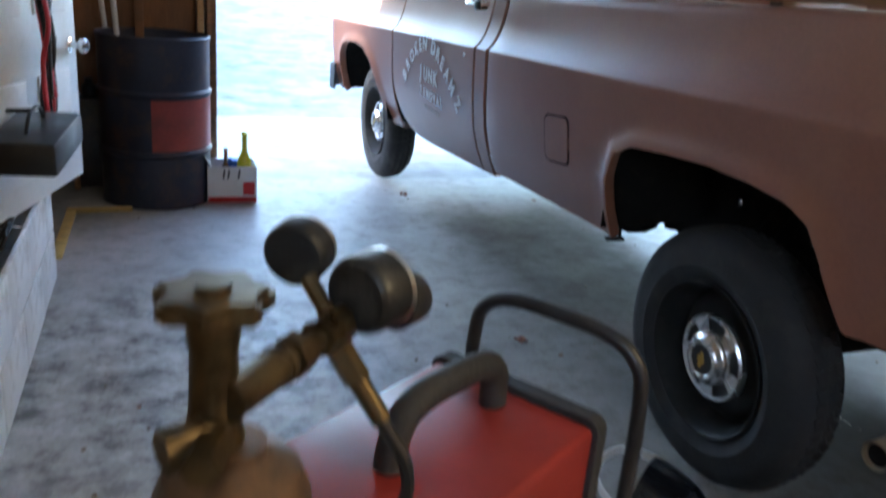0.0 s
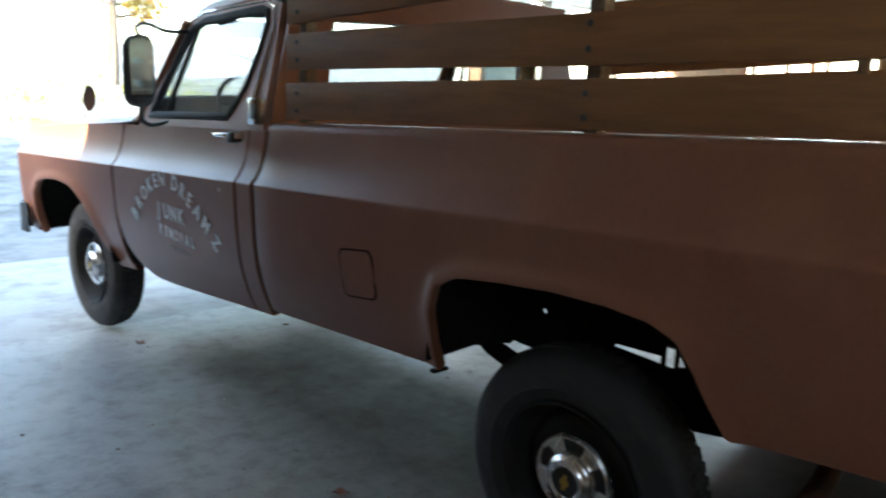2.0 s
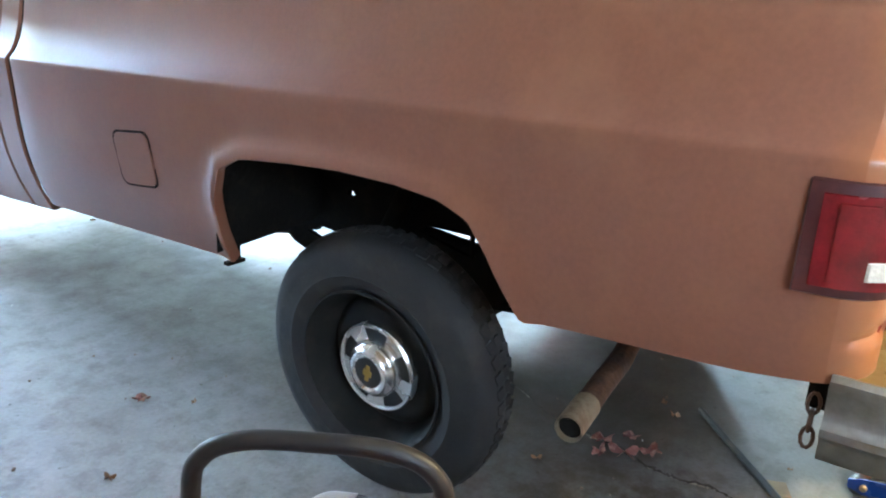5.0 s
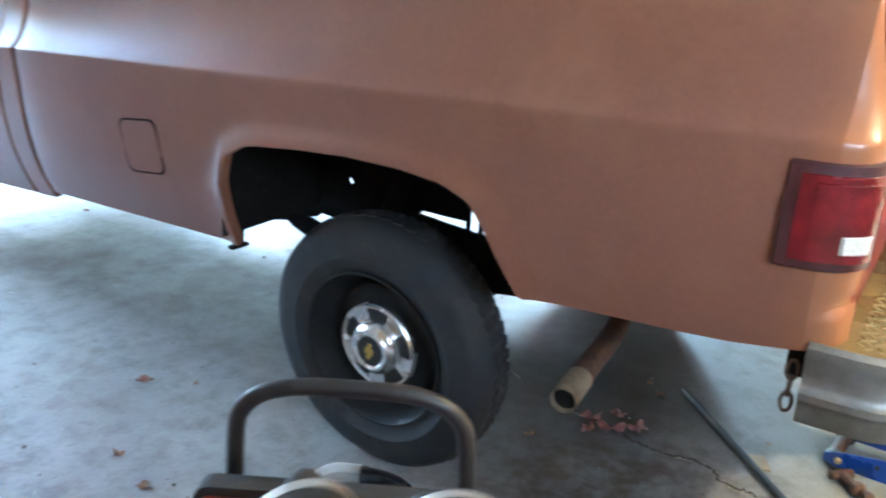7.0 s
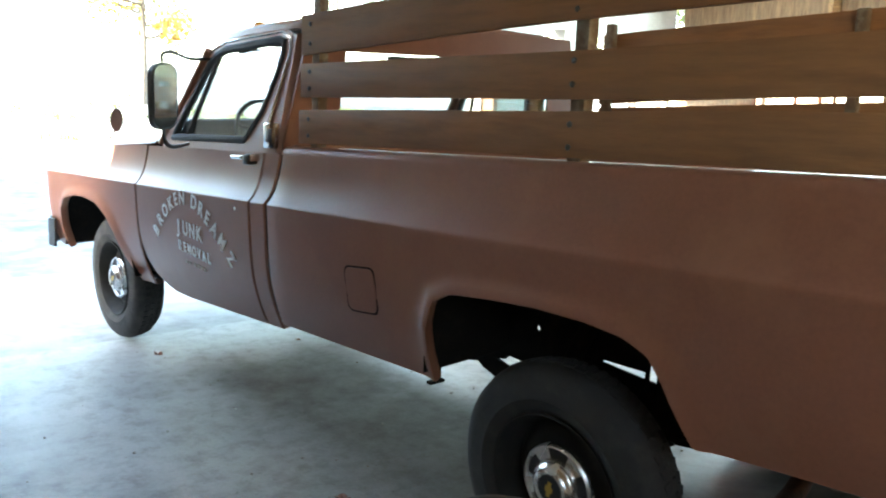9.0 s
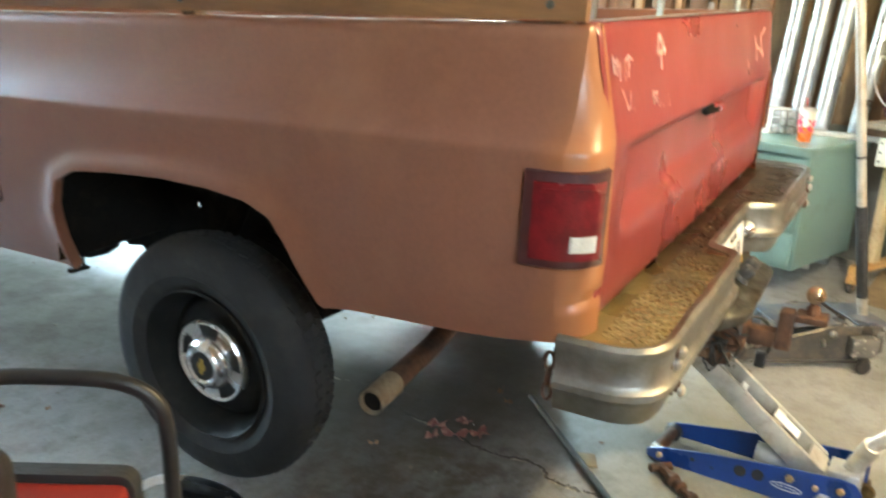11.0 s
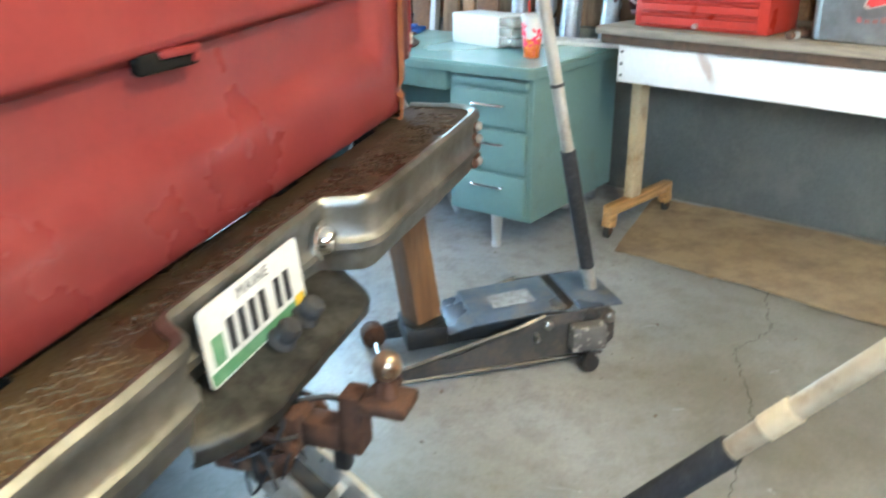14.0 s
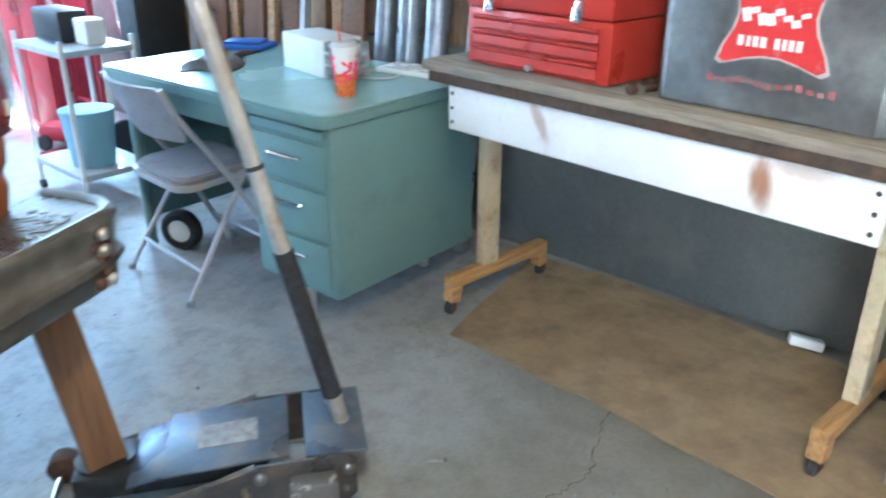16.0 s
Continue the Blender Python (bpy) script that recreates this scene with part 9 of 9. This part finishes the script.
for k, (s, w, t, h, mt) in enumerate(((0.18, 0.09, 0.03, 2.1, STUD), (0.30, 0.05, 0.04, 1.6, OAK), (1.12, 0.14, 0.02, 2.3, OLD_WOOD), (1.27, 0.07, 0.03, 1.9, STUD), (1.38, 0.10, 0.02, 2.2, WALL_WOOD), (1.52, 0.04, 0.04, 1.5, GREY_METAL), (1.60, 0.12, 0.02, 2.3, OLD_WOOD), (1.76, 0.05, 0.04, 1.8, OAK), (1.88, 0.16, 0.02, 2.1, PLYWOOD), (2.08, 0.06, 0.03, 2.2, STUD), (2.20, 0.10, 0.02, 1.9, OLD_WOOD), (-0.05, 0.12, 0.02, 1.9, GREY_METAL), (-0.30, 0.20, 0.015, 1.6, DUCT), (-0.55, 0.10, 0.03, 2.0, OLD_WOOD), (-0.75, 0.16, 0.02, 1.9, WALL_WOOD), (2.42, 0.08, 0.03, 2.0, OLD_WOOD), (2.6, 0.05, 0.04, 1.9, STUD))):
    p, q = on_wall(s, 0.16 + 0.02 * (k % 3)), on_wall(s + 0.05 * ((k % 3) - 1), 0.045, h)
    if s < 0.4:
        # behind the workbench the boards stand on the foundation's ledge
        p, q = on_wall(s, 0.02, 0.81), on_wall(s, 0.01, h)
    bm = B()
    fm, fl = frame_of(p, q)
    vs = box(bm, (0, 0, 0), (t, w, fl), bev=0.002)
    ang_ = math.atan2(WU.y, WU.x)
    xf(bm, vs, Matrix.Translation(p) @ Matrix.Rotation(ang_ - math.pi / 2, 4, "Z") @ Matrix.Rotation(math.asin((p - q).dot(-WV) / fl), 4, "Y") @ Matrix.Translation((t / 2, 0, fl / 2)))
    solo("leaning_board", bm, mt, "metal strip leaning against the wall" if mt in (GREY_METAL, DUCT) else "wooden board leaning against the wall", "board", "leaning boards")
for k, s in enumerate((-1.1, -0.45, 0.2, 0.85, 1.5, 2.15, 2.8, 3.4)):
    bm = B()
    c = on_wall(s, -0.005, 1.70)
    box(bm, c, (0.09, 0.045, 1.79), (0, 0, -20), 0.003)
    tagged(new("wall_stud_right", finish(bm, "wall_stud_right", STUD)), "bare wooden stud above the foundation wall", "stud", kind="structure")

# red hand truck and white shelf cart beyond the desk
mr = Matrix.Translation(on_wall(2.95, 0.62)) @ Matrix.Rotation(radians(-20), 4, "Z")
REDP = mat("dark_red_enamel", (0.33, 0.015, 0.030), 0.45, 0.1, (0.20, 0.02, 0.025), 0.62, 6, 60, 0.2, 0.05)
ht = thing("red_hand_truck", mr, "dark red steel hand truck standing by the wall", "hand truck")
for y in (-0.17, 0.17):
    bm = B()
    tube(bm, smooth_path([(0.05, y, 0.06), (0.06, y, 0.9), (0.05, y, 1.25), (0.0, y * 0.7, 1.36)], 6), 0.016, 10)
    part("rail", bm, REDP, ht)
    bm = B()
    lathe(bm, [(0.0, -0.02), (0.09, -0.02), (0.11, -0.01), (0.11, 0.01), (0.09, 0.02), (0.0, 0.02)], (0.12, y * 1.3, 0.11), (0.12, y * 1.3 + 1, 0.11), 24, close=False)
    part("hand_truck_wheel", bm, RUBBER, ht)
for z in (0.3, 0.6, 0.9, 1.15):
    bm = B()
    tube(bm, [(0.058, -0.17, z), (0.058, 0.17, z)], 0.012, 8)
    part("crossbar", bm, REDP, ht)
bm = B()
box(bm, (-0.10, 0, 0.010), (0.28, 0.40, 0.010), bev=0.002)
part("toe_plate", bm, REDP, ht)
rc = thing("red_cabinet", Matrix.Translation(on_wall(3.62, 0.45)) @ Matrix.Rotation(radians(-20), 4, "Z"), "tall dark red steel cabinet by the wall", "cabinet")
bm = B()
box(bm, (0, 0, 0.786), (0.30, 0.62, 1.53), bev=0.006)
box(bm, (0.01, 0, 0.011), (0.27, 0.58, 0.020))
part("cabinet_body", bm, REDP, rc)
for y in (-0.1525, 0.1525):
    bm = B()
    box(bm, (-0.158, y, 0.80), (0.014, 0.297, 1.46), bev=0.004)
    cd = part("cabinet_door", bm, REDP, rc)
    for k in range(4):
        bm = B()
        box(bm, (-0.1655, y, 1.36 + k * 0.03), (0.003, 0.14, 0.010))
        part("vent_slit", bm, UNDER, cd)
    bm = B()
    tube(bm, [(-0.164, y * 0.18, 0.74), (-0.190, y * 0.18, 0.75), (-0.190, y * 0.18, 0.85), (-0.164, y * 0.18, 0.86)], 0.006, 8)
    part("door_pull", bm, CHROME, cd, "chrome door pull")
bk = thing("black_case", Matrix.Translation(on_wall(2.45, 0.38)) @ Matrix.Rotation(radians(-20), 4, "Z"), "tall black case by the wall", "case")
bm = B()
box(bm, (0, 0, 0.476), (0.30, 0.20, 0.95), bev=0.02)
part("case_shell", bm, BLACK, bk)
bm = B()
tube(bm, smooth_path([(-0.06, 0, 0.945), (-0.05, 0, 0.985), (0.05, 0, 0.985), (0.06, 0, 0.945)], 5), 0.009, 8)
part("case_handle", bm, RUBBER, bk)
for s0, s1, h0 in ((2.55, 3.50, 1.60), (1.90, 3.02, 1.45), (1.55, 2.58, 1.45)):
    bm = B()
    tube(bm, [on_wall(s0, 0.42, 0.012), on_wall(s1, 0.16, h0)], 0.014, 10)
    solo("metal_pole", bm, ALU, "pale metal pole leaning by the wall", "pole", "leaning poles")
sc = thing("white_shelf_cart", Matrix.Translation((3.86, 1.92, 0)) @ Matrix.Rotation(radians(-20), 4, "Z"), "white metal shelf cart with odds and ends", "cart")
for z in (0.16, 0.74):
    bm = B()
    box(bm, (0, 0, z), (0.36, 0.52, 0.03), bev=0.004)
    part("cart_shelf", bm, GREY_METAL, sc)
for x in (-0.17, 0.17):
    for y in (-0.25, 0.25):
        bm = B()
        cyl(bm, (x, y, 0.05), (x, y, 0.80), 0.012, n=10)
        part("cart_post", bm, WHITE_CARD, sc)
        bm = B()
        lathe(bm, [(0.0, -0.01), (0.026, -0.01), (0.026, 0.01), (0.0, 0.01)], (x, y, 0.026), (x + 1, y, 0.026), 14, close=False)
        part("cart_caster", bm, RUBBER_GREY, sc)
bm = B()
lathe(bm, [(0.0, 0.0), (0.10, 0.0), (0.125, 0.26), (0.13, 0.265), (0.13, 0.275), (0.115, 0.275), (0.0, 0.25)], (0, 0, 0), (0, 0, 1), 24, close=False)
solo("blue_bucket", bm, mat("pale_blue_plastic", (0.26, 0.42, 0.50), 0.5, 0, None, 0.5, 4, 60, 0.12, 0.05), "pale blue plastic bucket on the cart shelf", "bucket", m=pose(3.80, 1.85, 0.176))
bm = B()
box(bm, (0, 0, 0.06), (0.10, 0.13, 0.12), bev=0.015)
solo("white_jug", bm, WHITE_CARD, "white plastic jug on the cart", "jug", m=pose(3.84, 1.78, 0.756, 0, 0, -20))
bm = B()
box(bm, (0, 0, 0.075), (0.15, 0.30, 0.15), bev=0.02)
solo("black_drill_case", bm, BLACK, "black tool case on the cart", "tool case", m=pose(3.90, 2.02, 0.756, 0, 0, -20))
rj = thing("red_floor_jack", pose(4.42, 2.64, 0, 0, 0, 10), "small red floor jack standing on the floor", "jack")
bm = B()
box(bm, (0, 0, 0.10), (0.16, 0.34, 0.09), bev=0.01)
part("jack_body", bm, REDP, rj)
for x in (-0.09, 0.09):
    for y in (-0.13, 0.13):
        bm = B()
        lathe(bm, [(0.0, -0.012), (0.045, -0.012), (0.045, 0.012), (0.0, 0.012)], (x, y, 0.045), (x + 1, y, 0.045), 16, close=False)
        part("jack_wheel", bm, RUBBER, rj)
bm = B()
tube(bm, [(0, -0.05, 0.10), (0.05, 0.06, 1.35)], 0.016, 8)
part("jack_handle", bm, ALU, rj, "pale steel handle")
fan = thing("caster_wheel", pose(3.42, 1.03, 0, 0, 0, 10), "black rubber wheel with white hub under the desk", "wheel")
bm = B()
lathe(bm, [(0.05, -0.025), (0.075, -0.028), (0.088, -0.018), (0.088, 0.018), (0.075, 0.028), (0.05, 0.025)], (0, 0, 0.088), (1, 0, 0.088), 26, close=False)
part("wheel_tyre", bm, RUBBER, fan)
bm = B()
lathe(bm, [(0.0, -0.027), (0.05, -0.022), (0.05, 0.022), (0.0, 0.027)], (0, 0, 0.088), (1, 0, 0.088), 20, close=False)
part("wheel_hub", bm, WHITE_CARD, fan)
# dark machine on the shelf beyond the bench
mac = thing("bench_motor", on_bench(0.44, 1.44), "dark red and black electric motor with a loose pale cable", "motor")
bm = B()
cyl(bm, (0, -0.10, 0.09), (0, 0.10, 0.09), 0.085, n=24)
box(bm, (0, 0, 0.012), (0.14, 0.18, 0.024), bev=0.003)
part("motor_body", bm, mat("maroon_motor", (0.09, 0.018, 0.018), 0.4, 0.2, (0.04, 0.03, 0.03), 0.6, 8, 60, 0.2, 0.05), mac)
bm = B()
box(bm, (0.0, 0.0, 0.205), (0.12, 0.16, 0.07), bev=0.02)
part("switch_box", bm, BLACK, mac)
bm = B()
tube(bm, smooth_path([(-0.05, 0.08, 0.20), (-0.09, 0.14, 0.32), (-0.10, 0.16, 0.20), (-0.09, 0.10, 0.08), (-0.07, 0.0, 0.03)], 6), 0.005, 7)
part("cable", bm, WHITE_CARD, mac)

# bare bulb on the ceiling behind the truck
lampo = thing("ceiling_lamp", Matrix.Translation((BULB[0], BULB[1], H)), "bare bulb in a white ceiling lampholder", "lamp")
bm = B()
lathe(bm, [(0.06, 0.0), (0.06, 0.02), (0.035, 0.05), (0.025, 0.07), (0.0, 0.07)], (0, 0, 0), (0, 0, -1), 20)
part("lampholder", bm, WHITE_CARD, lampo)

# ---------------------------------------------------------------- outside
LEAF_GREEN = mat("summer_leaves", (0.075, 0.115, 0.030), 0.7, 0, (0.12, 0.12, 0.035), 0.5, 0.8, 9, 0.35, 0.0)
LEAF_GOLD = mat("autumn_leaves", (0.42, 0.22, 0.035), 0.7, 0, (0.30, 0.25, 0.05), 0.5, 0.8, 9, 0.35, 0.0)
BARK = mat("bark", (0.13, 0.10, 0.075), 0.9, 0, (0.07, 0.055, 0.045), 0.5, 3, 20, 0.3, 0.5, stretch=(4, 4, 1))


def tree(x, y, h, crown, leaves, label, n=2600):
    z = rise(x, y) - 0.05
    root = thing("tree", Matrix.Translation((x, y, z)), label, "tree", "trees beyond the yard")
    bm = B()
    top = Vector((random.uniform(-0.4, 0.4), random.uniform(-0.4, 0.4), h * 0.72))
    tube(bm, smooth_path([(0, 0, 0), (0.08, 0.05, h * 0.25), (0.0, -0.1, h * 0.5), top], 5), [0.022 * h * (1 - 0.78 * k / 15) for k in range(16)], 9)
    tips = []
    for k in range(11):
        a, hz = k * 2.4 + random.uniform(-0.4, 0.4), h * random.uniform(0.28, 0.66)
        ln = crown * random.uniform(0.55, 1.0)
        e = Vector((math.cos(a) * ln, math.sin(a) * ln, hz + ln * random.uniform(0.25, 0.7)))
        tube(bm, smooth_path([(0, 0, hz), e * 0.5 + Vector((0, 0, hz * 0.42)), e], 4), [0.008 * h * (1 - 0.85 * j / 8) for j in range(9)], 6)
        tips += [e, e * 0.7 + Vector((0, 0, hz * 0.3))]
    tips.append(top)
    part("trunk", bm, BARK, root)
    verts, faces = [], []
    for k in range(n):
        c = random.choice(tips) + Vector([random.gauss(0, crown * 0.20) for _ in range(3)])
        u = Vector([random.gauss(0, 1) for _ in range(3)]).normalized() * random.uniform(0.06, 0.13)
        v = u.orthogonal().normalized() * random.uniform(0.05, 0.10)
        i = len(verts)
        verts += [c - u, c + v, c + u, c - v]
        faces.append((i, i + 1, i + 2, i + 3))
    me_ = bpy.data.meshes.new("crown")
    me_.from_pydata(verts, [], faces)
    me_.materials.append(leaves)
    ob_ = new("crown", me_)
    ob_.parent = root
    tagged(ob_, kind="stuff")


tree(10.6, 30.0, 7.0, 2.3, LEAF_GOLD, "autumn tree with thinning golden leaves", 4200)
tree(2.0, 46.0, 11.0, 3.6, LEAF_GREEN, "tall green tree beyond the yard")
tree(14.5, 40.0, 10.0, 3.4, LEAF_GREEN, "broad green tree beyond the yard")
tree(22.0, 34.0, 9.0, 3.2, LEAF_GREEN, "green tree beyond the yard")
tree(30.0, 30.0, 9.0, 3.4, LEAF_GREEN, "green tree beyond the yard")
tree(26.0, 16.0, 8.0, 3.2, LEAF_GREEN, "green tree beside the yard")
tree(16.0, 12.0, 7.0, 2.6, LEAF_GREEN, "green tree beside the garage")
tree(-6.0, 44.0, 10.0, 3.4, LEAF_GREEN, "green tree beyond the yard")


# unseen roofed block, added so that its shade lies over the drive
house = tagged(new("shade_block"), "unseen dark brown block added to shade the drive", "house", kind="structure")
bm = B()
box(bm, (-6.2, 7.0, 1.05), (6.0, 3.6, 2.5))
box(bm, (-6.2, 17.2, 1.45), (6.0, 16.8, 3.3))
part("house_wall", bm, mat("dark_brown_siding", (0.085, 0.060, 0.045), 0.8, 0, (0.06, 0.045, 0.035), 0.55, 2, 40, 0.2, 0.1), house)
bm = B()
sheet(bm, [[(x, y, z) for x, z in ((-2.98, 2.36), (-3.2, 2.48), (-6.2, 3.6), (-9.4, 2.36))] for y in (4.95, 8.79)])
sheet(bm, [[(x, y, z) for x, z in ((-2.98, 3.15), (-3.3, 3.32), (-6.2, 4.6), (-9.4, 3.15))] for y in (8.6, 25.9)])
thick(bm, 0.1)
part("house_roof", bm, UNDER, house)


def parked_car(x, y):
    z = rise(x, y) + 0.02
    car = thing("sedan", Matrix.Translation((x, y, z)), "pale blue-grey sedan parked on the far side of the yard", "car")
    bodyp = mat("pale_car_paint", (0.46, 0.50, 0.53), 0.3, 0.4, None, 0.5, 2, 60, 0.06, 0.0, coat=0.4)
    low = [(-2.38, 0.34), (-2.40, 0.62), (-2.25, 0.86), (-1.5, 0.97), (1.0, 0.97), (2.0, 0.84), (2.36, 0.66), (2.38, 0.36), (1.75, 0.30), (1.70, 0.52), (1.45, 0.66), (1.18, 0.52), (1.12, 0.26), (-1.12, 0.26), (-1.18, 0.52), (-1.45, 0.66), (-1.70, 0.52), (-1.75, 0.30)]
    turn = Euler((radians(90), 0, 0)).to_matrix().to_4x4()
    bm = B()
    prism(bm, low, 1.72, Matrix.Translation((0, 0.86, 0)) @ turn)
    bmesh.ops.bevel(bm, geom=bm.edges[:], offset=0.03, segments=2, affect="EDGES")
    part("body", bm, bodyp, car)
    bm = B()
    roof = [(-1.75, 0.95), (-0.95, 1.40), (-0.2, 1.46), (0.35, 1.40), (1.25, 0.95)]
    rows_ = [[(px, s * (0.80 - 0.38 * (pz - 0.95)), pz) for px, pz in roof] for s in (1, -1)]
    sheet(bm, rows_)
    for r_ in rows_:
        bm.faces.new([bm.verts.new(p) for p in r_])
    part("cabin", bm, bodyp, car)
    dark = plain("dark_car_glass", (0.03, 0.035, 0.04), 0.08)
    for s in (1, -1):
        for win in (((-1.35, 1.0), (-0.85, 1.35), (-0.30, 1.40), (-0.30, 1.0)), ((-0.22, 1.0), (-0.22, 1.40), (0.30, 1.34), (0.95, 1.0))):
            bm = B()
            bm.faces.new([bm.verts.new((px, s * (0.812 - 0.38 * (pz - 0.95)), pz)) for px, pz in win])
            thick(bm, 0.008)
            part("window", bm, dark, car, smooth=False)
        for wx in (-1.45, 1.45):
            bm = B()
            lathe(bm, [(0.20, -0.10), (0.31, -0.09), (0.325, 0.0), (0.31, 0.09), (0.20, 0.10)], (wx, s * 0.76, 0.325), (wx, s * 1.76, 0.325), 24, close=False)
            tyre = part("tyre", bm, RUBBER, car)
            bm = B()
            lathe(bm, [(0.0, 0.06), (0.06, 0.075), (0.17, 0.06), (0.205, 0.08), (0.205, -0.08), (0.0, -0.08)], (wx, s * 0.76, 0.325), (wx, s * 1.76, 0.325), 20, close=False)
            part("rim", bm, ALU, tyre)


parked_car(5.55, 48.0)
GRASS = mat("grass_blades", (0.12, 0.17, 0.035), 0.8, 0, (0.22, 0.20, 0.06), 0.5, 0.9, 9, 0.3, 0.0)
verts, faces = [], []
for k in range(9000):
    x, y = random.uniform(3.5, 24.0), random.uniform(12.0, 34.0)
    if noise.noise(Vector((x * 0.25, y * 0.25, 3.0))) < -0.12 or x < 2.6 + (y - 12) * 0.16:
        continue
    z = rise(x, y) - 0.02
    a, hgt = random.uniform(0, 6.28), random.uniform(0.06, 0.18)
    dx_, dy_ = math.cos(a) * 0.045, math.sin(a) * 0.045
    i = len(verts)
    verts += [(x - dx_, y - dy_, z), (x + dx_, y + dy_, z), (x + dy_ * 0.8, y - dx_ * 0.8, z + hgt)]
    faces.append((i, i + 1, i + 2))
me = bpy.data.meshes.new("grass")
me.from_pydata(verts, [], faces)
me.materials.append(GRASS)
tagged(new("grass", me), "patchy grass beside the gravel yard", "grass", kind="stuff")
